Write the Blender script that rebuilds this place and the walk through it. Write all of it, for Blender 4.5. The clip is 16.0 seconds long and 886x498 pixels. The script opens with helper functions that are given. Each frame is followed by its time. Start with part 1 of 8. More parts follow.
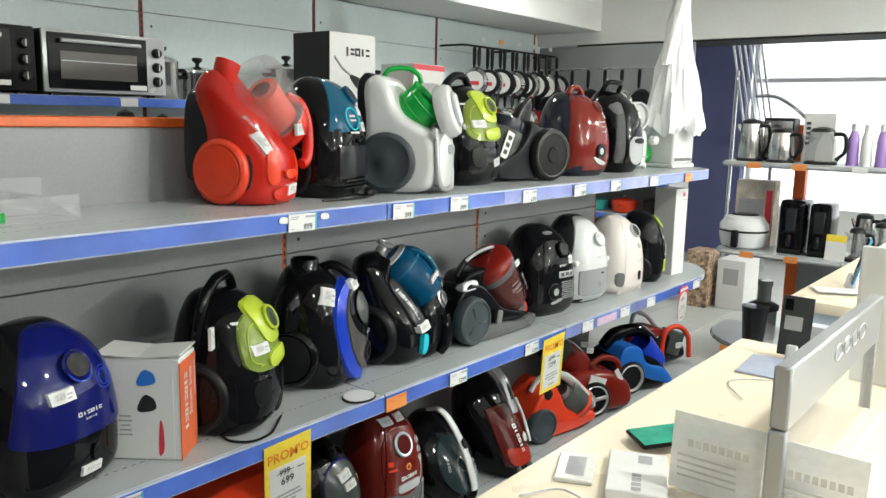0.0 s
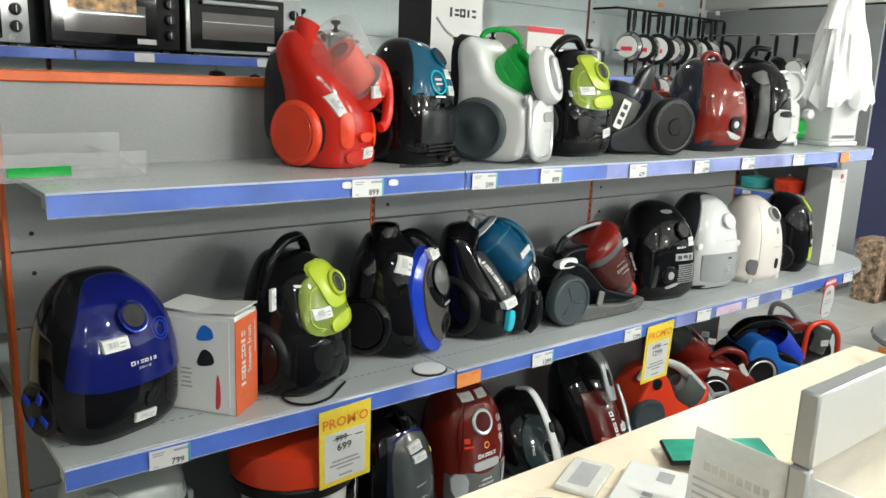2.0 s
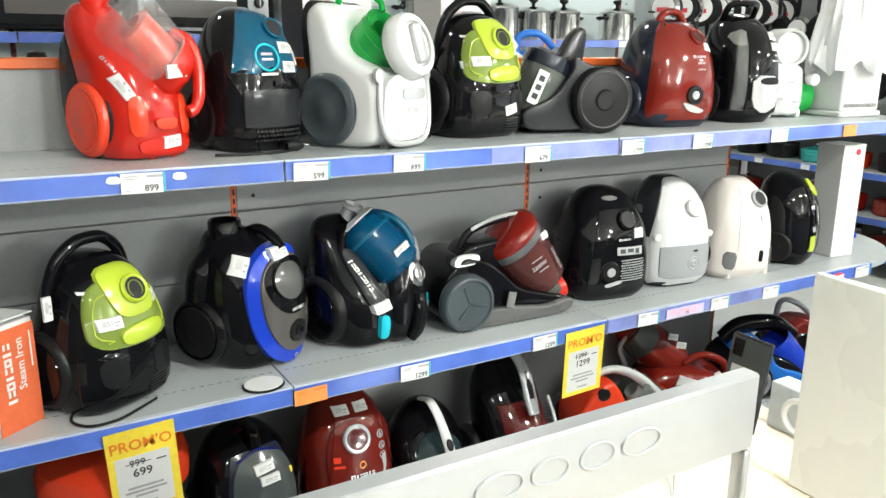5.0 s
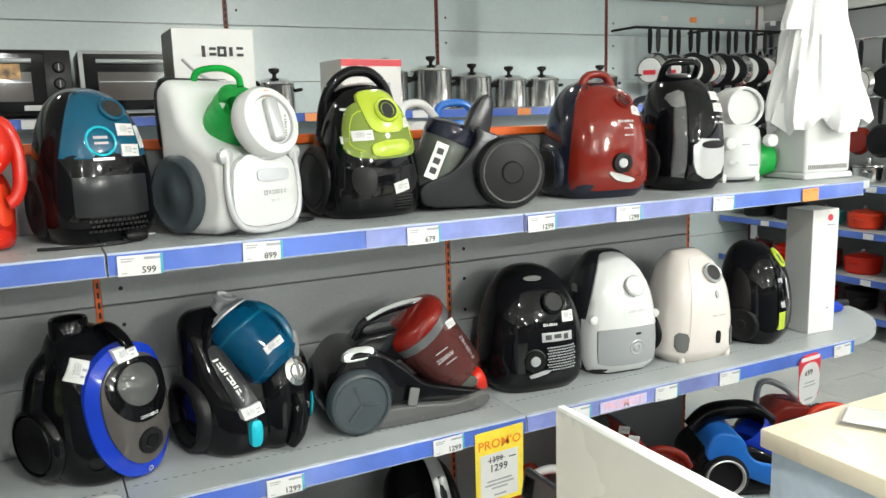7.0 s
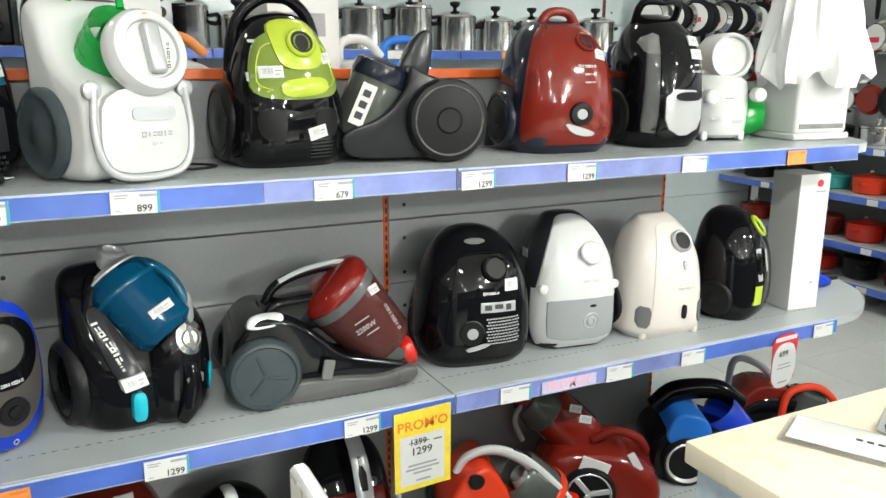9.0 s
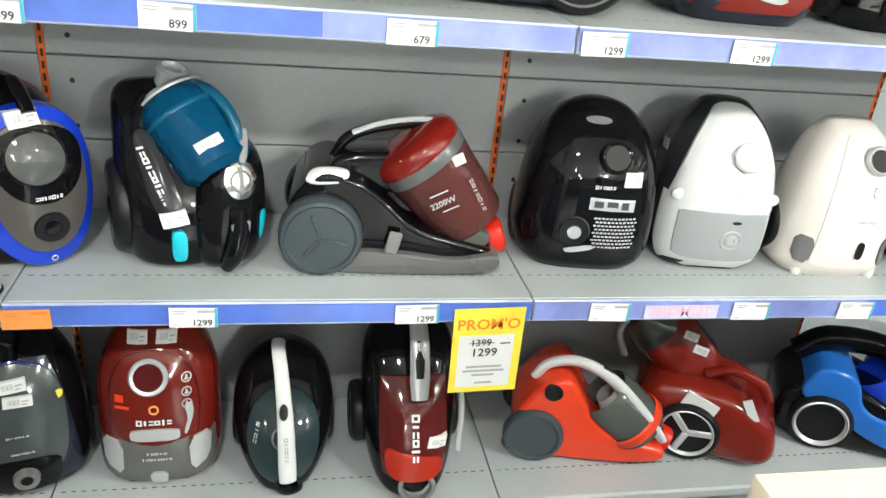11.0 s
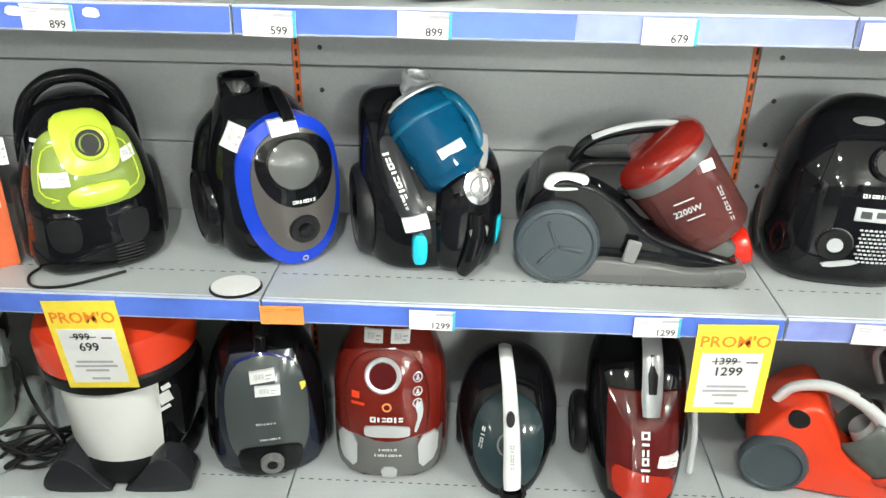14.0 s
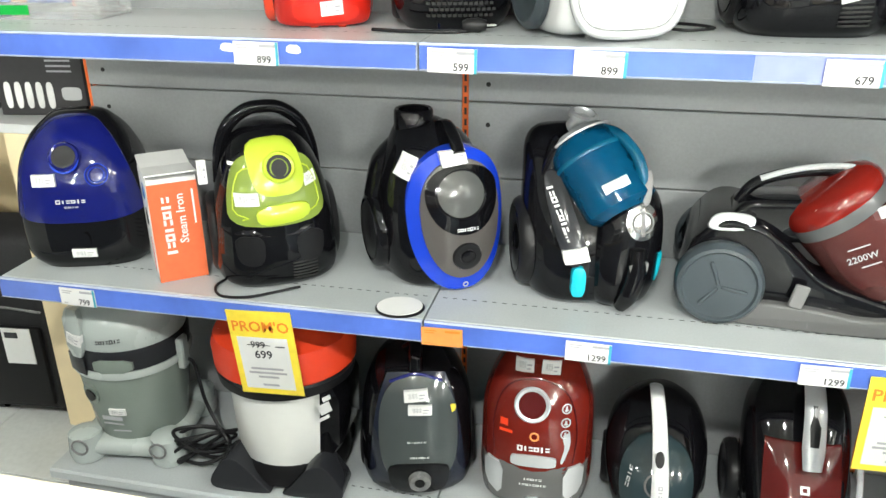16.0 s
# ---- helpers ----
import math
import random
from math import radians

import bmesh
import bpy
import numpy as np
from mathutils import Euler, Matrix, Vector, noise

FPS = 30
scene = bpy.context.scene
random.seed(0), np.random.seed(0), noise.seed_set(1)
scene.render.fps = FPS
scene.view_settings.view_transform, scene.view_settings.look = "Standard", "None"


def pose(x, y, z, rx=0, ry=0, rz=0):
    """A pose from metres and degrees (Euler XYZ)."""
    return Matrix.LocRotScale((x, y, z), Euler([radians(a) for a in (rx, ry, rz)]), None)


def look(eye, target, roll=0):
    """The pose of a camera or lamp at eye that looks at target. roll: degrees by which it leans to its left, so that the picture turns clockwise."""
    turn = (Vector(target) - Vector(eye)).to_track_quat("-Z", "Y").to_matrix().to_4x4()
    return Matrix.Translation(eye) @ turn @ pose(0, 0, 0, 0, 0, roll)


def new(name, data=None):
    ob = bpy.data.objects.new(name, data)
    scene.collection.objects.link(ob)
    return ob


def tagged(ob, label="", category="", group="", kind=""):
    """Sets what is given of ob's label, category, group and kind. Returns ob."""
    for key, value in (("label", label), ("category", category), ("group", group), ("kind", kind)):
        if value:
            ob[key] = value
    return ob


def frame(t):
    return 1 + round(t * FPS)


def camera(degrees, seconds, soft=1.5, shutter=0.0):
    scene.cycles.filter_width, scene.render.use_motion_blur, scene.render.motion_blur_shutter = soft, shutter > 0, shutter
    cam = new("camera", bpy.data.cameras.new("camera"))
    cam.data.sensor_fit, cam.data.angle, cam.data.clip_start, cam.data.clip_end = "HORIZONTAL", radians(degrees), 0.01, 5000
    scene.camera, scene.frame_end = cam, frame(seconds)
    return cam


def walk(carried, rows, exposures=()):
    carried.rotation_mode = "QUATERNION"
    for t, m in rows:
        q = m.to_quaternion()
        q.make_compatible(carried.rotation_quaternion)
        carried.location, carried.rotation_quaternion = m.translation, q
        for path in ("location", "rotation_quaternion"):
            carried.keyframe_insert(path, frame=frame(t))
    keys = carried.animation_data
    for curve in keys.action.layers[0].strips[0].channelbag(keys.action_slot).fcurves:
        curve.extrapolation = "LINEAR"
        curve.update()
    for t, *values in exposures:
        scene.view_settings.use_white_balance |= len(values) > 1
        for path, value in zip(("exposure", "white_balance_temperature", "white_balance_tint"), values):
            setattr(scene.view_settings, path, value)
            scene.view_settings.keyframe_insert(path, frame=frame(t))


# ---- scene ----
cam = camera(58.8, 16.0)
PATH = [
    (0, (-0.559, -1.467, 1.484), (0.976, -0.228, 1.152), 1.2),
    (0.5, (-0.54, -1.472, 1.486), (1.001, -0.254, 1.109), 1.1),
    (1, (-0.516, -1.462, 1.49), (0.993, -0.22, 1.066), 0.9),
    (1.5, (-0.472, -1.479, 1.48), (0.977, -0.169, 1.049), 0.8),
    (2, (-0.317, -1.566, 1.486), (0.908, -0.043, 1.06), 2.3),
    (2.5, (-0.155, -1.605, 1.501), (0.971, -0.027, 1.007), -0.8),
    (3, (-0.014, -1.569, 1.501), (1.049, 0.063, 1.042), -0.2),
    (3.5, (0.113, -1.548, 1.499), (1.045, 0.142, 0.974), -0.9),
    (4, (0.258, -1.593, 1.505), (1.056, 0.165, 0.982), 1.1),
    (4.5, (0.366, -1.68, 1.496), (1.213, 0.056, 0.977), 0.5),
    (5, (0.415, -1.703, 1.503), (1.4, -0.036, 1.002), 0.5),
    (5.2, (0.444, -1.707, 1.492), (1.438, -0.041, 1.009), 0.1),
    (7.5, (0.991, -1.704, 1.504), (1.879, 0.059, 1.182), -1.8),
    (8, (1.051, -1.745, 1.49), (1.971, -0.006, 1.127), -2.1),
    (8.5, (1.101, -1.743, 1.49), (2.029, -0.021, 1.071), -2.3),
    (9, (1.188, -1.579, 1.483), (2.051, 0.165, 1.022), 0.2),
    (9.5, (1.311, -1.494, 1.475), (1.99, 0.324, 0.991), 2.8),
    (9.8, (1.417, -1.473, 1.505), (1.928, 0.380, 0.955), 4.4),
    (10, (1.464, -1.459, 1.498), (1.949, 0.381, 0.881), 5.1),
    (10.2, (1.520, -1.439, 1.491), (1.954, 0.388, 0.803), 5.6),
    (12.5, (1.434, -1.238, 1.447), (1.787, 0.499, 0.519), 5.6),
    (13, (1.428, -1.257, 1.457), (1.635, 0.509, 0.541), 3.6),
    (13.5, (1.418, -1.274, 1.454), (1.488, 0.504, 0.54), 1.8),
    (14, (1.407, -1.308, 1.456), (1.329, 0.488, 0.58), 0.8),
    (14.5, (1.396, -1.321, 1.459), (1.21, 0.479, 0.606), 0.0),
    (15, (1.383, -1.341, 1.462), (1.13, 0.463, 0.636), -0.3),
    (15.5, (1.367, -1.354, 1.461), (1.022, 0.446, 0.66), -0.3),
    (16, (1.353, -1.367, 1.46), (0.944, 0.425, 0.672), -0.4),
]
walk(cam, [(t, look(eye, target, roll)) for t, eye, target, roll in PATH],
     [(0, -0.25), (2, -0.3), (3, -0.1), (5, 0.13), (7.5, -0.24), (8.5, -0.21), (9.5, -0.12), (12.5, 0.28), (13.5, 0.32), (14, 0.44), (16, 0.46)])

# ---- world and light ----
world = bpy.data.worlds.new("world")
scene.world = world
world.use_nodes = True
sky = world.node_tree.nodes.new("ShaderNodeTexSky")
sky.sky_type, sky.sun_disc, sky.sun_elevation, sky.sun_rotation = "NISHITA", False, radians(40), radians(70)
world.node_tree.links.new(sky.outputs[0], world.node_tree.nodes["Background"].inputs[0])
world.node_tree.nodes["Background"].inputs[1].default_value = 0.12

CEIL = 2.75
NEAR = [(x, y) for x in (-0.9, 1.3, 3.6, 5.4) for y in (-2.1,)] + [(0.4, 1.35), (2.4, 1.35), (4.4, 1.35)]
# FAR: unseen lamps deep in the shop, inferred from low-angle shadows
FAR = [(x, y) for x in (-2.2, 0.6, 3.4, 6.2) for y in (-4.6, -7.2, -9.8)]
DOWNLIGHTS = NEAR + FAR
for lx, ly in DOWNLIGHTS:
    if (lx, ly) in NEAR:
        lamp = bpy.data.lights.new("downlight_lamp", "AREA")
        lamp.shape, lamp.size, lamp.energy, lamp.spread = "DISK", 0.17, (7 if ly > 0 and lx < 4 else 20 if ly > 0 else 72 if lx > 3 else 52 if lx > 0 else 22), radians(165)
    else:
        lamp = bpy.data.lights.new("far_lamp", "POINT")
        lamp.energy, lamp.shadow_soft_size = (255 if lx > 3 else 72 if lx > 0 else 14), 0.07
    lamp.color = (0.985, 1.0, 0.93)
    new(lamp.name, lamp).matrix_world = pose(lx, ly, CEIL - (0.03 if (lx, ly) in NEAR else 0.30))

# ---- materials ----
def material(name, color, rough=0.4, metal=0.0, grain=0.04, grain_scale=60.0, stain=0.02, stain_scale=3.0, bump=0.02, coat=0.0,
             alpha_glass=0.0, spec=0.5, emit=0.0, rand=0.0):
    """A surface with fine grain, broad stains, uneven gloss and slight relief."""
    m = bpy.data.materials.new(name)
    m.use_nodes = True
    t = m.node_tree
    b = t.nodes["Principled BSDF"]
    tex = t.nodes.new("ShaderNodeTexCoord")
    fine, broad = t.nodes.new("ShaderNodeTexNoise"), t.nodes.new("ShaderNodeTexNoise")
    fine.inputs["Scale"].default_value, fine.inputs["Detail"].default_value = grain_scale, 4
    broad.inputs["Scale"].default_value, broad.inputs["Detail"].default_value = stain_scale, 5
    for n in (fine, broad):
        t.links.new(tex.outputs["Object"], n.inputs["Vector"])
    prev = None
    for n, amount in ((fine, grain), (broad, stain)):
        mix = t.nodes.new("ShaderNodeMix")
        mix.data_type, mix.blend_type = "RGBA", "MULTIPLY"
        ramp = t.nodes.new("ShaderNodeMapRange")
        ramp.inputs["From Min"].default_value, ramp.inputs["From Max"].default_value = 0.3, 0.7
        ramp.inputs["To Min"].default_value, ramp.inputs["To Max"].default_value = 1 - amount * 2, 1.0 + amount
        t.links.new(n.outputs["Fac"], ramp.inputs["Value"])
        mix.inputs["Factor"].default_value = 1.0
        if prev is None:
            mix.inputs["A"].default_value = (*color, 1)
        else:
            t.links.new(prev, mix.inputs["A"])
        t.links.new(ramp.outputs["Result"], mix.inputs["B"])
        prev = mix.outputs["Result"]
    if rand:
        info = t.nodes.new("ShaderNodeObjectInfo")
        mr = t.nodes.new("ShaderNodeMapRange")
        mr.inputs["To Min"].default_value, mr.inputs["To Max"].default_value = 1 - rand, 1 + rand
        t.links.new(info.outputs["Random"], mr.inputs["Value"])
        mix = t.nodes.new("ShaderNodeMix")
        mix.data_type, mix.blend_type = "RGBA", "MULTIPLY"
        mix.inputs["Factor"].default_value = 1.0
        t.links.new(prev, mix.inputs["A"])
        t.links.new(mr.outputs["Result"], mix.inputs["B"])
        prev = mix.outputs["Result"]
    t.links.new(prev, b.inputs["Base Color"])
    r = t.nodes.new("ShaderNodeMapRange")
    r.inputs["To Min"].default_value, r.inputs["To Max"].default_value = rough * 0.75, min(1.0, rough * 1.3)
    t.links.new(broad.outputs["Fac"], r.inputs["Value"])
    t.links.new(r.outputs["Result"], b.inputs["Roughness"])
    b.inputs["Metallic"].default_value = metal
    b.inputs["Specular IOR Level"].default_value = spec
    b.inputs["Coat Weight"].default_value = coat
    b.inputs["Coat Roughness"].default_value = 0.06
    b.inputs["Transmission Weight"].default_value = alpha_glass
    if emit:
        b.inputs["Emission Color"].default_value = (*color, 1)
        b.inputs["Emission Strength"].default_value = emit
    if bump:
        bp = t.nodes.new("ShaderNodeBump")
        bp.inputs["Strength"].default_value, bp.inputs["Distance"].default_value = bump, 0.01
        t.links.new(fine.outputs["Fac"], bp.inputs["Height"])
        t.links.new(bp.outputs["Normal"], b.inputs["Normal"])
    return m


def plastic(name, color, rough=0.16, **kw):
    return material(name, color, rough, grain=0.008, grain_scale=180, stain=0.02, stain_scale=7, bump=kw.pop("bump", 0.001), coat=kw.pop("coat", 0.0), **kw)


def clear(name, color, rough=0.06, weight=0.85):
    """Tinted see-through plastic, thin walled: a mix of transparent tint and gloss."""
    m = bpy.data.materials.new(name)
    m.use_nodes = True
    t = m.node_tree
    b = t.nodes["Principled BSDF"]
    b.inputs["Base Color"].default_value = (*color, 1)
    b.inputs["Roughness"].default_value = rough
    tr = t.nodes.new("ShaderNodeBsdfTransparent")
    tr.inputs[0].default_value = (*[min(1, c * 1.6 + 0.12) for c in color], 1)
    mix = t.nodes.new("ShaderNodeMixShader")
    n = t.nodes.new("ShaderNodeTexNoise")
    n.inputs["Scale"].default_value = 9
    mr = t.nodes.new("ShaderNodeMapRange")
    mr.inputs["To Min"].default_value, mr.inputs["To Max"].default_value = weight - 0.12, weight + 0.08
    t.links.new(n.outputs["Fac"], mr.inputs["Value"])
    t.links.new(mr.outputs["Result"], mix.inputs[0])
    t.links.new(b.outputs[0], mix.inputs[1])
    t.links.new(tr.outputs[0], mix.inputs[2])
    t.links.new(mix.outputs[0], t.nodes["Material Output"].inputs[0])
    return m


SHELF = material("shelf_grey_enamel", (0.42, 0.45, 0.46), 0.32, grain=0.03, grain_scale=220, stain=0.06, bump=0.01)
PANEL = material("panel_grey_enamel", (0.29, 0.30, 0.305), 0.30, grain=0.03, grain_scale=160, stain=0.05, stain_scale=2, bump=0.01)
PANEL_LIGHT = material("panel_pale_enamel", (0.60, 0.68, 0.69), 0.24, grain=0.02, stain=0.04, stain_scale=1.5, bump=0.005)
ORANGE = material("orange_enamel", (0.72, 0.13, 0.02), 0.35, stain=0.08)
SLOT = material("black_slot", (0.01, 0.01, 0.01), 0.7)
STRIP = material("blue_ticket_strip", (0.085, 0.165, 0.58), 0.13, grain=0.02, stain=0.16, stain_scale=4, bump=0.003, coat=0.8)
STRIP_PALE = material("faded_lilac_strip", (0.23, 0.275, 0.60), 0.12, grain=0.03, stain=0.16, stain_scale=6, bump=0.003, coat=0.8)
CLEARSTRIP = material("frosted_strip_edge", (0.40, 0.45, 0.58), 0.2, stain=0.10)
FLOOR = material("floor_grey_tile", (0.62, 0.64, 0.62), 0.22, grain=0.03, stain=0.06, stain_scale=1.2, bump=0.004, rand=0.03)
GROUT = material("grout", (0.33, 0.33, 0.31), 0.8)
WALLW = material("white_wall_paint", (0.74, 0.75, 0.74), 0.7, grain=0.02, stain=0.03, stain_scale=1.0, bump=0.02)
# dark tone for the unseen walls, so glossy blacks reflect little
WALLG = material("unseen_wall_dark_grey", (0.13, 0.135, 0.14), 0.7, grain=0.02, stain=0.04, stain_scale=1.0, bump=0.02)
CEILW = material("white_ceiling_paint", (0.78, 0.78, 0.76), 0.8, grain=0.02, stain=0.03, stain_scale=0.8, bump=0.02)
NAVY = material("navy_wall_paint", (0.11, 0.12, 0.26), 0.55, grain=0.03, stain=0.06, stain_scale=1.2, bump=0.02)
BEIGE = material("maple_laminate", (0.80, 0.70, 0.54), 0.28, grain=0.02, grain_scale=25, stain=0.015, bump=0.002)
COUNTERSIDE = material("pale_blue_panel", (0.50, 0.58, 0.66), 0.3, stain=0.05)
ENDWOOD = material("pale_beech_panel", (0.78, 0.64, 0.40), 0.4, grain=0.025, grain_scale=14, bump=0.004)
PAPER = material("white_paper", (0.68, 0.68, 0.67), 0.5, grain=0.01, stain=0.01, bump=0.002)
YELLOW = material("yellow_card", (0.86, 0.66, 0.06), 0.4, stain=0.04)
REDCARD = material("red_card", (0.62, 0.04, 0.06), 0.35)
ORANGECARD = material("orange_card", (0.85, 0.30, 0.08), 0.4)
INK = material("printed_ink", (0.03, 0.03, 0.035), 0.6)
GREYINK = material("grey_ink", (0.35, 0.35, 0.37), 0.6)
TEALINK = material("teal_print", (0.05, 0.36, 0.45), 0.5)
ORANGEINK = material("orange_ink", (0.80, 0.22, 0.02), 0.5)
STEEL = material("polished_steel", (0.72, 0.71, 0.69), 0.16, metal=1.0, grain=0.02, stain=0.05, bump=0.004)
CHROME = material("chrome", (0.82, 0.82, 0.83), 0.07, metal=1.0, grain=0.01, stain=0.03, bump=0)
ALU = material("satin_aluminium", (0.34, 0.35, 0.36), 0.34, metal=0.5, grain=0.01, stain=0.004, bump=0.002)

BLACK = plastic("black_gloss_plastic", (0.004, 0.004, 0.005), 0.06, spec=0.27)
BLACKM = plastic("black_matt_plastic", (0.010, 0.010, 0.011), 0.36, spec=0.2)
CHARCOAL = plastic("charcoal_plastic", (0.020, 0.021, 0.024), 0.2, spec=0.25)
GREYP = plastic("mid_grey_plastic", (0.16, 0.16, 0.16), 0.26, spec=0.35)
SILVERP = plastic("silver_plastic", (0.52, 0.53, 0.54), 0.24, metal=0.35)
SLATE = plastic("slate_wheel_plastic", (0.050, 0.062, 0.070), 0.30, spec=0.25)
WHITEP = plastic("white_plastic", (0.64, 0.65, 0.65), 0.18)
CREAM = plastic("cream_plastic", (0.70, 0.645, 0.605), 0.22)
RED = plastic("bright_red_plastic", (0.56, 0.018, 0.008), 0.13)
REDORANGE = plastic("orange_red_plastic", (0.72, 0.05, 0.015), 0.24)
BRICK = plastic("brick_red_plastic", (0.18, 0.013, 0.007), 0.12)
RUSSET = plastic("russet_plastic", (0.12, 0.010, 0.006), 0.08)
WINE = plastic("wine_red_plastic", (0.065, 0.006, 0.006), 0.10)
BLUE = plastic("royal_blue_plastic", (0.004, 0.007, 0.105), 0.06)
BLUEBRIGHT = plastic("bright_blue_plastic", (0.010, 0.045, 0.48), 0.12)
AZURE = plastic("azure_plastic", (0.02, 0.15, 0.55), 0.14)
NAVYP = plastic("dark_navy_plastic", (0.012, 0.015, 0.028), 0.12)
TEAL = plastic("deep_teal_plastic", (0.002, 0.075, 0.14), 0.05)
CYAN = plastic("cyan_plastic", (0.01, 0.44, 0.56), 0.22)
LIME = plastic("lime_plastic", (0.43, 0.54, 0.045), 0.2)
LIMEDEEP = plastic("lime_tinted_plastic", (0.19, 0.26, 0.045), 0.07)
GREEN = plastic("bright_green_plastic", (0.01, 0.32, 0.05), 0.10)
DRUM = plastic("grey_green_plastic", (0.38, 0.42, 0.405), 0.26)
SMOKE = clear("smoked_clear_plastic", (0.09, 0.10, 0.09), 0.08, 0.22)
SMOKEDRUM = plastic("smoked_grey_green_drum", (0.19, 0.225, 0.20), 0.12)
CLEARP = clear("clear_plastic", (0.55, 0.56, 0.56), 0.05, 0.82)
CLEARGREEN = clear("clear_green_plastic", (0.01, 0.42, 0.07), 0.06, 0.32)
FROST = clear("frosted_bag_film", (0.86, 0.87, 0.88), 0.45, 0.12)


# ---- builders ----
def part(name, bm, mat, parent=None, label="", smooth=True, kind=""):
    me = bpy.data.meshes.new(name)
    bmesh.ops.recalc_face_normals(bm, faces=bm.faces)
    bm.to_mesh(me)
    bm.free()
    me.materials.append(mat)
    if smooth:
        me.shade_smooth()
        me.set_sharp_from_angle(angle=radians(38))
    ob = new(name, me)
    if parent is not None:
        ob.parent = parent
    if name in ("print", "small_print", "headline", "icon", "slotted_strip") and not kind:
        kind = "stuff"
    if label or kind:
        tagged(ob, label, kind=kind)
    return ob


def thing(name, label, category, x=0, y=0, z=0, rz=0, rx=0, ry=0, group=""):
    ob = new(name)
    ob.empty_display_size = 0.05
    ob.matrix_basis = pose(x, y, z, rx, ry, rz)
    return tagged(ob, label, category, group)


def solid(name, label, category, bm, mat, m=None, kind="", smooth=True, group=""):
    ob = part(name, bm, mat, None, smooth=smooth)
    if m is not None:
        ob.matrix_basis = m
    return tagged(ob, label, category, group, kind)


def box(x0, x1, y0, y1, z0, z1, bevel=0.0, seg=1, bm=None):
    bm = bm or bmesh.new()
    r = bmesh.ops.create_cube(bm, size=1.0)
    bmesh.ops.scale(bm, vec=(x1 - x0, y1 - y0, z1 - z0), verts=r["verts"])
    bmesh.ops.translate(bm, vec=((x0 + x1) / 2, (y0 + y1) / 2, (z0 + z1) / 2), verts=r["verts"])
    if bevel:
        edges = list({e for v in r["verts"] for e in v.link_edges})
        bmesh.ops.bevel(bm, geom=edges, offset=bevel, segments=seg, profile=0.5, affect="EDGES")
    return bm


def turned(bm, m):
    bmesh.ops.transform(bm, matrix=m, verts=bm.verts)
    return bm


def joined(*bms):
    out = bmesh.new()
    for b in bms:
        me = bpy.data.meshes.new("tmp")
        b.to_mesh(me)
        b.free()
        out.from_mesh(me)
        bpy.data.meshes.remove(me)
    return out


def rings(loops, close=True, cap=True):
    """A skin over closed loops of equally many points."""
    bm = bmesh.new()
    vs = [[bm.verts.new(p) for p in lp] for lp in loops]
    n = len(vs[0])
    for a, b in zip(vs, vs[1:]):
        for i in range(n if close else n - 1):
            bm.faces.new((a[i], a[(i + 1) % n], b[(i + 1) % n], b[i]))
    if cap:
        bm.faces.new(vs[0])
        bm.faces.new(vs[-1])
    return bm


def lathe(profile, seg=32, axis="z"):
    """Turns (radius, height) pairs round an axis: z, x or y (towards -y)."""
    loops = []
    for r, h in profile:
        lp = []
        for i in range(seg):
            a = 2 * math.pi * i / seg
            c, s = max(r, 1e-4) * math.cos(a), max(r, 1e-4) * math.sin(a)
            lp.append({"z": (c, s, h), "x": (h, c, s), "y": (c, -h, s)}[axis])
        loops.append(lp)
    bm = rings(loops, cap=False)
    if profile[-1][0] <= 0.0021 and len(bm.verts) > seg:
        bm.verts.ensure_lookup_table()
        bm.faces.new(bm.verts[-seg:])
    if profile[0][0] <= 0.0021:
        bm.verts.ensure_lookup_table()
        bm.faces.new(bm.verts[:seg])
    return bm


def smoothed(points, sub=6):
    """Catmull-Rom through rows of numbers."""
    p = np.array(points, float)
    p = np.vstack([2 * p[0] - p[1], p, 2 * p[-1] - p[-2]])
    out = []
    for i in range(1, len(p) - 2):
        for k in range(sub):
            t = k / sub
            a, b, c, d = p[i - 1], p[i], p[i + 1], p[i + 2]
            out.append(0.5 * (2 * b + (c - a) * t + (2 * a - 5 * b + 4 * c - d) * t * t + (3 * b - a - 3 * c + d) * t ** 3))
    out.append(p[-2])
    return np.array(out)


def tube(points, radius, seg=10, sub=6, flat=1.0):
    """A round or flattened bar along a curve; radius may be a list."""
    p = smoothed(points, sub) if sub > 1 else np.array(points, float)
    rad = np.interp(np.linspace(0, 1, len(p)), np.linspace(0, 1, len(radius)), radius) if isinstance(radius, (list, tuple)) else [radius] * len(p)
    loops, up = [], Vector((0.13, 0.21, 0.97))
    for i, c in enumerate(p):
        d = Vector(p[min(i + 1, len(p) - 1)] - p[max(i - 1, 0)]).normalized()
        s = d.cross(up)
        if s.length < 1e-3:
            s = d.orthogonal()
        s.normalize()
        u = s.cross(d).normalized()
        up = u
        loops.append([Vector(c) + (s * math.cos(2 * math.pi * k / seg) + u * math.sin(2 * math.pi * k / seg) * flat) * rad[i] for k in range(seg)])
    return rings(loops)


def facing(shell, x, z):
    """The turn that lays a part facing -y flat on a body's front."""
    e = 0.006
    sx = (shell.front(x + e, z) - shell.front(x - e, z)) / (2 * e)
    sz = (shell.front(x, z + e) - shell.front(x, z - e)) / (2 * e)
    n = Vector((sx, -1, sz)).normalized()
    return Vector((0, -1, 0)).rotation_difference(n).to_matrix().to_4x4()


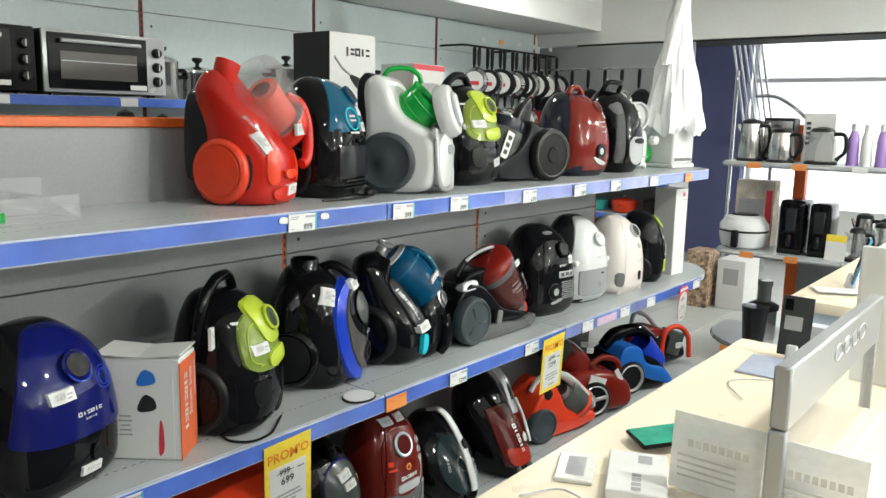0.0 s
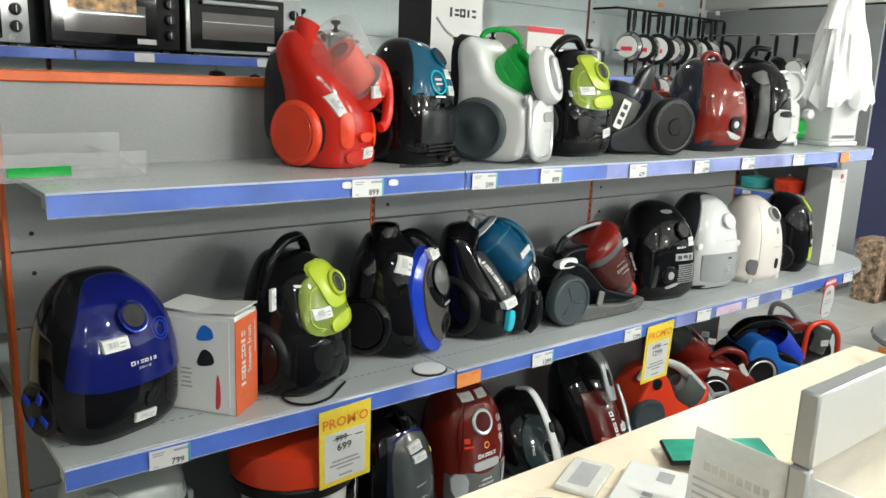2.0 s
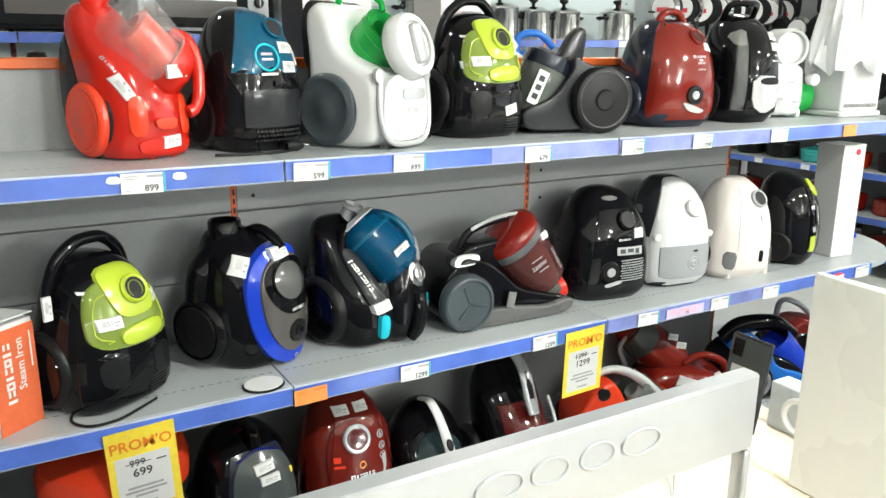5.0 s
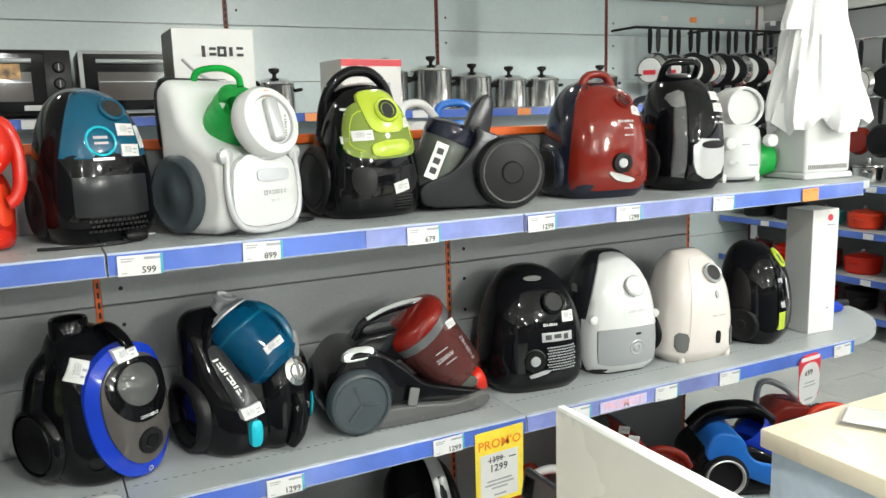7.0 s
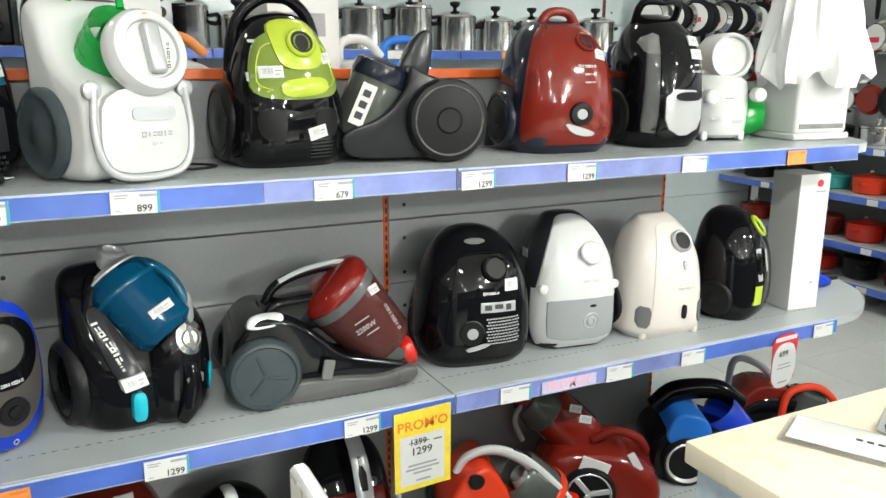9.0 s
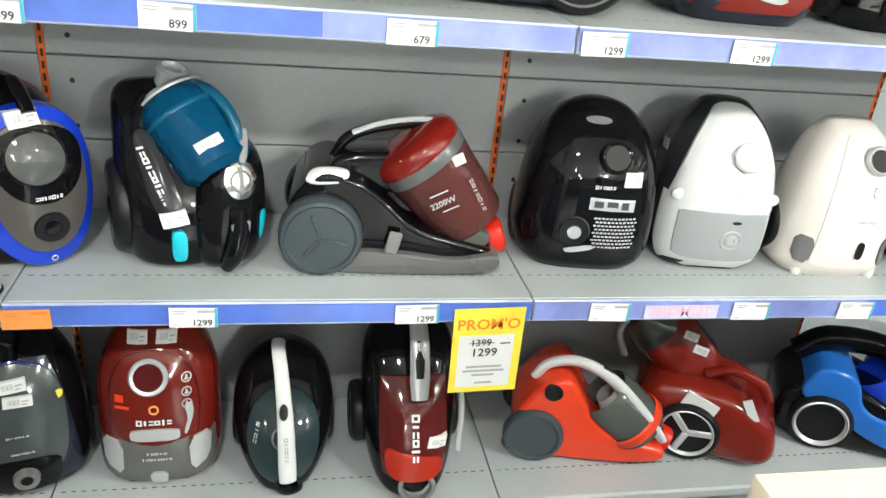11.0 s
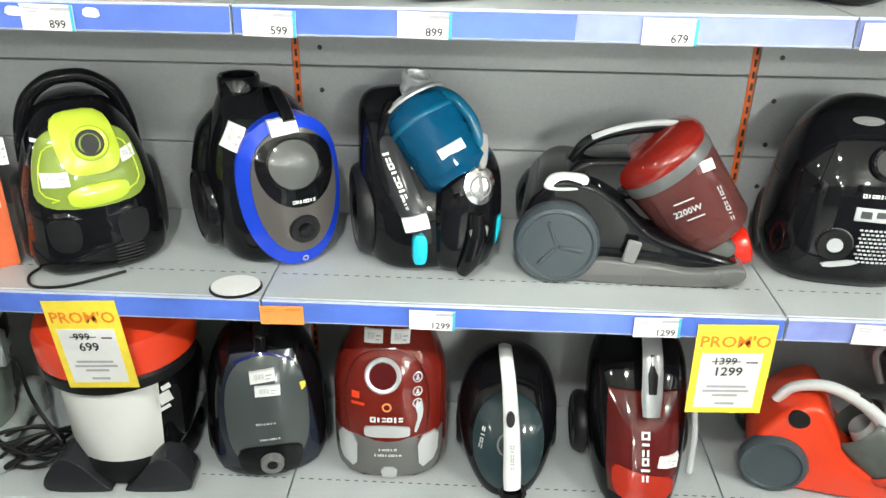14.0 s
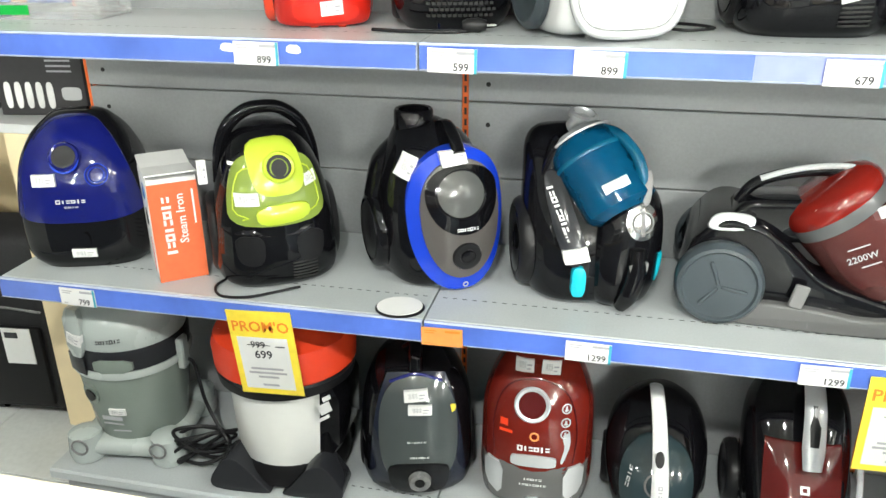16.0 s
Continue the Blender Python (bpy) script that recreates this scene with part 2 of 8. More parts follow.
def oval(cx, cz, rx, rz, e=2.0, n=36, turn=0.0):
    out = []
    for i in range(n):
        a = 2 * math.pi * i / n
        c, s = math.cos(a), math.sin(a)
        x, z = rx * math.copysign(abs(c) ** (2 / e), c), rz * math.copysign(abs(s) ** (2 / e), s)
        r = radians(turn)
        out.append((cx + x * math.cos(r) - z * math.sin(r), cz + x * math.sin(r) + z * math.cos(r)))
    return out


def soft(points, n=2):
    """Rounds the corners of an outline."""
    p = [np.array(q, float) for q in points]
    for _ in range(n):
        p = [v for a, b in zip(p, p[1:] + p[:1]) for v in (a * 0.78 + b * 0.22, a * 0.22 + b * 0.78)]
    return [tuple(q) for q in p]


def prism(outline, y0, y1, bevel=0.004, seg=2):
    """An outline in x and z, made thick from y0 to y1, with rounded rims."""
    bm = bmesh.new()
    f = bm.faces.new([bm.verts.new((x, y0, z)) for x, z in outline])
    r = bmesh.ops.extrude_face_region(bm, geom=[f])
    bmesh.ops.translate(bm, vec=(0, y1 - y0, 0), verts=[v for v in r["geom"] if isinstance(v, bmesh.types.BMVert)])
    if bevel:
        rim = [e for e in bm.edges if abs(e.verts[0].co.y - e.verts[1].co.y) < 1e-6]
        bmesh.ops.bevel(bm, geom=rim, offset=bevel, segments=seg, profile=0.5, affect="EDGES", clamp_overlap=True)
    return bm


class Shell:
    """A moulded body: rows of (z, centre x, half width, front y, back y, squareness), upwards."""

    def __init__(self, rows, sub=6):
        self.rows = smoothed(rows, sub)

    def at(self, z):
        r = self.rows
        return [float(np.interp(z, r[:, 0], r[:, k])) for k in range(1, 6)]

    def front(self, x, z):
        cx, hw, yf, yb, e = self.at(z)
        mid = yf + (yb - yf) * 0.5
        u = min(0.985, abs((x - cx) / max(hw, 1e-3)))
        return mid - (mid - yf) * (1 - u ** e) ** (1 / e)

    def mesh(self, seg=44):
        loops = []
        for z, cx, hw, yf, yb, e in self.rows:
            hw, mid, hd = max(hw, 0.004), (yf + yb) / 2, max((yb - yf) / 2, 0.004)
            lp = []
            for i in range(seg):
                a = 2 * math.pi * i / seg
                c, s = math.cos(a), math.sin(a)
                lp.append((cx + hw * math.copysign(abs(c) ** (2 / e), c), mid + hd * math.copysign(abs(s) ** (2 / e), s), z))
            loops.append(lp)
        return rings(loops)

    def patch(self, outline, proud=0.003, deep=0.006, layers=5, dome=0.0, center=None):
        """A skin piece that lies on the front of the body inside an outline of (x, z)."""
        n = len(outline)
        cx = center[0] if center else sum(p[0] for p in outline) / n
        cz = center[1] if center else sum(p[1] for p in outline) / n
        loops = []
        for k in range(layers, 0, -1):
            t = k / layers
            loops.append([(cx + (x - cx) * t, self.front(cx + (x - cx) * t, cz + (z - cz) * t) - proud - dome * (1 - t * t), cz + (z - cz) * t) for x, z in outline])
        back = [(x, self.front(x, z) + deep, z) for x, z in outline]
        lip = [(cx + (x - cx) * 1.0, self.front(x, z) - proud * 0.3, z) for x, z in outline]
        bm = bmesh.new()
        vs = [[bm.verts.new(p) for p in lp] for lp in [back, lip] + loops]
        mid = bm.verts.new((cx, self.front(cx, cz) - proud - dome, cz))
        for a, b in zip(vs, vs[1:]):
            for i in range(n):
                bm.faces.new((a[i], a[(i + 1) % n], b[(i + 1) % n], b[i]))
        for i in range(n):
            bm.faces.new((vs[-1][i], vs[-1][(i + 1) % n], mid))
        return bm

    def band(self, z0, z1, k=0.9, n=12, top=1.0):
        """An outline that follows the body's sides between two heights; top narrows its upper end."""
        zs = np.linspace(z0, z1, n)
        ks = k * np.interp(zs, [z0, z1], [1, top])
        right = [(self.at(z)[0] + q * self.at(z)[1], z) for z, q in zip(zs, ks)]
        left = [(self.at(z)[0] - q * self.at(z)[1], z) for z, q in zip(zs, ks)]
        return soft(right + left[::-1], 1)

    def ring(self, cx, cz, r, width=0.006, proud=0.004, seg=28):
        """A raised round rim on the front."""
        pts = [(cx + r * math.cos(a), self.front(cx + r * math.cos(a), cz + r * math.sin(a)) - proud, cz + r * math.sin(a)) for a in np.linspace(0, 2 * math.pi, seg)]
        return tube(pts, width, 8, 1)


class Flat(Shell):
    """A plain upright plane at y, as a ground for patches."""

    def __init__(self, y=0.0):
        self.y = y

    def front(self, x, z):
        return self.y


def words(text, size, mat_name=None):
    """Letters lying in x and z, facing -y, centred."""
    cu = bpy.data.curves.new("words", "FONT")
    cu.body, cu.size, cu.align_x, cu.align_y = text, size, "CENTER", "CENTER"
    cu.resolution_u = 2
    cu.offset = size * 0.018
    ob = bpy.data.objects.new("words", cu)
    scene.collection.objects.link(ob)
    bpy.context.view_layer.update()
    me = bpy.data.meshes.new_from_object(ob)
    bpy.data.objects.remove(ob)
    bm = bmesh.new()
    bm.from_mesh(me)
    bpy.data.meshes.remove(me)
    return turned(bm, pose(0, 0, 0, 90, 0, 0))


def wrapped(bm, shell, x, z, turn=0.0, proud=0.0045):
    """Lays flat letters or bars on the front of a body."""
    turned(bm, pose(x, 0, z, 0, -turn, 0))
    for v in bm.verts:
        v.co.y += shell.front(v.co.x, v.co.z) - proud
    return bm


def bars(rows):
    """Flat bars for writing too small to read: (x, z, width, height)."""
    bm = bmesh.new()
    for x, z, w, h in rows:
        bm.faces.new([bm.verts.new((x + a * w / 2, 0, z + b * h / 2)) for a, b in ((-1, -1), (1, -1), (1, 1), (-1, 1))])
    return bm


def rect(cx, cz, w, h, turn=0.0):
    r = radians(turn)
    pts = []
    for a, b in ((-1, -1), (0, -1), (1, -1), (1, 0), (1, 1), (0, 1), (-1, 1), (-1, 0)):
        x, z = a * w / 2, b * h / 2
        pts.append((cx + x * math.cos(r) - z * math.sin(r), cz + x * math.sin(r) + z * math.cos(r)))
    return pts


def sticker(owner, shell, x, z, w=0.042, h=0.022, turn=0.0, proud=0.006):
    """A white price sticker with a bar code."""
    s = part("sticker", shell.patch(rect(x, z, w, h, turn), proud, 0.001, 2), PAPER, owner, "white bar-code sticker", False)
    code = bars([(-w * 0.32 + i * w * 0.045, h * 0.08, w * (0.010 + 0.009 * (i * 7 % 3)), h * 0.5) for i in range(9)] + [(w * 0.26, h * 0.1, w * 0.26, h * 0.12), (w * 0.22, -h * 0.2, w * 0.2, h * 0.1)])
    part("bar_code", wrapped(code, shell, x, z, turn, proud + 0.0006), GREYINK, s, smooth=False, kind="stuff")


def brandbar(owner, shell, x, z, w, h, mat, turn=0.0, proud=0.0048, blocks=6):
    """A maker's mark as a row of plain rings and strokes."""
    step, rows = w / blocks, []
    for i in range(blocks):
        cx, g, k, e = -w / 2 + step * (i + 0.5), step * 0.7, h * (0.86, 0.7, 0.78, 0.7)[i % 4], h * 0.22
        ring = [(cx - g / 2, 0, e, k), (cx + g / 2, 0, e, k), (cx, k / 2 - e / 2, g, e), (cx, e / 2 - k / 2, g, e)]
        rows += (ring, [(cx, k * 0.3, g * 1.1, e), (cx, -k * 0.3, g * 1.1, e)], [(cx, 0, e * 1.3, k)])[(i * 2 + blocks) % 3]
    part("maker_mark", wrapped(bars(rows), shell, x, z, turn, proud), mat, owner, smooth=False, kind="stuff")


def wheel(owner, x, y, z, r, w, mat, hub=None, side=-1, spokes=0):
    """A side wheel on the x axis; side -1 faces -x."""
    p = [(r * 0.86, 0), (r, w * 0.2), (r, w * 0.62), (r * 0.93, w * 0.9), (r * 0.84, w), (r * 0.80, w * 0.93), (r * 0.3, w * 0.97), (r * 0.26, w * 1.06), (0.0, w * 1.06)]
    bm = turned(lathe(p, 36, "x"), Matrix.Translation((x, y, z)) @ Matrix.Diagonal((side, 1, 1, 1)))
    wh = part("wheel", bm, mat, owner)
    if hub:
        q = [(r * 0.76, w * 0.9), (r * 0.74, w * 1.0), (r * 0.28, w * 1.04), (r * 0.2, w * 1.1), (0, w * 1.1)]
        part("hub_cap", turned(lathe(q, 30, "x"), Matrix.Translation((x, y, z)) @ Matrix.Diagonal((side, 1, 1, 1))), hub, wh)
    for k in range(spokes):
        a = 90 + 360 / spokes * k
        bm = box(-0.003, 0.003, -r * 0.08, r * 0.08, 0, r * 0.72, 0.002)
        part("spoke", turned(bm, Matrix.Translation((x + side * w * 1.03, y, z)) @ pose(0, 0, 0, a, 0, 0)), hub or mat, wh)
    return wh

# ---- shop shell ----
X0, X1, Y0, Y1 = -4.0, 8.4, -11.5, 2.72
floor = solid("floor", "pale grey glossy square floor tiles", "floor", box(X0 - 0.2, 13, Y0 - 0.2, 6.0, -0.2, -0.004), GROUT, kind="structure", smooth=False)
solid("wall_north", "white painted shop wall behind shelving", "wall", box(X0, X1, Y1, Y1 + 0.15, 0, CEIL), WALLW, kind="structure")
# south and west walls are unseen, added to close the room
solid("wall_south", "unseen plain wall added to close the room, dark for reflections", "wall", box(X0, 13, Y0 - 0.15, Y0, 0, CEIL), WALLG, kind="structure")
solid("wall_west", "unseen plain wall added to close the room, dark for reflections", "wall", box(X0 - 0.15, X0, Y0, Y1, 0, CEIL), WALLG, kind="structure")
solid("ceiling", "white painted shop ceiling", "ceiling", box(X0 - 0.2, X1 + 0.1, Y0 - 0.2, Y1 + 0.15, CEIL, CEIL + 0.15), CEILW, kind="structure")
solid("soffit", "white boxed-in ceiling soffit", "soffit", box(X0, 6.0, 2.05, Y1, 2.27, CEIL, 0.004), CEILW, kind="structure")
solid("beam", "white ceiling beam above the stair opening", "beam", box(6.0, 6.5, Y0, Y1, 2.16, CEIL, 0.004), CEILW, kind="structure")
# black strip that paints the shadow gap below the beam
solid("trim", "black strip painted for the shadow gap under the beam", "trim", box(6.02, 6.48, Y0, 2.3, 2.145, 2.159), SLOT, kind="structure", smooth=False)
solid("wall_navy", "navy blue painted wall beside the stairs", "wall", box(X1 - 0.2, X1 - 0.05, 1.45, Y1, 0, CEIL), NAVY, kind="structure")

# window wall to the east
frame_m = material("window_frame_white", (0.75, 0.76, 0.76), 0.4)
solid("wall_east", "white painted wall under the shop window", "wall", box(X1, X1 + 0.15, Y0, 1.45, 0, 0.55), WALLW, kind="structure")
win = thing("window_1", "tall bright shop window with pale metal frame", "window")
tagged(win, kind="structure")
for z0, z1 in ((0.55, 0.60), (1.92, 1.965), (CEIL - 0.06, CEIL)):
    part("window_frame", box(X1, X1 + 0.08, Y0, 1.45, z0, z1, 0.004), frame_m, win)
for y in (-9.8, -8.2, -6.6, -5.0, -3.4, -1.8, -0.2, 1.41):
    part("window_frame", box(X1 + 0.001, X1 + 0.079, y, y + 0.045, 0.60, CEIL - 0.06, 0.004), frame_m, win)
for y in (-8.2, -6.6, -5.0, -3.4, -1.8, -0.2):
    pane = part("pane", box(X1 + 0.035, X1 + 0.041, y + 0.045, y + 1.6, 0.6, CEIL - 0.06), clear("window_glass", (0.9, 0.92, 0.92), 0.02, 0.93), win, smooth=False)
    pane.visible_shadow = False
glow = bpy.data.materials.new("overcast_glow")
glow.use_nodes = True
g = glow.node_tree.nodes["Principled BSDF"]
g.inputs["Base Color"].default_value = (0.8, 0.8, 0.8, 1)
g.inputs["Emission Color"].default_value, g.inputs["Emission Strength"].default_value = (0.96, 0.98, 1.0, 1), 2.2
solid("backdrop", "white overcast daylight outside the window", "backdrop", box(12.0, 12.05, -16, 6, -1, 6), glow, kind="structure", smooth=False)

# ceiling fixtures
# the pendant form of the far lamps is added, out of view
for lx, ly in FAR:
    f = thing("added_pendant", "unseen white bowl pendant fixture added above a far ceiling lamp", "ceiling light", lx, ly, CEIL, group="pendant lamps")
    part("cord", tube([(0, 0, 0), (0, 0, -0.08), (0, 0, -0.15)], 0.004, 8, 2), BLACKM, f)
    part("shade", lathe([(0.03, -0.15), (0.12, -0.16), (0.15, -0.19), (0.146, -0.19), (0.118, -0.165), (0.03, -0.155)], 28), WHITEP, f)
for lx, ly in NEAR:
    f = thing("downlight", "round white recessed ceiling downlight, lit", "ceiling light", lx, ly, CEIL, group="ceiling downlights")
    part("rim", lathe([(0.088, 0.0), (0.115, 0.0), (0.115, -0.006), (0.108, -0.01), (0.09, -0.008), (0.088, 0.0)], 32), WHITEP, f)
    part("lens", lathe([(0.086, -0.001), (0.086, -0.004), (0.001, -0.0045)], 28), material("lamp_lens", (1, 0.97, 0.92), 0.4, emit=6.0), f)
f = thing("security_camera", "small black dome security camera on the ceiling", "camera", 4.6, 0.55, CEIL)
part("base", lathe([(0.05, 0), (0.05, -0.02), (0.04, -0.03)], 24), WHITEP, f)
part("dome", lathe([(0.035, -0.03), (0.035, -0.05), (0.02, -0.068), (0.001, -0.072)], 24), BLACK, f)

# stair railing in front of the window
st = thing("stair_railing", "polished chrome stair railing with parallel slanting rails", "railing")
for k in range(6):
    part("rail", tube([(7.6, 1.52 - k * 0.055, 2.75), (7.6, 1.22 - k * 0.055, 1.35)], 0.012, 10, 1), CHROME, st)
part("post", tube([(7.6, 0.95, 0.0), (7.6, 0.95, 1.5)], 0.02, 12, 1), CHROME, st)
part("post", tube([(7.6, 1.35, 0.0), (7.6, 1.35, 2.0)], 0.02, 12, 1), CHROME, st)
part("handrail", tube([(7.6, 1.15, 1.75), (7.6, 0.95, 1.74), (7.6, 0.75, 1.62), (7.6, 0.45, 1.35)], 0.02, 12), CHROME, st)
part("handrail", tube([(7.62, 1.15, 1.5), (7.62, 0.9, 1.45), (7.62, 0.5, 1.1)], 0.018, 12), CHROME, st)

# ---- gondola with the vacuum cleaners ----
SHELF_Z = {"bottom": 0.155, "mid": 0.70, "top": 1.25}
DEPTH = 0.43
END_X, END_R = 3.36, 0.43
PANEL_TOP = 1.455

gondola = thing("gondola", "grey steel double-sided shop gondola with orange uprights", "shelving unit")
for bay in range(3):
    lo, hi = bay + 0.008, bay + 0.992
    for z0, z1 in ((0.10, 0.452), (0.455, 0.672), (0.675, 0.868), (0.871, 1.052), (1.055, 1.235), (1.238, PANEL_TOP - 0.012)):
        part("back_panel", box(lo, hi, DEPTH - 0.008, DEPTH + 0.004, z0, z1, 0.0018), PANEL, gondola)
    for z in (1.0, 1.095, 0.9, 0.80):
        part("panel_hole", turned(lathe([(0.0055, 0), (0.0055, 0.001), (0, 0.001)], 12, "y"), Matrix.Translation((bay + 0.055, DEPTH - 0.0085, z))), SLOT, gondola)
for i in range(4):
    x = i if i else 0.012
    up = part("upright", box(x - (0.014 if i in (0, 3) else 0.0075), x + 0.0075, DEPTH - 0.006, DEPTH + 0.05, 0.0, PANEL_TOP - 0.012, 0.002), ORANGE, gondola)
    part("slotted_strip", bars([(x + 0.001, 0.12 + k * 0.026, 0.006, 0.016) for k in range(51)]), SLOT, up, smooth=False, kind="stuff").location.y = DEPTH - 0.0072
part("top_cap", box(-0.01, 3.02, DEPTH - 0.02, DEPTH + 0.075, PANEL_TOP - 0.014, PANEL_TOP + 0.012, 0.003), ORANGE, gondola)
part("rear_panel", box(0.0, 3.0, DEPTH + 0.052, DEPTH + 0.06, 0.1, PANEL_TOP - 0.014), PANEL, gondola)
part("plinth", box(0.02, 3.3, 0.03, DEPTH - 0.01, 0.0, 0.118, 0.003), PANEL, gondola)
part("rear_base", box(0.02, 3.3, DEPTH + 0.061, 0.84, 0.0, 0.14, 0.003), PANEL, gondola)


def shelf_board(name, x0, x1, z, drop=0.0):
    """One steel shelf with a folded front lip and a row of punched slots."""
    sh = thing(name, "grey enamelled steel gondola shelf with punched slots", "shelf", group="gondola shelves")
    t = 0.03
    prof = [(0.006, -t), (0.0, -t + 0.003), (-0.001, -0.006), (0.004, 0.0), (DEPTH - 0.012, 0.0), (DEPTH - 0.012, -0.012), (0.03, -0.012), (0.03, -t)]
    bm = rings([[(x, y, z + h) for y, h in prof] for x in (x0, x1)])
    part("board", bm, SHELF, sh)
    n = int((x1 - x0) / 0.022)
    m = bars([(x0 + 0.02 + i * (x1 - x0 - 0.04) / n, 0.034 if i % 1 == 0 else 0, 0.010, 0.0028) for i in range(n + 1)])
    part("slotted_strip", turned(m, pose(0, 0, z + 0.0008, -90, 0, 0)), SLOT, sh, smooth=False, kind="stuff").location.y = 0.068
    return sh


def ticket_strip(sh, x0, x1, z, tags=()):
    """A blue ticket rail under a clear cover, along the front lip."""
    prof = [(0.0, -0.048), (-0.007, -0.048), (-0.009, -0.045), (-0.006, -0.042), (-0.004, -0.006), (-0.007, -0.003), (-0.005, 0.001), (0.0, 0.001)]
    rail = part("ticket_rail", rings([[(x, y - 0.002, z + h) for y, h in prof] for x in (x0, x1)]), CLEARSTRIP, sh, "clear plastic ticket rail")
    cuts = (1.56, 2.72) if z > 1 else (2.01, 2.78)
    marks = [x0 + 0.001] + [c for c in cuts if x0 + 0.05 < c < x1 - 0.05] + [x1 - 0.001]
    for a, b in zip(marks, marks[1:]):
        faded = cuts[0] < (a + b) / 2 < cuts[1]
        part("rail_insert", box(a, b - 0.001, -0.0105, -0.006, z - 0.0445, z - 0.004), STRIP_PALE if faded else STRIP, rail, "faded lilac paper insert" if faded else "blue paper insert", False)


for bay in range(3):
    for key, z in SHELF_Z.items():
        hi = bay + 1 if bay < 2 else END_X
        s = shelf_board("gondola_shelf", bay + 0.002, hi - 0.002, z)
        if key != "bottom":
            ticket_strip(s, bay + 0.002, hi - 0.002, z)
        if bay == 2:
            loop = [(END_X - 0.3, DEPTH - 0.43), (END_X, 0.0)] + [(END_X + END_R * math.sin(a), DEPTH - END_R * math.cos(a)) for a in np.linspace(0.05, math.pi, 30)] + [(END_X - 0.3, DEPTH * 2)]
            r = 1.0 if key != "top" else 0.55
            bm = rings([[(x if x < END_X else END_X + (x - END_X) * r, y, zz) for x, y in loop[1:-1]] for zz in (z - 0.028, z - 0.004, z - 0.001)])
            part("round_end", bm, SHELF, s)
            back = box(3.02, END_X, DEPTH - 0.011, 0.86, z - 0.03, z - 0.001)
            part("rear_board", back, SHELF, s)
        else:
            part("rear_board", box(bay + 0.002, hi - 0.002, DEPTH + 0.062, 0.86, z - 0.03, z), SHELF, s)

# ---- vacuum cleaners ----
TOP, MID, LOW = SHELF_Z["top"] + 0.0005, SHELF_Z["mid"] + 0.0005, SHELF_Z["bottom"] + 0.0005


def bag_shell(w, d, h, lean=0.0, tip=1.0, base=0.86, shoulder=0.0):
    """An upright bag cleaner's egg-shaped body."""
    k = shoulder
    return Shell([(0, 0, base * 0.46 * w, -0.38 * d, 0.38 * d, 3.2), (0.025, 0, base * 0.54 * w, -0.46 * d, 0.45 * d, 3.0), (0.18 * h, 0, 0.5 * w, -0.5 * d, 0.5 * d, 2.7),
                  (0.42 * h, 0, 0.495 * w, -0.5 * d + lean * 0.3, 0.5 * d, 2.6), (0.66 * h, 0, (0.455 + k) * w, -0.44 * d + lean * 0.6, 0.47 * d, 2.5),
                  (0.84 * h, 0, (0.365 + k) * w, -0.31 * d + lean * 0.9, 0.42 * d, 2.4), (0.945 * h, 0, (0.25 + k) * w, -0.15 * d + lean, 0.34 * d, 2.3),
                  (0.99 * h, 0, 0.125 * w * tip, 0.02 * d + lean, 0.24 * d, 2.2), (h, 0, 0.02 * w, 0.1 * d + lean, 0.18 * d, 2.0)])


def port(owner, s, x, z, r, rim, hole=BLACKM, lift=0.0):
    """A hose socket: a raised rim round a dark hollow."""
    hole = SLOT if hole is BLACKM else hole
    y = s.front(x, z) - lift
    p = part("hose_port", turned(lathe([(r * 0.98, -0.012), (r * 1.18, 0.0), (r * 1.2, 0.005), (r * 1.08, 0.009), (r * 0.9, 0.007), (r * 0.82, -0.002), (r * 0.78, -0.004)], 32, "y"), Matrix.Translation((x, y - 0.004, z)) @ facing(s, x, z)), rim, owner)
    part("port_hollow", turned(lathe([(r * 0.90, 0.0068), (r * 0.84, 0.0072), (r * 0.6, 0.0060), (0.001, 0.0055)], 28, "y"), Matrix.Translation((x, y - 0.005, z)) @ facing(s, x, z)), hole, p)


def knob(owner, s, x, z, r, mat, face=None):
    y = s.front(x, z)
    p = part("knob", turned(lathe([(r * 1.05, -0.01), (r, 0.004), (r * 0.94, 0.010), (r * 0.55, 0.011), (r * 0.5, 0.0085), (0.001, 0.0085)], 28, "y"), Matrix.Translation((x, y - 0.003, z)) @ facing(s, x, z)), mat, owner)
    if face:
        part("knob_face", turned(lathe([(r * 0.46, 0.008), (r * 0.44, 0.0105), (0.001, 0.011)], 20, "y"), Matrix.Translation((x, y - 0.003, z)) @ facing(s, x, z)), face, p)


def grille(owner, s, x, z, w, h, cols, rows, mat, name="vent_grille", cut=True, slope=0.0):
    """Rows of small punched vents."""
    rr = []
    for r in range(rows):
        for c in range(cols):
            xx = -w / 2 + w * (c + 0.5 + (0.25 if r % 2 else -0.25)) / cols
            rr.append((xx, -h / 2 + h * (r + 0.5) / rows + slope * xx, w / cols * 0.72, h / rows * 0.5))
    part(name, wrapped(bars(rr), s, x, z, 0, 0.0052), mat, owner, smooth=False, kind="stuff")


def feet(owner, w, y):
    for sx in (-1, 1):
        part("foot", turned(lathe([(0.012, 0), (0.014, 0.003), (0.012, 0.02), (0.008, 0.022)], 14), Matrix.Translation((sx * w, y, 0))), BLACKM, owner)


def cord(owner, pts, r=0.003):
    return part("power_cord", tube(pts, r, 8, 5), BLACKM, owner)


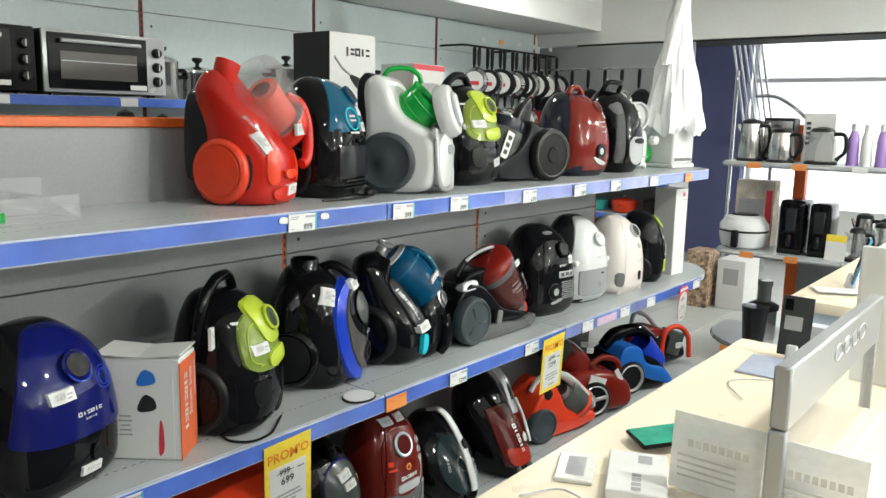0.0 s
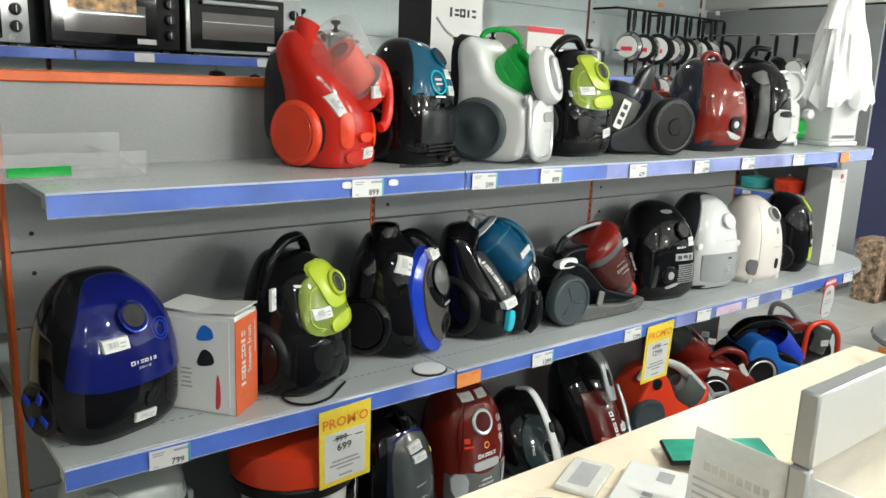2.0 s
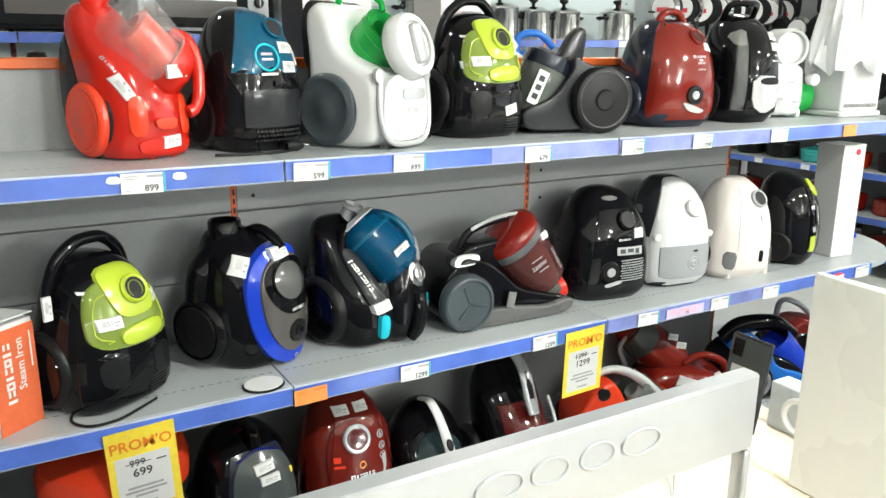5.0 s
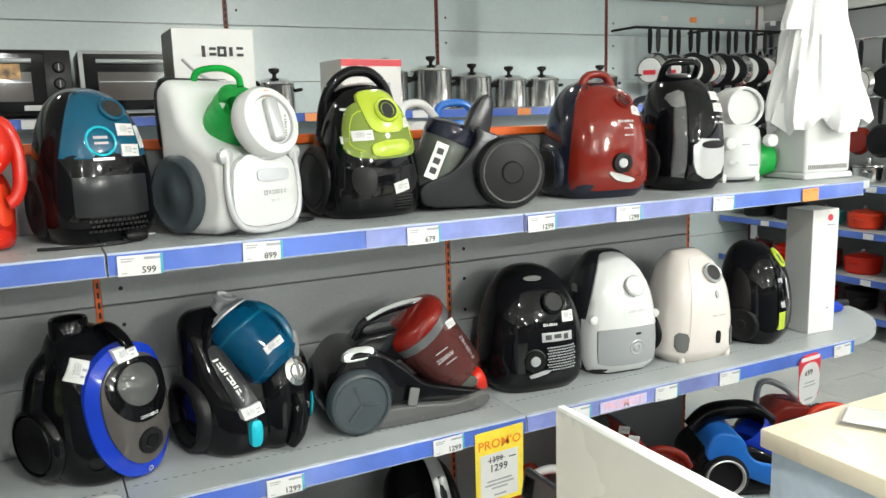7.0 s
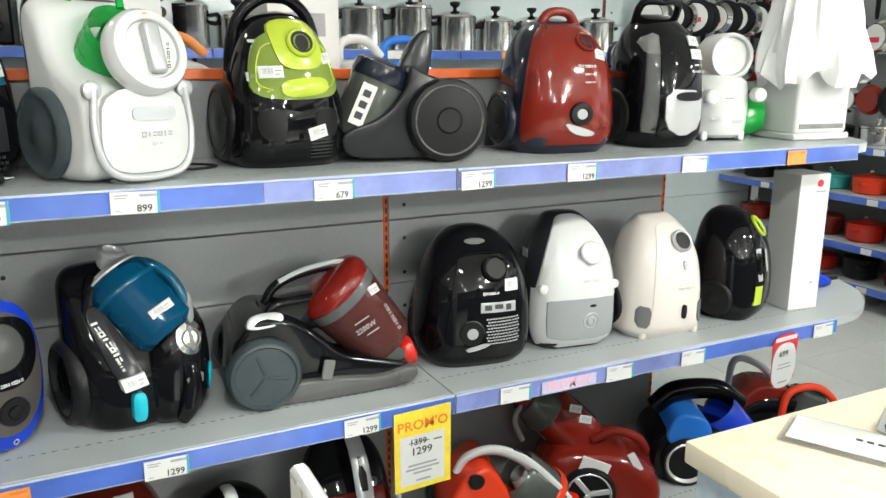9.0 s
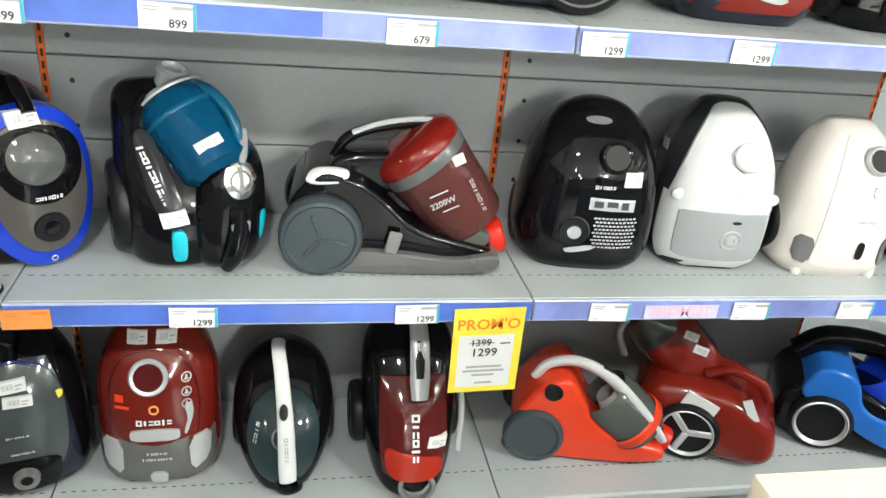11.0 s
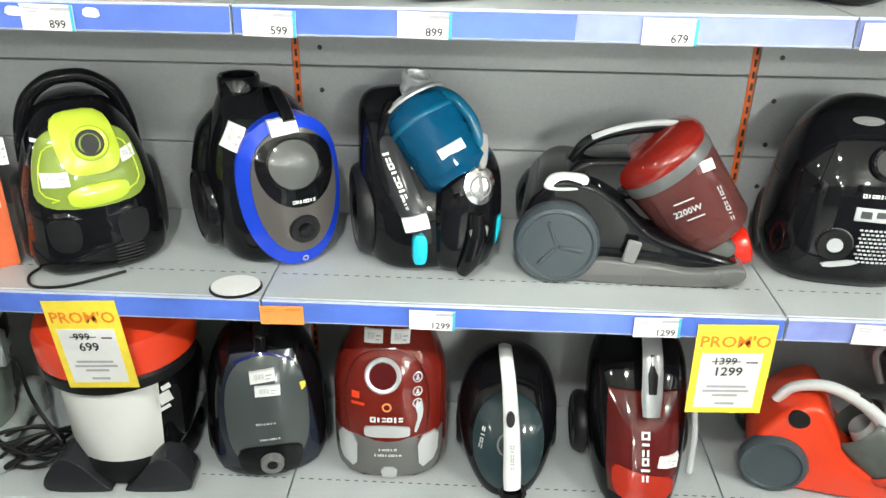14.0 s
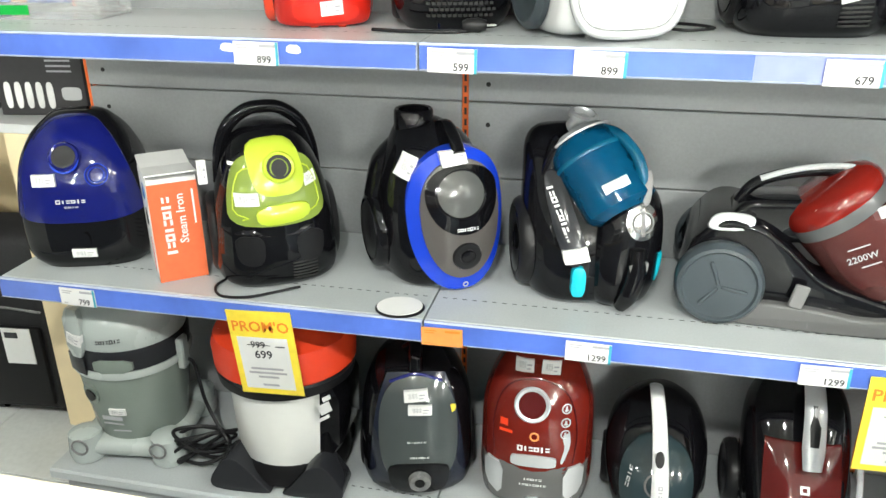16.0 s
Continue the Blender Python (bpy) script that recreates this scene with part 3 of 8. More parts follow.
# blue and black bag cleaner
v = thing("vacuum_cleaner", "royal blue and black bagged vacuum cleaner standing on the middle shelf", "vacuum cleaner", 0.138, 0.178, MID, 20)
v.scale = (1.05, 1.05, 1.04)
s = bag_shell(0.285, 0.235, 0.335, shoulder=0.004, tip=1.35)
part("body", s.mesh(), BLACK, v)
part("dust_cover", s.patch(soft(s.band(0.118, 0.33, 0.95, n=7, top=0.84), 2), 0.006, 0.006, 12), BLUE, v, "glossy royal blue cover")
port(v, s, -0.004, 0.258, 0.027, BLUE, BLACKM, 0.009)
# lighter blue ring paints the light caught by the port rim
part("port_ring", s.ring(-0.004, 0.258, 0.0285, 0.0022, 0.0205), BLUEBRIGHT, v, "port rim highlight painted in lighter blue")
part("ring_mark", s.ring(0.056, 0.220, 0.022, 0.0012, 0.0125), BLUEBRIGHT, v)
part("ring_mark", s.ring(0.056, 0.220, 0.015, 0.0012, 0.0125), BLUEBRIGHT, v)
brandbar(v, s, 0.0, 0.168, 0.062, 0.010, PAPER, 0, 0.014)
brandbar(v, s, 0.0, 0.156, 0.03, 0.005, PAPER, 0, 0.014, 4)
sticker(v, s, -0.052, 0.212, 0.05, 0.024, 3, 0.0145)
sticker(v, s, 0.005, 0.045, 0.05, 0.020, -2)
part("cover_latch", s.patch(oval(0.015, 0.075, 0.008, 0.018), 0.005, 0.002, 3), BLACK, v)
for sd in (-1, 1):
    w = wheel(v, sd * 0.118, 0.02, 0.07, 0.062, 0.026, BLACKM, None, sd)
    for k in range(4):
        part("wheel_inlay", turned(box(-0.002, 0.002, -0.008, 0.008, 0.02, 0.045, 0.002), Matrix.Translation((sd * 0.147, 0.02, 0.07)) @ pose(0, 0, 0, 30 + 90 * k, 0, 0)), BLUEBRIGHT, w, "bright blue wheel inlay")

# iron carton
v = thing("iron_carton", "red and white cardboard steam iron carton on the middle shelf", "carton", 0.366, 0.150, MID, 38)
part("box_body", box(-0.052, 0.052, -0.095, 0.095, 0, 0.238, 0.002), PAPER, v)
p = part("front_panel", box(-0.0525, 0.0525, -0.0965, -0.0945, 0.0, 0.228), material("carton_red", (0.66, 0.13, 0.045), 0.45), v, "orange-red front panel with white lettering", False)
sf = Flat(-0.0965)
part("lettering", wrapped(words("Steam Iron", 0.026), sf, 0.012, 0.145, 90, 0.0012), PAPER, p, smooth=False)
brandbar(p, sf, -0.018, 0.13, 0.14, 0.026, PAPER, 90, 0.0012, 8)
part("lettering", wrapped(bars([(0, 0, 0.08, 0.004)]), sf, 0.04, 0.17, 90, 0.0012), PAPER, p, smooth=False)
p = part("side_panel", box(-0.0535, -0.0522, -0.08, 0.093, 0.004, 0.226), PAPER, v, smooth=False)
for yy, zz, a, b, mt in ((-0.018, 0.195, 0.026, 0.022, AZURE), (-0.018, 0.135, 0.026, 0.024, CHARCOAL), (-0.05, 0.055, 0.008, 0.05, REDCARD)):
    part("printed_picture", turned(prism(soft([(-a, -b), (a, -b * 0.7), (a * 0.8, b * 0.5), (-a * 0.2, b)]), -0.0008, 0.0, 0), Matrix.Translation((-0.0536, yy, zz)) @ pose(0, 0, 0, 0, 0, -90)), mt, p, smooth=False)
part("printed_picture", turned(bars([(0, k * 0.011, 0.03 - 0.004 * (k % 3), 0.004) for k in range(5)] + [(-0.055, 0.02, 0.014, 0.15)]), pose(-0.0542, 0.03, 0.06, 0, 0, -90)), GREYINK, p, smooth=False)
part("top_flap", turned(box(-0.054, 0.054, -0.098, 0.0, 0.0, 0.003), Matrix.Translation((0, 0.0, 0.2385)) @ pose(0, 0, 0, -5, 0, 0)), PAPER, v)
part("top_flap", turned(box(-0.054, 0.054, 0.0, 0.094, 0.0, 0.003), Matrix.Translation((0, 0.001, 0.2385)) @ pose(0, 0, 0, 4, 0, 0)), PAPER, v)


def lime_cleaner(x, y, z, rz, label, window=True):
    """Black upright cleaner with a lime see-through front and a loop handle."""
    v = thing("vacuum_cleaner", label, "vacuum cleaner", x, y, z, rz)
    v.scale = (1.06, 1.06, 1.06)
    s = Shell([(0, 0, 0.108, -0.09, 0.095, 3.0), (0.02, 0, 0.124, -0.112, 0.115, 2.8), (0.07, 0, 0.130, -0.121, 0.122, 2.6), (0.14, 0, 0.124, -0.119, 0.122, 2.6), (0.20, 0, 0.112, -0.109, 0.118, 2.5),
               (0.26, 0, 0.094, -0.088, 0.108, 2.4), (0.298, 0, 0.072, -0.060, 0.095, 2.3), (0.318, 0, 0.048, -0.030, 0.080, 2.2), (0.326, 0, 0.015, 0.0, 0.060, 2)])
    part("body", s.mesh(), BLACK, v)
    part("lower_cover", s.patch(s.band(0.02, 0.138, 0.9), 0.003, 0.003, 6), BLACK, v)
    win = part("window", s.patch(soft([(-0.098, 0.150), (0.0, 0.142), (0.098, 0.152), (0.092, 0.215), (0.074, 0.268), (0.03, 0.285), (-0.045, 0.285), (-0.078, 0.262), (-0.094, 0.21)], 2), 0.007, 0.006, 8), LIMEDEEP, v, "lime see-through dust window")
    part("window_rim", tube([(x, s.front(x, z) - 0.0085, z) for x, z in soft([(-0.088, 0.160), (0.088, 0.162), (0.08, 0.225), (0.062, 0.262), (-0.062, 0.262), (-0.082, 0.22)], 2) + [(-0.07, 0.1605)]], 0.0016, 6, 1), LIME, win)
    part("port_plate", s.patch(soft([(-0.052, 0.306), (0.045, 0.310), (0.062, 0.235), (0.046, 0.206), (-0.03, 0.204), (-0.048, 0.24)], 2), 0.013, 0.007, 6, 0.003), LIME, v, "lime yellow port plate")
    port(v, s, 0.010, 0.258, 0.027, LIME, BLACKM, 0.011)
    part("port_ribs", s.ring(0.010, 0.258, 0.017, 0.0028, 0.0215), LIMEDEEP, v)
    part("latch", s.patch(soft([(-0.045, 0.184), (0.062, 0.192), (0.064, 0.156), (-0.04, 0.146)], 2), 0.014, 0.007, 5, 0.005), LIME, v, "lime yellow latch")
    part("handle", tube([(-0.1, 0.03, 0.20), (-0.094, 0.025, 0.265), (-0.074, 0.018, 0.318), (-0.036, 0.012, 0.350), (0.0, 0.01, 0.356), (0.036, 0.012, 0.350), (0.074, 0.018, 0.318), (0.094, 0.025, 0.265), (0.1, 0.03, 0.20)], 0.0135, 12, 6), BLACK, v)
    for q in (-1, 1):
        part("recess", s.patch(soft([(q * 0.03, 0.125), (q * 0.092, 0.125), (q * 0.085, 0.062), (q * 0.035, 0.06)], 2), 0.0045, 0.002, 3), BLACKM, v)
    for k in range(6):
        part("vent_slot", s.patch(soft([(0.02, 0.020 + k * 0.0075), (0.072, 0.021 + k * 0.0075), (0.072, 0.0245 + k * 0.0075), (0.02, 0.0235 + k * 0.0075)], 1), 0.004, 0.001, 2), SLOT, v)
    sticker(v, s, -0.058, 0.200, 0.046, 0.024, 2, 0.013)
    sticker(v, s, 0.070, 0.228, 0.026, 0.022, 10, 0.010)
    part("print", wrapped(bars([(0, 0, 0.05, 0.008), (-0.085, 0.03, 0.02, 0.008), (-0.085, 0.045, 0.018, 0.01), (-0.085, 0.06, 0.022, 0.006)]), s, 0.012, 0.202, 0, 0.006), PAPER, v, smooth=False)
    for sd in (-1, 1):
        wheel(v, sd * 0.104, 0.03, 0.092, 0.086, 0.03, BLACKM, BLACK, sd)
    return v, s


v, s = lime_cleaner(0.606, 0.176, MID, 31, "black vacuum cleaner with lime green window and loop handle")
cord(v, [(-0.10, -0.02, 0.004), (-0.135, -0.06, 0.004), (-0.13, -0.11, 0.004), (-0.08, -0.135, 0.004), (-0.02, -0.13, 0.004), (0.03, -0.122, 0.004)])
sticker(v, Flat(-0.02), -0.134, 0.24, 0.018, 0.05)
v, s = lime_cleaner(1.675, 0.268, TOP, 6, "black vacuum cleaner with lime green window standing on the top shelf", False)
sticker(v, s, 0.035, 0.075, 0.042, 0.026, 14)
sticker(v, s, -0.085, 0.19, 0.026, 0.018)

# blue-rimmed black cyclone cleaner
v = thing("vacuum_cleaner", "black cyclone vacuum cleaner with bright blue oval rim standing upright", "vacuum cleaner", 0.960, 0.240, MID, 32)
v.scale = (1.09, 1.03, 1.02)
s = Shell([(0, 0.01, 0.085, -0.085, 0.10, 2.8), (0.02, 0.01, 0.105, -0.105, 0.12, 2.6), (0.08, 0.005, 0.116, -0.115, 0.13, 2.4), (0.16, 0, 0.112, -0.11, 0.125, 2.3), (0.24, 0, 0.1, -0.095, 0.12, 2.3), (0.30, 0, 0.08, -0.07, 0.1, 2.2), (0.335, -0.01, 0.05, -0.03, 0.08, 2.2), (0.35, -0.01, 0.02, 0.0, 0.05, 2)])
part("body", s.mesh(), BLACK, v)
oc = (0.022, 0.158)


def egg(cx, cz, rx, rz, taper, e=2.2, n=48):
    """An oval outline that narrows downwards."""
    return [(cx + (x - cx) * (1 + taper * (z - cz) / rz), z) for x, z in oval(cx, cz, rx, rz, e, n)]


fr = Shell([(-0.02, 0.02, 0.11, -0.128, 0.12, 2.2), (0.1, 0.02, 0.12, -0.14, 0.12, 2.2), (0.22, 0.02, 0.115, -0.128, 0.1, 2.2), (0.35, 0.02, 0.1, -0.08, 0.1, 2.2)])
part("blue_rim", fr.patch(egg(oc[0], oc[1], 0.100, 0.150, 0.06, 2.3), 0.0, 0.045, 6, 0.006), BLUEBRIGHT, v, "glossy bright blue oval rim")
part("face_panel", fr.patch(egg(oc[0], oc[1] + 0.006, 0.080, 0.124, 0.10), 0.0085, 0.004, 6), plastic("bronze_grey_plastic", (0.075, 0.068, 0.064), 0.16), v, "bronze grey oval face")
part("upper_bezel", fr.patch(egg(oc[0] + 0.002, 0.208, 0.073, 0.070, 0.12), 0.0105, 0.003, 5), BLACK, v)
part("dust_window", fr.patch(oval(oc[0] - 0.004, 0.222, 0.049, 0.046, 2.0, 32), 0.013, 0.003, 4, 0.008), plastic("smoked_window_plastic", (0.085, 0.088, 0.085), 0.05), v, "round grey dust window")
part("window_rim", fr.ring(oc[0] - 0.004, 0.222, 0.049, 0.0030, 0.0125), BLACK, v)
brandbar(v, fr, oc[0] + 0.005, 0.150, 0.046, 0.009, PAPER, 0, 0.0135, 7)
part("rim_emblem", fr.ring(oc[0] + 0.004, 0.022, 0.005, 0.0012, 0.007, 16), SILVERP, v)
knob(v, fr, oc[0] + 0.004, 0.09, 0.03, BLACKM, BLACK)
part("hose_socket", turned(lathe([(0.040, 0), (0.039, 0.052), (0.036, 0.056), (0.030, 0.054), (0.029, 0.02)], 28), Matrix.Translation((-0.028, 0.02, 0.312))), BLACK, v)
part("hose_elbow", tube([(-0.028, 0.02, 0.34), (-0.035, 0.035, 0.29), (-0.07, 0.045, 0.24), (-0.09, 0.05, 0.17)], [0.034, 0.04, 0.045, 0.04], 14), BLACK, v)
part("carry_handle", tube([(0.012, 0.005, 0.325), (0.018, -0.045, 0.342), (0.02, -0.085, 0.325), (0.022, -0.11, 0.298)], 0.013, 12, 6), BLACK, v)
sticker(v, s, -0.068, 0.268, 0.024, 0.05, -25)
sticker(v, fr, 0.01, 0.292, 0.05, 0.028, 6, 0.013)
for sd in (-1, 1):
    wheel(v, sd * 0.098 + 0.003, 0.04, 0.1, 0.085, 0.03, BLACK, BLACKM, sd)

# teal cyclone cleaner
v = thing("vacuum_cleaner", "black cyclone vacuum cleaner with deep teal dust bin standing upright", "vacuum cleaner", 1.298, 0.240, MID, 16)
v.scale = (1.07, 1.04, 1.02)
s = Shell([(0, 0, 0.095, -0.085, 0.10, 2.6), (0.02, 0, 0.115, -0.115, 0.12, 2.5), (0.09, 0, 0.126, -0.125, 0.125, 2.4), (0.17, -0.006, 0.120, -0.10, 0.12, 2.4), (0.25, -0.018, 0.104, -0.05, 0.115, 2.3), (0.31, -0.035, 0.082, -0.005, 0.1, 2.2), (0.338, -0.045, 0.052, 0.02, 0.08, 2.2), (0.346, -0.05, 0.015, 0.03, 0.05, 2)])
part("body", s.mesh(), BLACK, v)
binm = Matrix.Translation((0.012, -0.038, 0.268)) @ pose(0, 0, 0, -36, -30, 0) @ Matrix.Scale(1.06, 4)
db = part("dust_bin", turned(lathe([(0.05, -0.10), (0.066, -0.085), (0.072, 0.02), (0.068, 0.05), (0.054, 0.07), (0.03, 0.08), (0.001, 0.083)], 36), binm), clear("teal_bin_plastic", (0.002, 0.085, 0.19), 0.04, 0.42), v, "see-through deep teal dust bin")
part("bin_core", turned(lathe([(0.03, -0.09), (0.044, -0.07), (0.046, 0.04), (0.03, 0.055), (0.001, 0.058)], 28), binm), TEAL, db)
part("bin_band", turned(lathe([(0.0725, 0.018), (0.074, 0.022), (0.0725, 0.027)], 36), binm), TEAL, db)
part("bin_cap", turned(lathe([(0.060, 0.064), (0.062, 0.068), (0.05, 0.078), (0.048, 0.074)], 36), binm), SILVERP, db, "silver cap ring")
part("bin_handle", tube([(0.01, -0.02, 0.35), (0.04, -0.055, 0.345), (0.066, -0.09, 0.315), (0.078, -0.108, 0.275), (0.078, -0.112, 0.235)], 0.011, 12, 6), TEAL, db)
part("top_neck", tube([(-0.02, 0.03, 0.31), (-0.022, 0.03, 0.335), (-0.016, 0.025, 0.356)], [0.03, 0.022, 0.019], 18), SILVERP, v)
part("top_ring", turned(lathe([(0.022, 0), (0.029, 0.003), (0.029, 0.012), (0.022, 0.015), (0.019, 0.011), (0.019, 0.002)], 28), Matrix.Translation((-0.012, 0.022, 0.358)) @ pose(0, 0, 0, 16, 12, 0)), SILVERP, v, "silver hose ring")
part("back_shell", prism(soft([(-0.108, 0.02), (-0.112, 0.18), (-0.085, 0.31), (-0.06, 0.335), (-0.035, 0.29), (-0.03, 0.1)], 2), -0.03, 0.10, 0.02, 3), BLACK, v)
part("side_blade", s.patch(soft([(-0.098, 0.262), (-0.066, 0.275), (-0.028, 0.16), (-0.016, 0.115), (-0.05, 0.09), (-0.078, 0.15)], 2), 0.012, 0.01, 5, 0.004), CHARCOAL, v)
brandbar(v, s, -0.072, 0.205, 0.085, 0.014, PAPER, -70, 0.0175, 8)
brandbar(v, s, -0.06, 0.16, 0.03, 0.006, PAPER, -70, 0.0175, 4)
sticker(v, s, -0.042, 0.122, 0.046, 0.026, 12, 0.0215)
sticker(v, Flat(-0.131), 0.022, 0.268, 0.05, 0.020, 28, 0.004)
lump = Shell([(0.0, 0.05, 0.045, -0.115, 0, 2.4), (0.03, 0.052, 0.062, -0.145, 0, 2.4), (0.10, 0.058, 0.072, -0.152, 0, 2.4), (0.175, 0.066, 0.066, -0.142, 0, 2.3), (0.22, 0.07, 0.055, -0.125, 0, 2.3), (0.248, 0.07, 0.038, -0.10, 0, 2.2), (0.258, 0.07, 0.012, -0.085, -0.02, 2)])
fb = part("front_block", lump.mesh(), BLACK, v, "glossy black front housing")
part("silver_disc", lump.patch(oval(0.076, 0.192, 0.030, 0.035, 2, 28), 0.003, 0.004, 4, 0.003), STEEL, fb, "round silver control disc")
part("disc_ring", lump.ring(0.076, 0.192, 0.019, 0.002, 0.0075), GREYP, fb)
part("disc_grip", lump.patch(rect(0.076, 0.192, 0.008, 0.05), 0.007, 0.004, 2), GREYP, fb)
part("tall_latch", turned(prism(soft([(-0.009, -0.03), (0.009, -0.03), (0.011, 0.035), (-0.005, 0.042)], 2), -0.008, 0.008, 0.003), Matrix.Translation((0.083, -0.118, 0.25)) @ pose(0, 0, 0, -22, 6, 0)), GREYP, fb)
part("hook", tube([(0.068, -0.150, 0.14), (0.066, -0.158, 0.09), (0.055, -0.157, 0.045), (0.045, -0.145, 0.015)], [0.016, 0.02, 0.019, 0.013], 12), BLACK, fb)
part("chrome_bar", lump.patch(soft([(0.05, 0.118), (0.088, 0.122), (0.084, 0.094), (0.054, 0.09)], 1), 0.017, 0.005, 3), GREYP, fb)
part("cyan_reflector", s.patch(oval(-0.035, 0.064, 0.013, 0.033, 3.5, 20), 0.014, 0.012, 3, 0.004), CYAN, v, "cyan side insert")
part("cyan_reflector", lump.patch(oval(0.118, 0.092, 0.009, 0.032, 3.5, 20), 0.006, 0.006, 3, 0.003), CYAN, v, "cyan side insert")
for sd in (-1, 1):
    wheel(v, sd * 0.104, 0.02, 0.098, 0.094, 0.034, BLACKM, BLACK, sd)


def side_cleaner(name_label, x, y, z, rz, **k):
    return thing("vacuum_cleaner", name_label, "vacuum cleaner", x, y, z, rz)


# red and black cyclone cleaner lying on its wheels
v = side_cleaner("black and wine red cyclone vacuum cleaner lying on its wheels", 1.735, 0.225, MID, -3)
hull = soft([(-0.235, 0.03), (-0.225, 0.15), (-0.17, 0.215), (-0.09, 0.205), (-0.03, 0.16), (0.03, 0.10), (0.12, 0.075), (0.215, 0.05), (0.22, 0.015), (0.1, 0.004), (-0.15, 0.004)], 2)
part("body", prism(hull, -0.105, 0.12, 0.03, 4), BLACK, v)
part("grey_skirt", prism(soft([(-0.20, 0.0), (-0.1, 0.055), (0.02, 0.05), (0.12, 0.035), (0.215, 0.055), (0.222, 0.022), (0.17, 0.0)], 2), -0.124, 0.13, 0.012, 3), plastic("skirt_grey_plastic", (0.10, 0.10, 0.10), 0.25, spec=0.3), v, "grey lower skirt")
cyl = Matrix.Translation((0.098, -0.03, 0.170)) @ pose(0, 0, 0, 0, 140, 0) @ Matrix.Diagonal((1.16, 1.1, 1.08, 1))
part("dust_bin", turned(lathe([(0.02, 0.098), (0.064, 0.096), (0.069, 0.088), (0.082, -0.06), (0.080, -0.062)], 40), cyl), clear("smoky_red_clear_plastic", (0.17, 0.06, 0.055), 0.05, 0.55), v, "see-through red dust bin")
part("bin_core", turned(lathe([(0.02, 0.092), (0.052, 0.086), (0.062, 0.03), (0.060, -0.04), (0.066, -0.06), (0.001, -0.062)], 30), cyl), plastic("filter_red_plastic", (0.20, 0.024, 0.018), 0.25), v)
part("bin_collar", turned(lathe([(0.083, -0.062), (0.0835, -0.066), (0.084, -0.084), (0.083, -0.088)], 40), cyl), plastic("collar_grey_plastic", (0.09, 0.095, 0.095), 0.2), v)
lid = lathe([(0.084, -0.086), (0.086, -0.092), (0.084, -0.104), (0.077, -0.116), (0.060, -0.126), (0.03, -0.131), (0.001, -0.132)], 40)
part("bin_lid", turned(lid, cyl), plastic("lid_red_plastic", (0.17, 0.010, 0.006), 0.08), v, "glossy dark red bin lid")
part("lid_spine", prism(soft([(-0.045, 0.235), (0.0, 0.262), (0.07, 0.296), (0.115, 0.292), (0.115, 0.262), (0.05, 0.23), (-0.02, 0.205)], 2), -0.075, 0.02, 0.018, 3), plastic("spine_red_plastic", (0.15, 0.010, 0.006), 0.09), v, "glossy dark red lid arm")
part("handle_web", prism(soft([(-0.165, 0.16), (-0.135, 0.238), (-0.07, 0.246), (0.0, 0.25), (0.05, 0.245), (0.04, 0.16)], 2), -0.07, 0.04, 0.012, 3), BLACK, v)
part("handle", tube([(-0.135, -0.025, 0.225), (-0.112, -0.025, 0.262), (-0.07, -0.025, 0.284), (-0.01, -0.025, 0.298), (0.06, -0.025, 0.303), (0.105, -0.025, 0.285)], 0.0115, 12, 6), BLACK, v)
part("handle_trim", tube([(-0.10, -0.032, 0.277), (-0.06, -0.032, 0.294), (-0.01, -0.032, 0.307), (0.05, -0.032, 0.313), (0.09, -0.032, 0.304)], 0.0062, 8), SILVERP, v)
part("silver_vent", turned(prism(soft([(-0.065, -0.03), (0.045, -0.03), (0.055, 0.022), (-0.04, 0.03)], 2), -0.03, 0.03, 0.008, 2), Matrix.Translation((-0.145, -0.080, 0.200)) @ Matrix.Diagonal((0.82, 0.7, 0.66, 1)) @ pose(0, 0, 0, -25, -4, 0)), SILVERP, v)
part("nozzle", turned(lathe([(0.036, 0.0), (0.04, 0.012), (0.04, 0.03), (0.032, 0.035), (0.026, 0.02)], 26, "x"), Matrix.Translation((0.205, -0.03, 0.055)) @ pose(0, 0, 0, 0, -18, 0)), RED, v, "bright red hose socket")
part("bin_foot", turned(prism(soft([(0, 0), (0.09, -0.01), (0.1, 0.025), (0.02, 0.05)], 2), -0.06, 0.06, 0.01), Matrix.Translation((0.105, -0.03, 0.06))), SMOKE, v)
part("buckle", turned(box(-0.014, 0.014, -0.004, 0.004, -0.025, 0.025, 0.003), Matrix.Translation((-0.01, -0.124, 0.075)) @ pose(0, 0, 0, 0, 12, 0)), GREYP, v)
sx = Flat(-0.122)
part("print", wrapped(bars([(0.0, 0.022, 0.04, 0.003), (0.01, -0.018, 0.035, 0.003)]), sx, 0.085, 0.168, 28, 0.004), SILVERP, v, smooth=False)
part("print", wrapped(words("2200W", 0.018), sx, 0.085, 0.168, 28, 0.004), SILVERP, v, smooth=False)
brandbar(v, Flat(-0.104), 0.158, 0.182, 0.08, 0.010, SILVERP, -60, 0.003, 7)
brandbar(v, Flat(-0.105), 0.01, 0.255, 0.04, 0.006, PAPER, 33, 0.004, 6)
sticker(v, Flat(-0.1), 0.108, 0.252, 0.034, 0.022, 28, 0.004)
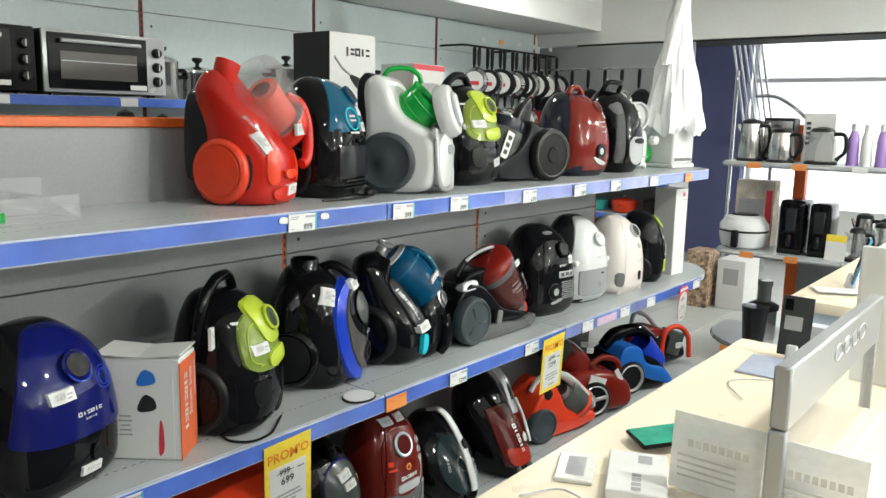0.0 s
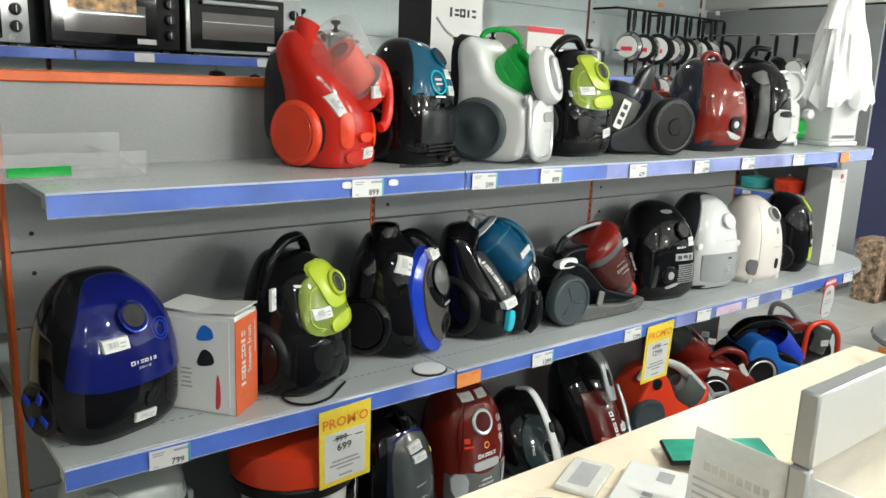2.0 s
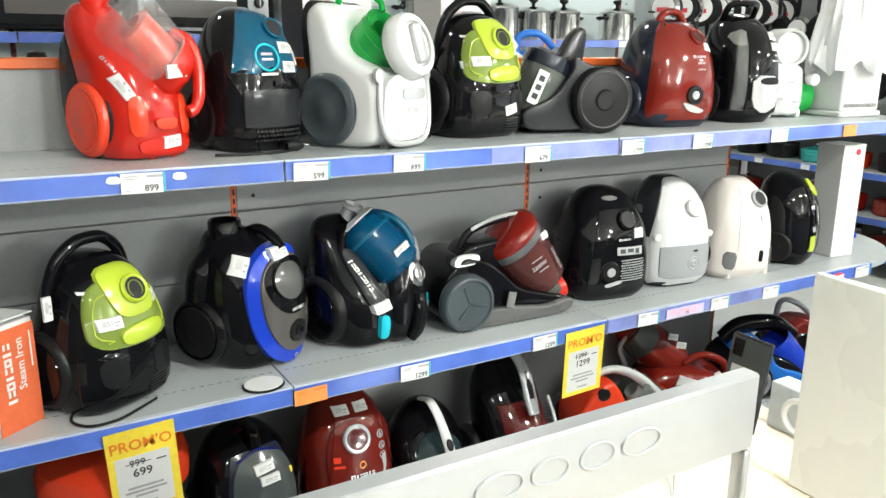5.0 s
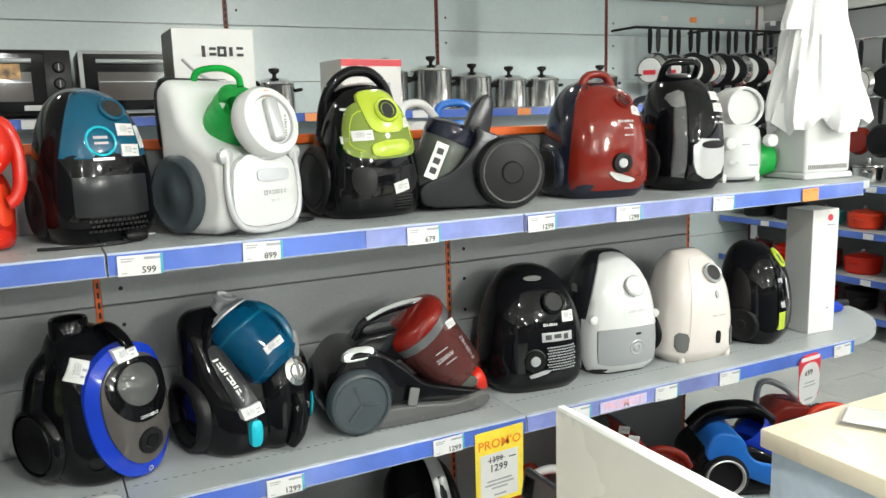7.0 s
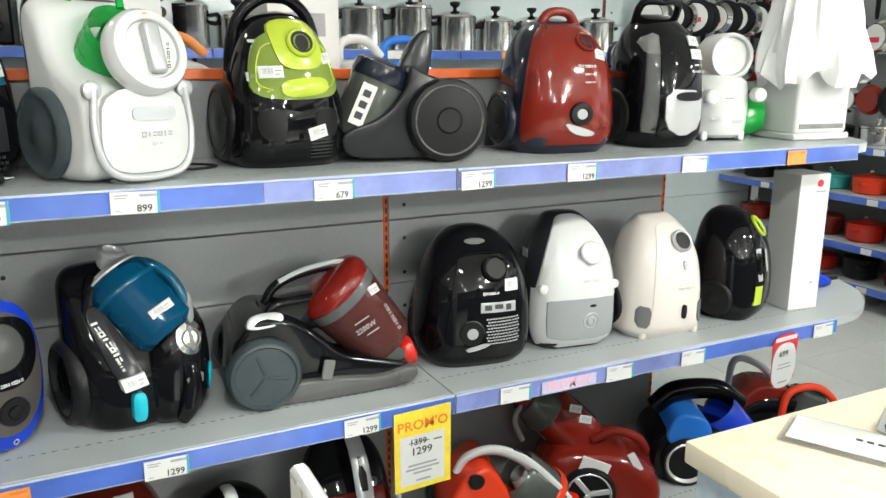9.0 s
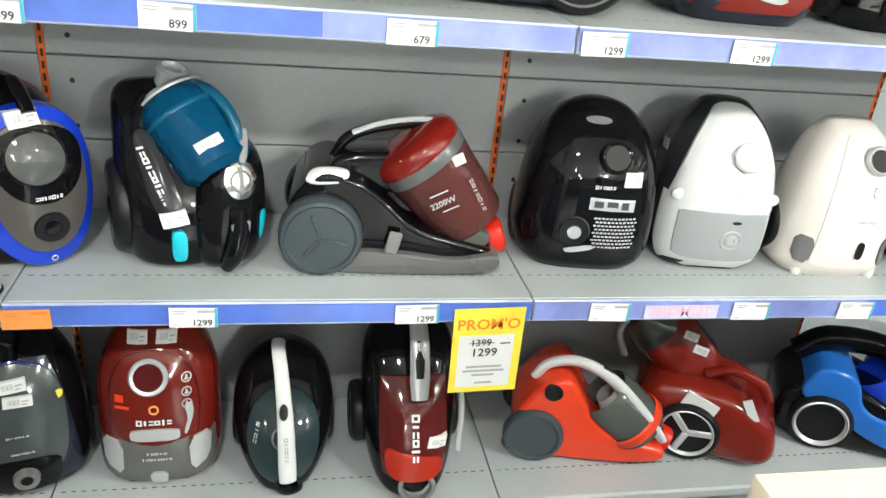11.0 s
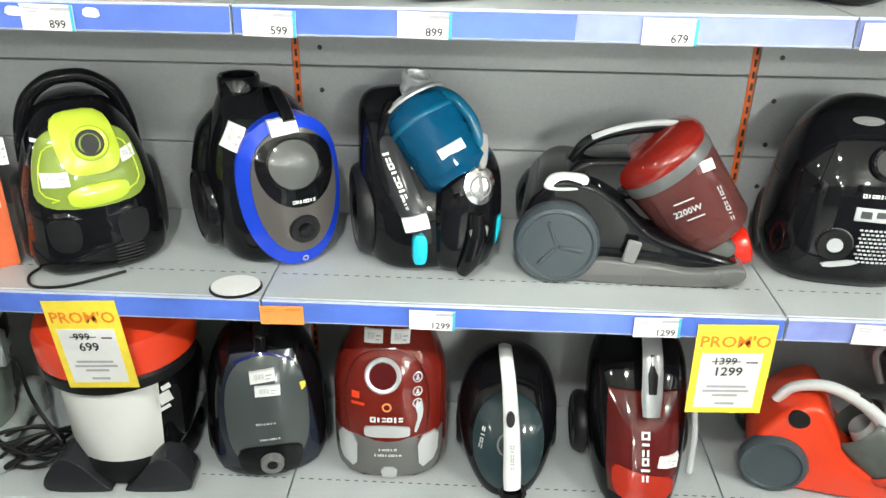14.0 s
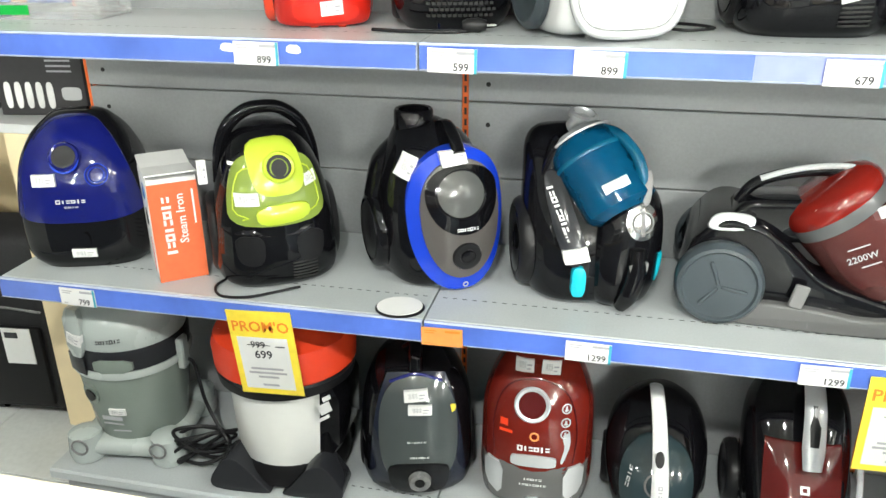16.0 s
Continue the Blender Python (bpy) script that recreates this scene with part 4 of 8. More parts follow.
for yy, sd in ((-0.125, 1), (0.13, -1)):
    w = part("wheel", turned(lathe([(0.079, -0.03), (0.085, -0.02), (0.085, 0.004), (0.079, 0.014), (0.072, 0.016), (0.068, 0.011), (0.02, 0.014), (0.001, 0.0145)], 40, "y"), Matrix.Translation((-0.158, yy, 0.0855)) @ pose(0, 0, 0, 0, 0, 0 if sd > 0 else 180)), SLATE, v, "slate grey wheel")
    if sd > 0:
        for a in (100, 220, 340):
            part("wheel_rib", turned(box(-0.004, 0.004, -0.003, 0.003, 0.004, 0.054, 0.002), Matrix.Translation((-0.158, yy - 0.0135, 0.0855)) @ pose(0, 0, 0, 0, a, 0)), SLATE, w)

# black bag cleaner with port and grille
v = thing("vacuum_cleaner", "glossy black bagged vacuum cleaner with round dial and vent grille", "vacuum cleaner", 2.166, 0.228, MID, -8)
s = bag_shell(0.31, 0.25, 0.36)
part("body", s.mesh(), BLACK, v)
part("front_cover", s.patch(s.band(0.03, 0.3, 0.74, top=0.72), 0.003, 0.003, 7), BLACK, v)
port(v, s, 0.028, 0.265, 0.030, BLACK, BLACKM)
part("handle_gap", s.patch(oval(-0.01, 0.33, 0.028, 0.0065), 0.002, 0.002, 3), GREYP, v)
grille(v, s, 0.045, 0.105, 0.095, 0.075, 11, 9, SILVERP)
knob(v, s, -0.042, 0.105, 0.033, BLACKM, SILVERP)
part("dial_ring", s.ring(-0.042, 0.105, 0.031, 0.0025, 0.006), SILVERP, v)
part("specification_label", s.patch(rect(0.032, 0.168, 0.10, 0.026, -2), 0.005, 0.001, 3), SILVERP, v, "silver label with small print", False)
part("print", wrapped(bars([(-0.03, 0, 0.02, 0.014), (0.0, 0.002, 0.024, 0.012), (0.028, 0.0, 0.016, 0.016)]), s, 0.032, 0.168, -2, 0.0062), INK, v, smooth=False)
brandbar(v, s, 0.012, 0.205, 0.045, 0.009, PAPER)
sticker(v, s, 0.072, 0.222, 0.04, 0.03, -3)
part("chrome_flash", s.patch(soft([(-0.06, 0.062), (0.0, 0.075), (0.01, 0.065), (-0.05, 0.05)], 1), 0.004, 0.002, 3), SILVERP, v)
for sd in (-1, 1):
    wheel(v, sd * 0.125, 0.03, 0.08, 0.072, 0.028, BLACKM, None, sd)

# white egg-shaped bag cleaner
v = thing("vacuum_cleaner", "white egg-shaped bagged vacuum cleaner with grey lower window", "vacuum cleaner", 2.474, 0.235, MID, -8)
v.scale = (1.1, 1.06, 1.02)
s = bag_shell(0.25, 0.24, 0.365, shoulder=-0.008, tip=1.3)
part("body", s.mesh(), CHARCOAL, v)
part("white_cover", s.patch(soft(s.band(0.140, 0.360, 0.93, n=8, top=0.8), 1), 0.0075, 0.01, 9), WHITEP, v, "glossy white front cover")
part("lower_frame", s.patch(s.band(0.008, 0.176, 0.95), 0.006, 0.008, 6), WHITEP, v)
part("lower_window", s.patch(soft(s.band(0.035, 0.150, 0.74, n=6), 1), 0.0105, 0.004, 6), plastic("pale_grey_plastic", (0.30, 0.31, 0.32), 0.2), v)
for q in (-1, 1):
    part("rail_joint", turned(lathe([(0.013, -0.01), (0.013, 0.004), (0.009, 0.007), (0.001, 0.007)], 22, "y"), Matrix.Translation((q * 0.098, s.front(q * 0.098, 0.175) - 0.008, 0.175))), WHITEP, v)
port(v, s, 0.022, 0.27, 0.027, WHITEP, SILVERP, 0.008)
part("emblem_ring", s.ring(0.018, 0.088, 0.021, 0.0025, 0.010), SILVERP, v)
knob(v, s, 0.018, 0.088, 0.013, SILVERP)
brandbar(v, s, 0.03, 0.197, 0.072, 0.008, GREYINK, 0, 0.0075, 7)
part("latch", s.patch(oval(0.022, 0.13, 0.010, 0.004), 0.011, 0.002, 3), BLACKM, v)
part("rear_panel_badge", box(-0.119, -0.117, -0.03, 0.0, 0.25, 0.275, 0.001), GREYP, v)
feet(v, 0.07, 0.05)

# cream bag cleaner
v = thing("vacuum_cleaner", "cream bagged vacuum cleaner with black hose port standing upright", "vacuum cleaner", 2.768, 0.185, MID, -4)
v.scale = (1.12, 1.05, 1.05)
s = bag_shell(0.235, 0.22, 0.335, shoulder=0.0, tip=1.5, base=0.95)
part("body", s.mesh(), CREAM, v)
part("raised_spine", s.patch(soft(s.band(0.03, 0.318, 0.62, n=8, top=0.85), 1), 0.0022, 0.003, 7), CREAM, v)
port(v, s, 0.022, 0.27, 0.027, SILVERP, BLACKM)
part("button", s.patch(oval(0.022, 0.208, 0.006, 0.012), 0.007, 0.002, 3), SILVERP, v)
brandbar(v, s, 0.022, 0.145, 0.055, 0.008, GREYINK, 0, 0.0065, 7)
part("latch", s.patch(oval(0.02, 0.078, 0.007, 0.02, 3), 0.008, 0.003, 3), BLACKM, v)
for q, a in ((-1, 6), (1, -6)):
    part("corner_grip", s.patch(soft([(q * 0.072, 0.095), (q * 0.102, 0.10), (q * 0.104, 0.04), (q * 0.078, 0.035)], 1), 0.006, 0.003, 3), GREYP, v, "grey corner grip")
for q in (-0.08, 0.02, 0.085):
    part("foot", turned(lathe([(0.01, -0.0), (0.012, 0.012), (0.01, 0.03)], 12), Matrix.Translation((q, -0.075, 0))), CREAM, v)
wheel(v, -0.1, 0.04, 0.08, 0.07, 0.026, BLACKM, None, -1)

# black cleaner with green accents
v = thing("vacuum_cleaner", "black bagged vacuum cleaner with bright green accents", "vacuum cleaner", 3.10, 0.205, MID, 22)
s = bag_shell(0.235, 0.23, 0.345)
part("body", s.mesh(), BLACK, v)
part("front_cover", s.patch(s.band(0.06, 0.30, 0.6, top=0.8), 0.004, 0.003, 6), BLACK, v)
part("green_rim", s.ring(0.02, 0.29, 0.026, 0.006, 0.004), LIME, v, "bright green port rim")
part("green_badge", s.patch(rect(-0.05, 0.085, 0.032, 0.06), 0.006, 0.002, 2), LIME, v, "bright green label", False)
part("green_edge", tube([(0.085, -0.07, 0.06), (0.09, -0.075, 0.11), (0.088, -0.072, 0.15)], 0.006, 8), LIME, v)
part("silver_print", wrapped(bars([(0, 0, 0.022, 0.10), (0.04, 0.01, 0.012, 0.07)]), s, -0.045, 0.18, 0, 0.006), SILVERP, v, smooth=False)
wheel(v, -0.098, 0.0, 0.07, 0.06, 0.024, BLACKM, None, -1)

# tall white carton
v = thing("tall_carton", "tall narrow white cardboard carton with red emblem", "carton", 3.345, 0.17, MID, -6)
part("box_body", box(-0.06, 0.06, -0.06, 0.06, 0, 0.445, 0.0015), PAPER, v)
part("emblem", turned(lathe([(0.012, 0), (0.012, 0.001), (0, 0.001)], 20, "y"), Matrix.Translation((0.02, -0.0605, 0.415))), REDCARD, v)
part("print", wrapped(bars([(0, 0, 0.04, 0.004), (0, -0.3, 0.012, 0.006)]), Flat(-0.061), 0.02, 0.39), GREYINK, v, smooth=False)

# red cyclone cleaner on the top shelf
v = thing("vacuum_cleaner", "bright red cyclone vacuum cleaner with clear dust bin standing upright", "vacuum cleaner", 0.722, 0.245, TOP, 22)
s = Shell([(0, 0.01, 0.1, -0.10, 0.09, 3), (0.015, 0.01, 0.125, -0.125, 0.11, 3), (0.1, 0.01, 0.13, -0.135, 0.11, 2.6), (0.17, 0.0, 0.125, -0.12, 0.11, 2.5), (0.24, -0.02, 0.112, -0.085, 0.11, 2.4), (0.30, -0.045, 0.088, -0.03, 0.105, 2.3), (0.34, -0.058, 0.055, 0.0, 0.08, 2.2), (0.352, -0.06, 0.02, 0.02, 0.05, 2)])
part("body", s.mesh(), plastic("signal_red_plastic", (0.47, 0.014, 0.007), 0.10), v)
part("dark_back", prism(soft([(-0.128, 0.06), (-0.125, 0.24), (-0.09, 0.30), (-0.05, 0.3), (-0.05, 0.06)], 2), 0.05, 0.125, 0.012), CHARCOAL, v)
bm4 = Matrix.Translation((0.022, -0.075, 0.258)) @ pose(0, 0, 0, 8, 136, 0)
part("dust_bin", turned(lathe([(0.04, -0.125), (0.078, -0.11), (0.086, -0.09), (0.084, 0.05), (0.07, 0.052)], 36), bm4), CLEARP, v, "clear plastic dust bin")
part("bin_core", turned(lathe([(0.03, -0.06), (0.05, -0.055), (0.055, 0.0), (0.06, 0.05)], 28), bm4), REDORANGE, v)
part("bin_lid", turned(lathe([(0.082, 0.045), (0.086, 0.06), (0.083, 0.09), (0.062, 0.112), (0.02, 0.12), (0.001, 0.12)], 36), bm4), RED, v, "bright red bin lid")
part("bin_handle", tube([(0.08, -0.10, 0.285), (0.108, -0.13, 0.265), (0.122, -0.145, 0.215), (0.12, -0.15, 0.15), (0.105, -0.15, 0.115), (0.085, -0.145, 0.105)], [0.014, 0.017, 0.017, 0.017, 0.015, 0.015], 12), RED, v)
part("hose_neck", tube([(-0.06, 0.02, 0.30), (-0.07, 0.015, 0.34), (-0.062, 0.01, 0.368)], [0.04, 0.034, 0.036], 18), RED, v)
part("base_bumper", s.patch(soft([(-0.07, 0.05), (0.1, 0.05), (0.095, 0.012), (-0.06, 0.01)], 2), 0.008, 0.004, 4), RED, v)
for q in (-0.062, 0.085):
    part("reflector", s.patch(oval(q, 0.1, 0.022, 0.045, 3.2, 22), 0.006, 0.004, 3, 0.004), REDORANGE, v, "orange-red insert")
part("brow", s.patch(soft([(-0.025, 0.095), (0.05, 0.095), (0.04, 0.07), (-0.015, 0.07)], 1), 0.012, 0.004, 3), REDORANGE, v)
sticker(v, Flat(-0.158), 0.04, 0.2, 0.06, 0.03, 4, 0.008)
sticker(v, s, -0.085, 0.165, 0.026, 0.055, 28, 0.006)
sticker(v, s, 0.03, 0.04, 0.055, 0.028, 4, 0.011)
brandbar(v, s, -0.10, 0.21, 0.05, 0.008, SILVERP, -60, 0.005)
for sd in (-1, 1):
    wheel(v, sd * 0.105, 0.01, 0.088, 0.086, 0.034, REDORANGE, REDORANGE, sd)
    part("wheel_well", turned(lathe([(0.092, 0.0), (0.094, 0.008), (0.088, 0.012)], 36, "x"), Matrix.Translation((sd * 0.103, 0.01, 0.092)) @ Matrix.Diagonal((sd, 1, 1, 1))), CHARCOAL, v)
    part("foot", box(0.02 + sd * 0.035 - 0.012, 0.02 + sd * 0.035 + 0.012, -0.115, -0.09, 0, 0.02, 0.004), REDORANGE, v)

v.scale = (0.79, 0.92, 0.97)

# teal-topped bag cleaner
v = thing("vacuum_cleaner", "black bagged vacuum cleaner with transparent teal cover", "vacuum cleaner", 1.005, 0.255, TOP, 16)
s = bag_shell(0.24, 0.235, 0.34)
part("body", s.mesh(), BLACK, v)
part("teal_cover", s.patch(s.band(0.185, 0.338, 0.82, top=0.8), 0.004, 0.004, 7), TEAL, v, "glossy teal cover")
port(v, s, 0.03, 0.288, 0.025, TEAL, BLACKM)
part("ring_print", s.ring(-0.012, 0.222, 0.03, 0.003, 0.0055), CYAN, v)
part("print", wrapped(bars([(0, 0.006, 0.03, 0.006), (0, -0.006, 0.03, 0.005), (0.0, -0.04, 0.045, 0.006)]), s, -0.012, 0.224, 0, 0.0062), SILVERP, v, smooth=False)
part("front_tray", s.patch(s.band(0.06, 0.148, 0.66), 0.006, 0.003, 5), CHARCOAL, v)
part("latch", s.patch(rect(0.022, 0.162, 0.045, 0.012), 0.007, 0.003, 2), BLACK, v)
grille(v, s, 0.01, 0.04, 0.13, 0.034, 13, 3, SLOT)
sticker(v, s, 0.048, 0.245, 0.042, 0.026, -2)
sticker(v, s, 0.05, 0.2, 0.042, 0.026, -2)
sticker(v, s, 0.082, 0.228, 0.016, 0.05, 6)
for sd in (-1, 1):
    wheel(v, sd * 0.1, 0.03, 0.08, 0.072, 0.022, BLACKM, None, sd)
cord(v, [(0.02, -0.10, 0.006), (0.03, -0.135, 0.004), (-0.02, -0.15, 0.004), (-0.10, -0.13, 0.004), (-0.16, -0.10, 0.004)], 0.0035)
part("plug", turned(lathe([(0.008, 0), (0.012, 0.008), (0.014, 0.03), (0.009, 0.045)], 14, "x"), Matrix.Translation((0.01, -0.14, 0.014))), BLACKM, v)
for q in (-0.005, 0.005):
    part("plug_pin", turned(lathe([(0.0022, 0), (0.0022, 0.018), (0.001, 0.019)], 8, "x"), Matrix.Translation((0.055, -0.14 + q, 0.014))), CHROME, v)

# white and green cyclone cleaner
v = thing("vacuum_cleaner", "white cyclone vacuum cleaner with green bin and black wheels", "vacuum cleaner", 1.298, 0.188, TOP, 27)
hull = soft([(-0.09, 0.0), (-0.115, 0.06), (-0.10, 0.2), (-0.115, 0.33), (-0.07, 0.36), (-0.03, 0.33), (0.0, 0.24), (0.07, 0.2), (0.11, 0.18), (0.125, 0.09), (0.105, 0.02), (0.06, 0.002)], 2)
side = turned(prism([(-x * 1.0, z) for x, z in hull], -0.115, 0.115, 0.035, 5), pose(0, 0, 0, 0, 0, 90))
part("body", side, WHITEP, v)
s = Shell([(0, 0, 0.12, -0.105, 0.1, 3.4), (0.02, 0, 0.128, -0.125, 0.1, 3.4), (0.1, 0, 0.13, -0.135, 0.1, 3.2), (0.17, 0, 0.128, -0.13, 0.1, 3.0), (0.2, 0, 0.125, -0.115, 0.1, 3.0)])
part("front_panel", s.patch(soft([(-0.085, 0.185), (0.085, 0.185), (0.098, 0.07), (0.07, 0.02), (-0.07, 0.02), (-0.098, 0.07)], 2), 0.008, 0.012, 6), WHITEP, v)
part("silver_arch", tube([(-0.098, -0.118, 0.182), (-0.105, -0.122, 0.10), (-0.092, -0.128, 0.04), (-0.05, -0.134, 0.014), (0.05, -0.134, 0.014), (0.092, -0.128, 0.04), (0.105, -0.122, 0.10), (0.098, -0.118, 0.182)], 0.008, 10, 5), SILVERP, v, "silver front arch")
for q in (-1, 1):
    part("arch_joint", turned(lathe([(0.018, -0.004), (0.018, 0.008), (0.014, 0.011), (0.001, 0.011)], 22, "y"), Matrix.Translation((q * 0.1, -0.112, 0.18))), SILVERP, v)
part("badge_plate", s.patch(oval(0.01, 0.135, 0.048, 0.014, 4, 26), 0.012, 0.004, 3), SILVERP, v)
brandbar(v, s, 0.012, 0.095, 0.07, 0.013, GREYINK, 0, 0.0102, 6)
brandbar(v, s, 0.012, 0.076, 0.025, 0.006, GREYINK, 0, 0.0102, 3)
bm5 = Matrix.Translation((0.005, -0.05, 0.268)) @ pose(0, 0, 0, 50, 0, 0)
bmc = Matrix.Translation((0.012, -0.085, 0.238)) @ pose(0, 0, 0, 74, 0, 0)
part("green_bin", turned(lathe([(0.066, -0.17), (0.07, -0.15), (0.07, 0.03)], 36), bm5), CLEARGREEN, v, "see-through green dust bin")
part("bin_core", turned(lathe([(0.03, -0.13), (0.04, -0.10), (0.042, 0.02)], 22), bm5), GREEN, v)
for k in range(4):
    part("bin_rib", turned(lathe([(0.0705, -0.1 + 0.035 * k), (0.0715, -0.098 + 0.035 * k), (0.0705, -0.095 + 0.035 * k)], 32), bm5), GREEN, v)
part("bin_cap", turned(lathe([(0.078, 0.02), (0.083, 0.028), (0.083, 0.052), (0.076, 0.066), (0.058, 0.072), (0.056, 0.064), (0.001, 0.064)], 40), bmc), WHITEP, v, "round white bin cap")
part("cap_grip", turned(box(-0.018, 0.018, -0.05, 0.05, 0.06, 0.084, 0.01, 3), bmc), SILVERP, v)
part("cap_ring", turned(lathe([(0.058, 0.064), (0.06, 0.068), (0.056, 0.07), (0.054, 0.064)], 36), bmc), SILVERP, v)
brandbar(v, Flat(-0.163), 0.036, 0.245, 0.05, 0.008, INK, 90, 0.002, 6)
part("cap_emblem", turned(lathe([(0.008, 0.0), (0.008, 0.002), (0, 0.002)], 16), bmc @ Matrix.Translation((0.0, 0.062, 0.067))), ORANGEINK, v)
part("green_handle", tube([(-0.03, 0.07, 0.34), (-0.028, 0.05, 0.372), (0.0, 0.0, 0.378), (0.02, -0.03, 0.36), (0.02, -0.04, 0.335)], 0.008, 10, 6), CLEARGREEN, v)
part("grey_back", turned(prism(soft([(-0.13, 0.19), (-0.135, 0.33), (-0.105, 0.365), (-0.08, 0.35), (-0.085, 0.2)], 2), -0.1, 0.1, 0.012), pose(0, 0, 0, 0, 0, -90)), CHARCOAL, v)
part("grey_spine", box(-0.095, 0.095, 0.085, 0.125, 0.02, 0.34, 0.02, 3), CHARCOAL, v)
for sd in (-1, 1):
    wheel(v, sd * 0.112, 0.03, 0.095, 0.09, 0.026, SLATE, None, sd)
    part("foot", box(sd * 0.05 - 0.012, sd * 0.05 + 0.012, -0.10, -0.085, 0, 0.025, 0.002), CLEARP, v)
cord(v, [(0.12, 0.06, 0.006), (0.2, 0.02, 0.004), (0.22, -0.05, 0.004), (0.15, -0.06, 0.004), (0.13, 0.0, 0.004)], 0.003)

# charcoal compact cleaner
v = side_cleaner("charcoal compact cyclone vacuum cleaner with large round wheel", 1.973, 0.24, TOP, -12)
v.scale = (1.05, 1.05, 1.05)
hull = soft([(-0.15, 0.02), (-0.155, 0.07), (-0.06, 0.10), (0.0, 0.17), (0.0, 0.22), (0.03, 0.2), (0.12, 0.17), (0.15, 0.11), (0.15, 0.04), (0.1, 0.01), (-0.1, 0.008)], 2)
part("body", prism(hull, -0.09, 0.10, 0.028, 4), CHARCOAL, v)
bm6 = Matrix.Translation((-0.075, -0.01, 0.13)) @ pose(0, 0, 0, 0, 24, 0)
part("dust_cup", turned(lathe([(0.062, -0.085), (0.066, -0.08), (0.07, 0.05), (0.066, 0.056)], 34), bm6), SMOKE, v, "smoked see-through dust cup")
part("cup_core", turned(lathe([(0.03, -0.08), (0.045, -0.03), (0.05, 0.05)], 24), bm6), BLACKM, v)
part("cup_lid", turned(lathe([(0.071, 0.05), (0.073, 0.06), (0.07, 0.088), (0.05, 0.1), (0.001, 0.104)], 34), bm6), NAVYP, v)
part("handle", turned(prism(soft([(-0.02, 0.13), (0.03, 0.26), (0.07, 0.30), (0.095, 0.285), (0.085, 0.2), (0.06, 0.15)], 2), -0.022, 0.022, 0.01, 3), pose(-0.02, -0.0, 0)), CHARCOAL, v)
part("tall_sticker", turned(box(-0.017, 0.017, -0.001, 0.001, -0.048, 0.048), Matrix.Translation((-0.105, -0.079, 0.13)) @ pose(0, 0, 0, 0, 24, 0)), PAPER, v, "white picture sticker", False)
for k in range(3):
    part("sticker_print", turned(bars([(0, 0.026 - k * 0.026, 0.018, 0.016)]), Matrix.Translation((-0.105, -0.0805, 0.13)) @ pose(0, 0, 0, 0, 24, 0)), INK, v, smooth=False)
for yy, f in ((-0.105, 0), (0.11, 180)):
    w = part("wheel", turned(lathe([(0.088, -0.03), (0.094, -0.02), (0.094, 0.006), (0.088, 0.016), (0.08, 0.018), (0.077, 0.013), (0.03, 0.016), (0.026, 0.02), (0.001, 0.02)], 40, "y"), Matrix.Translation((0.085, yy, 0.0945)) @ pose(0, 0, 0, 0, 0, f)), BLACKM, v, "large matt black wheel")
    part("wheel_ring", turned(lathe([(0.078, 0.012), (0.081, 0.016), (0.078, 0.019), (0.075, 0.014)], 36, "y"), Matrix.Translation((0.085, yy, 0.0945)) @ pose(0, 0, 0, 0, 0, f)), GREYP, w)
part("small_wheel", turned(lathe([(0.024, -0.015), (0.026, 0), (0.024, 0.015)], 20, "y"), Matrix.Translation((-0.11, 0, 0.026))), BLACKM, v)

# red bag cleaner on the top shelf
v = thing("vacuum_cleaner", "brick red and dark grey bagged vacuum cleaner standing upright", "vacuum cleaner", 2.425, 0.245, TOP, -6)
v.scale = (1.12, 1.08, 1.0)
s = bag_shell(0.265, 0.25, 0.35)
part("body", s.mesh(), NAVYP, v)
part("red_cover", s.patch(s.band(0.025, 0.345, 0.93, top=0.9), 0.006, 0.02, 8), BRICK, v, "glossy brick red cover")
port(v, s, 0.035, 0.285, 0.024, BRICK, WINE)
part("carry_grip", tube([(-0.045, 0.0, 0.325), (-0.02, 0.0, 0.362), (0.03, 0.0, 0.362), (0.055, 0.0, 0.325)], 0.012, 10), BRICK, v)
knob(v, s, 0.005, 0.105, 0.03, BLACKM, SILVERP)
grille(v, s, 0.06, 0.105, 0.07, 0.085, 7, 11, WINE, slope=0.12)
part("silver_flash", s.patch(soft([(-0.04, 0.085), (0.01, 0.07), (0.05, 0.055), (0.03, 0.045), (-0.015, 0.055)], 1), 0.0085, 0.002, 3), SILVERP, v)
brandbar(v, s, 0.025, 0.225, 0.05, 0.009, PAPER, 0, 0.008)
brandbar(v, s, 0.03, 0.205, 0.03, 0.006, PAPER, 0, 0.008, 4)
brandbar(v, s, 0.03, 0.185, 0.03, 0.005, PAPER, 0, 0.008, 4)
sticker(v, s, 0.07, 0.255, 0.034, 0.026, -12, 0.009)
for sd in (-1, 1):
    wheel(v, sd * 0.108, 0.02, 0.085, 0.078, 0.034, NAVYP, BLACKM, sd)

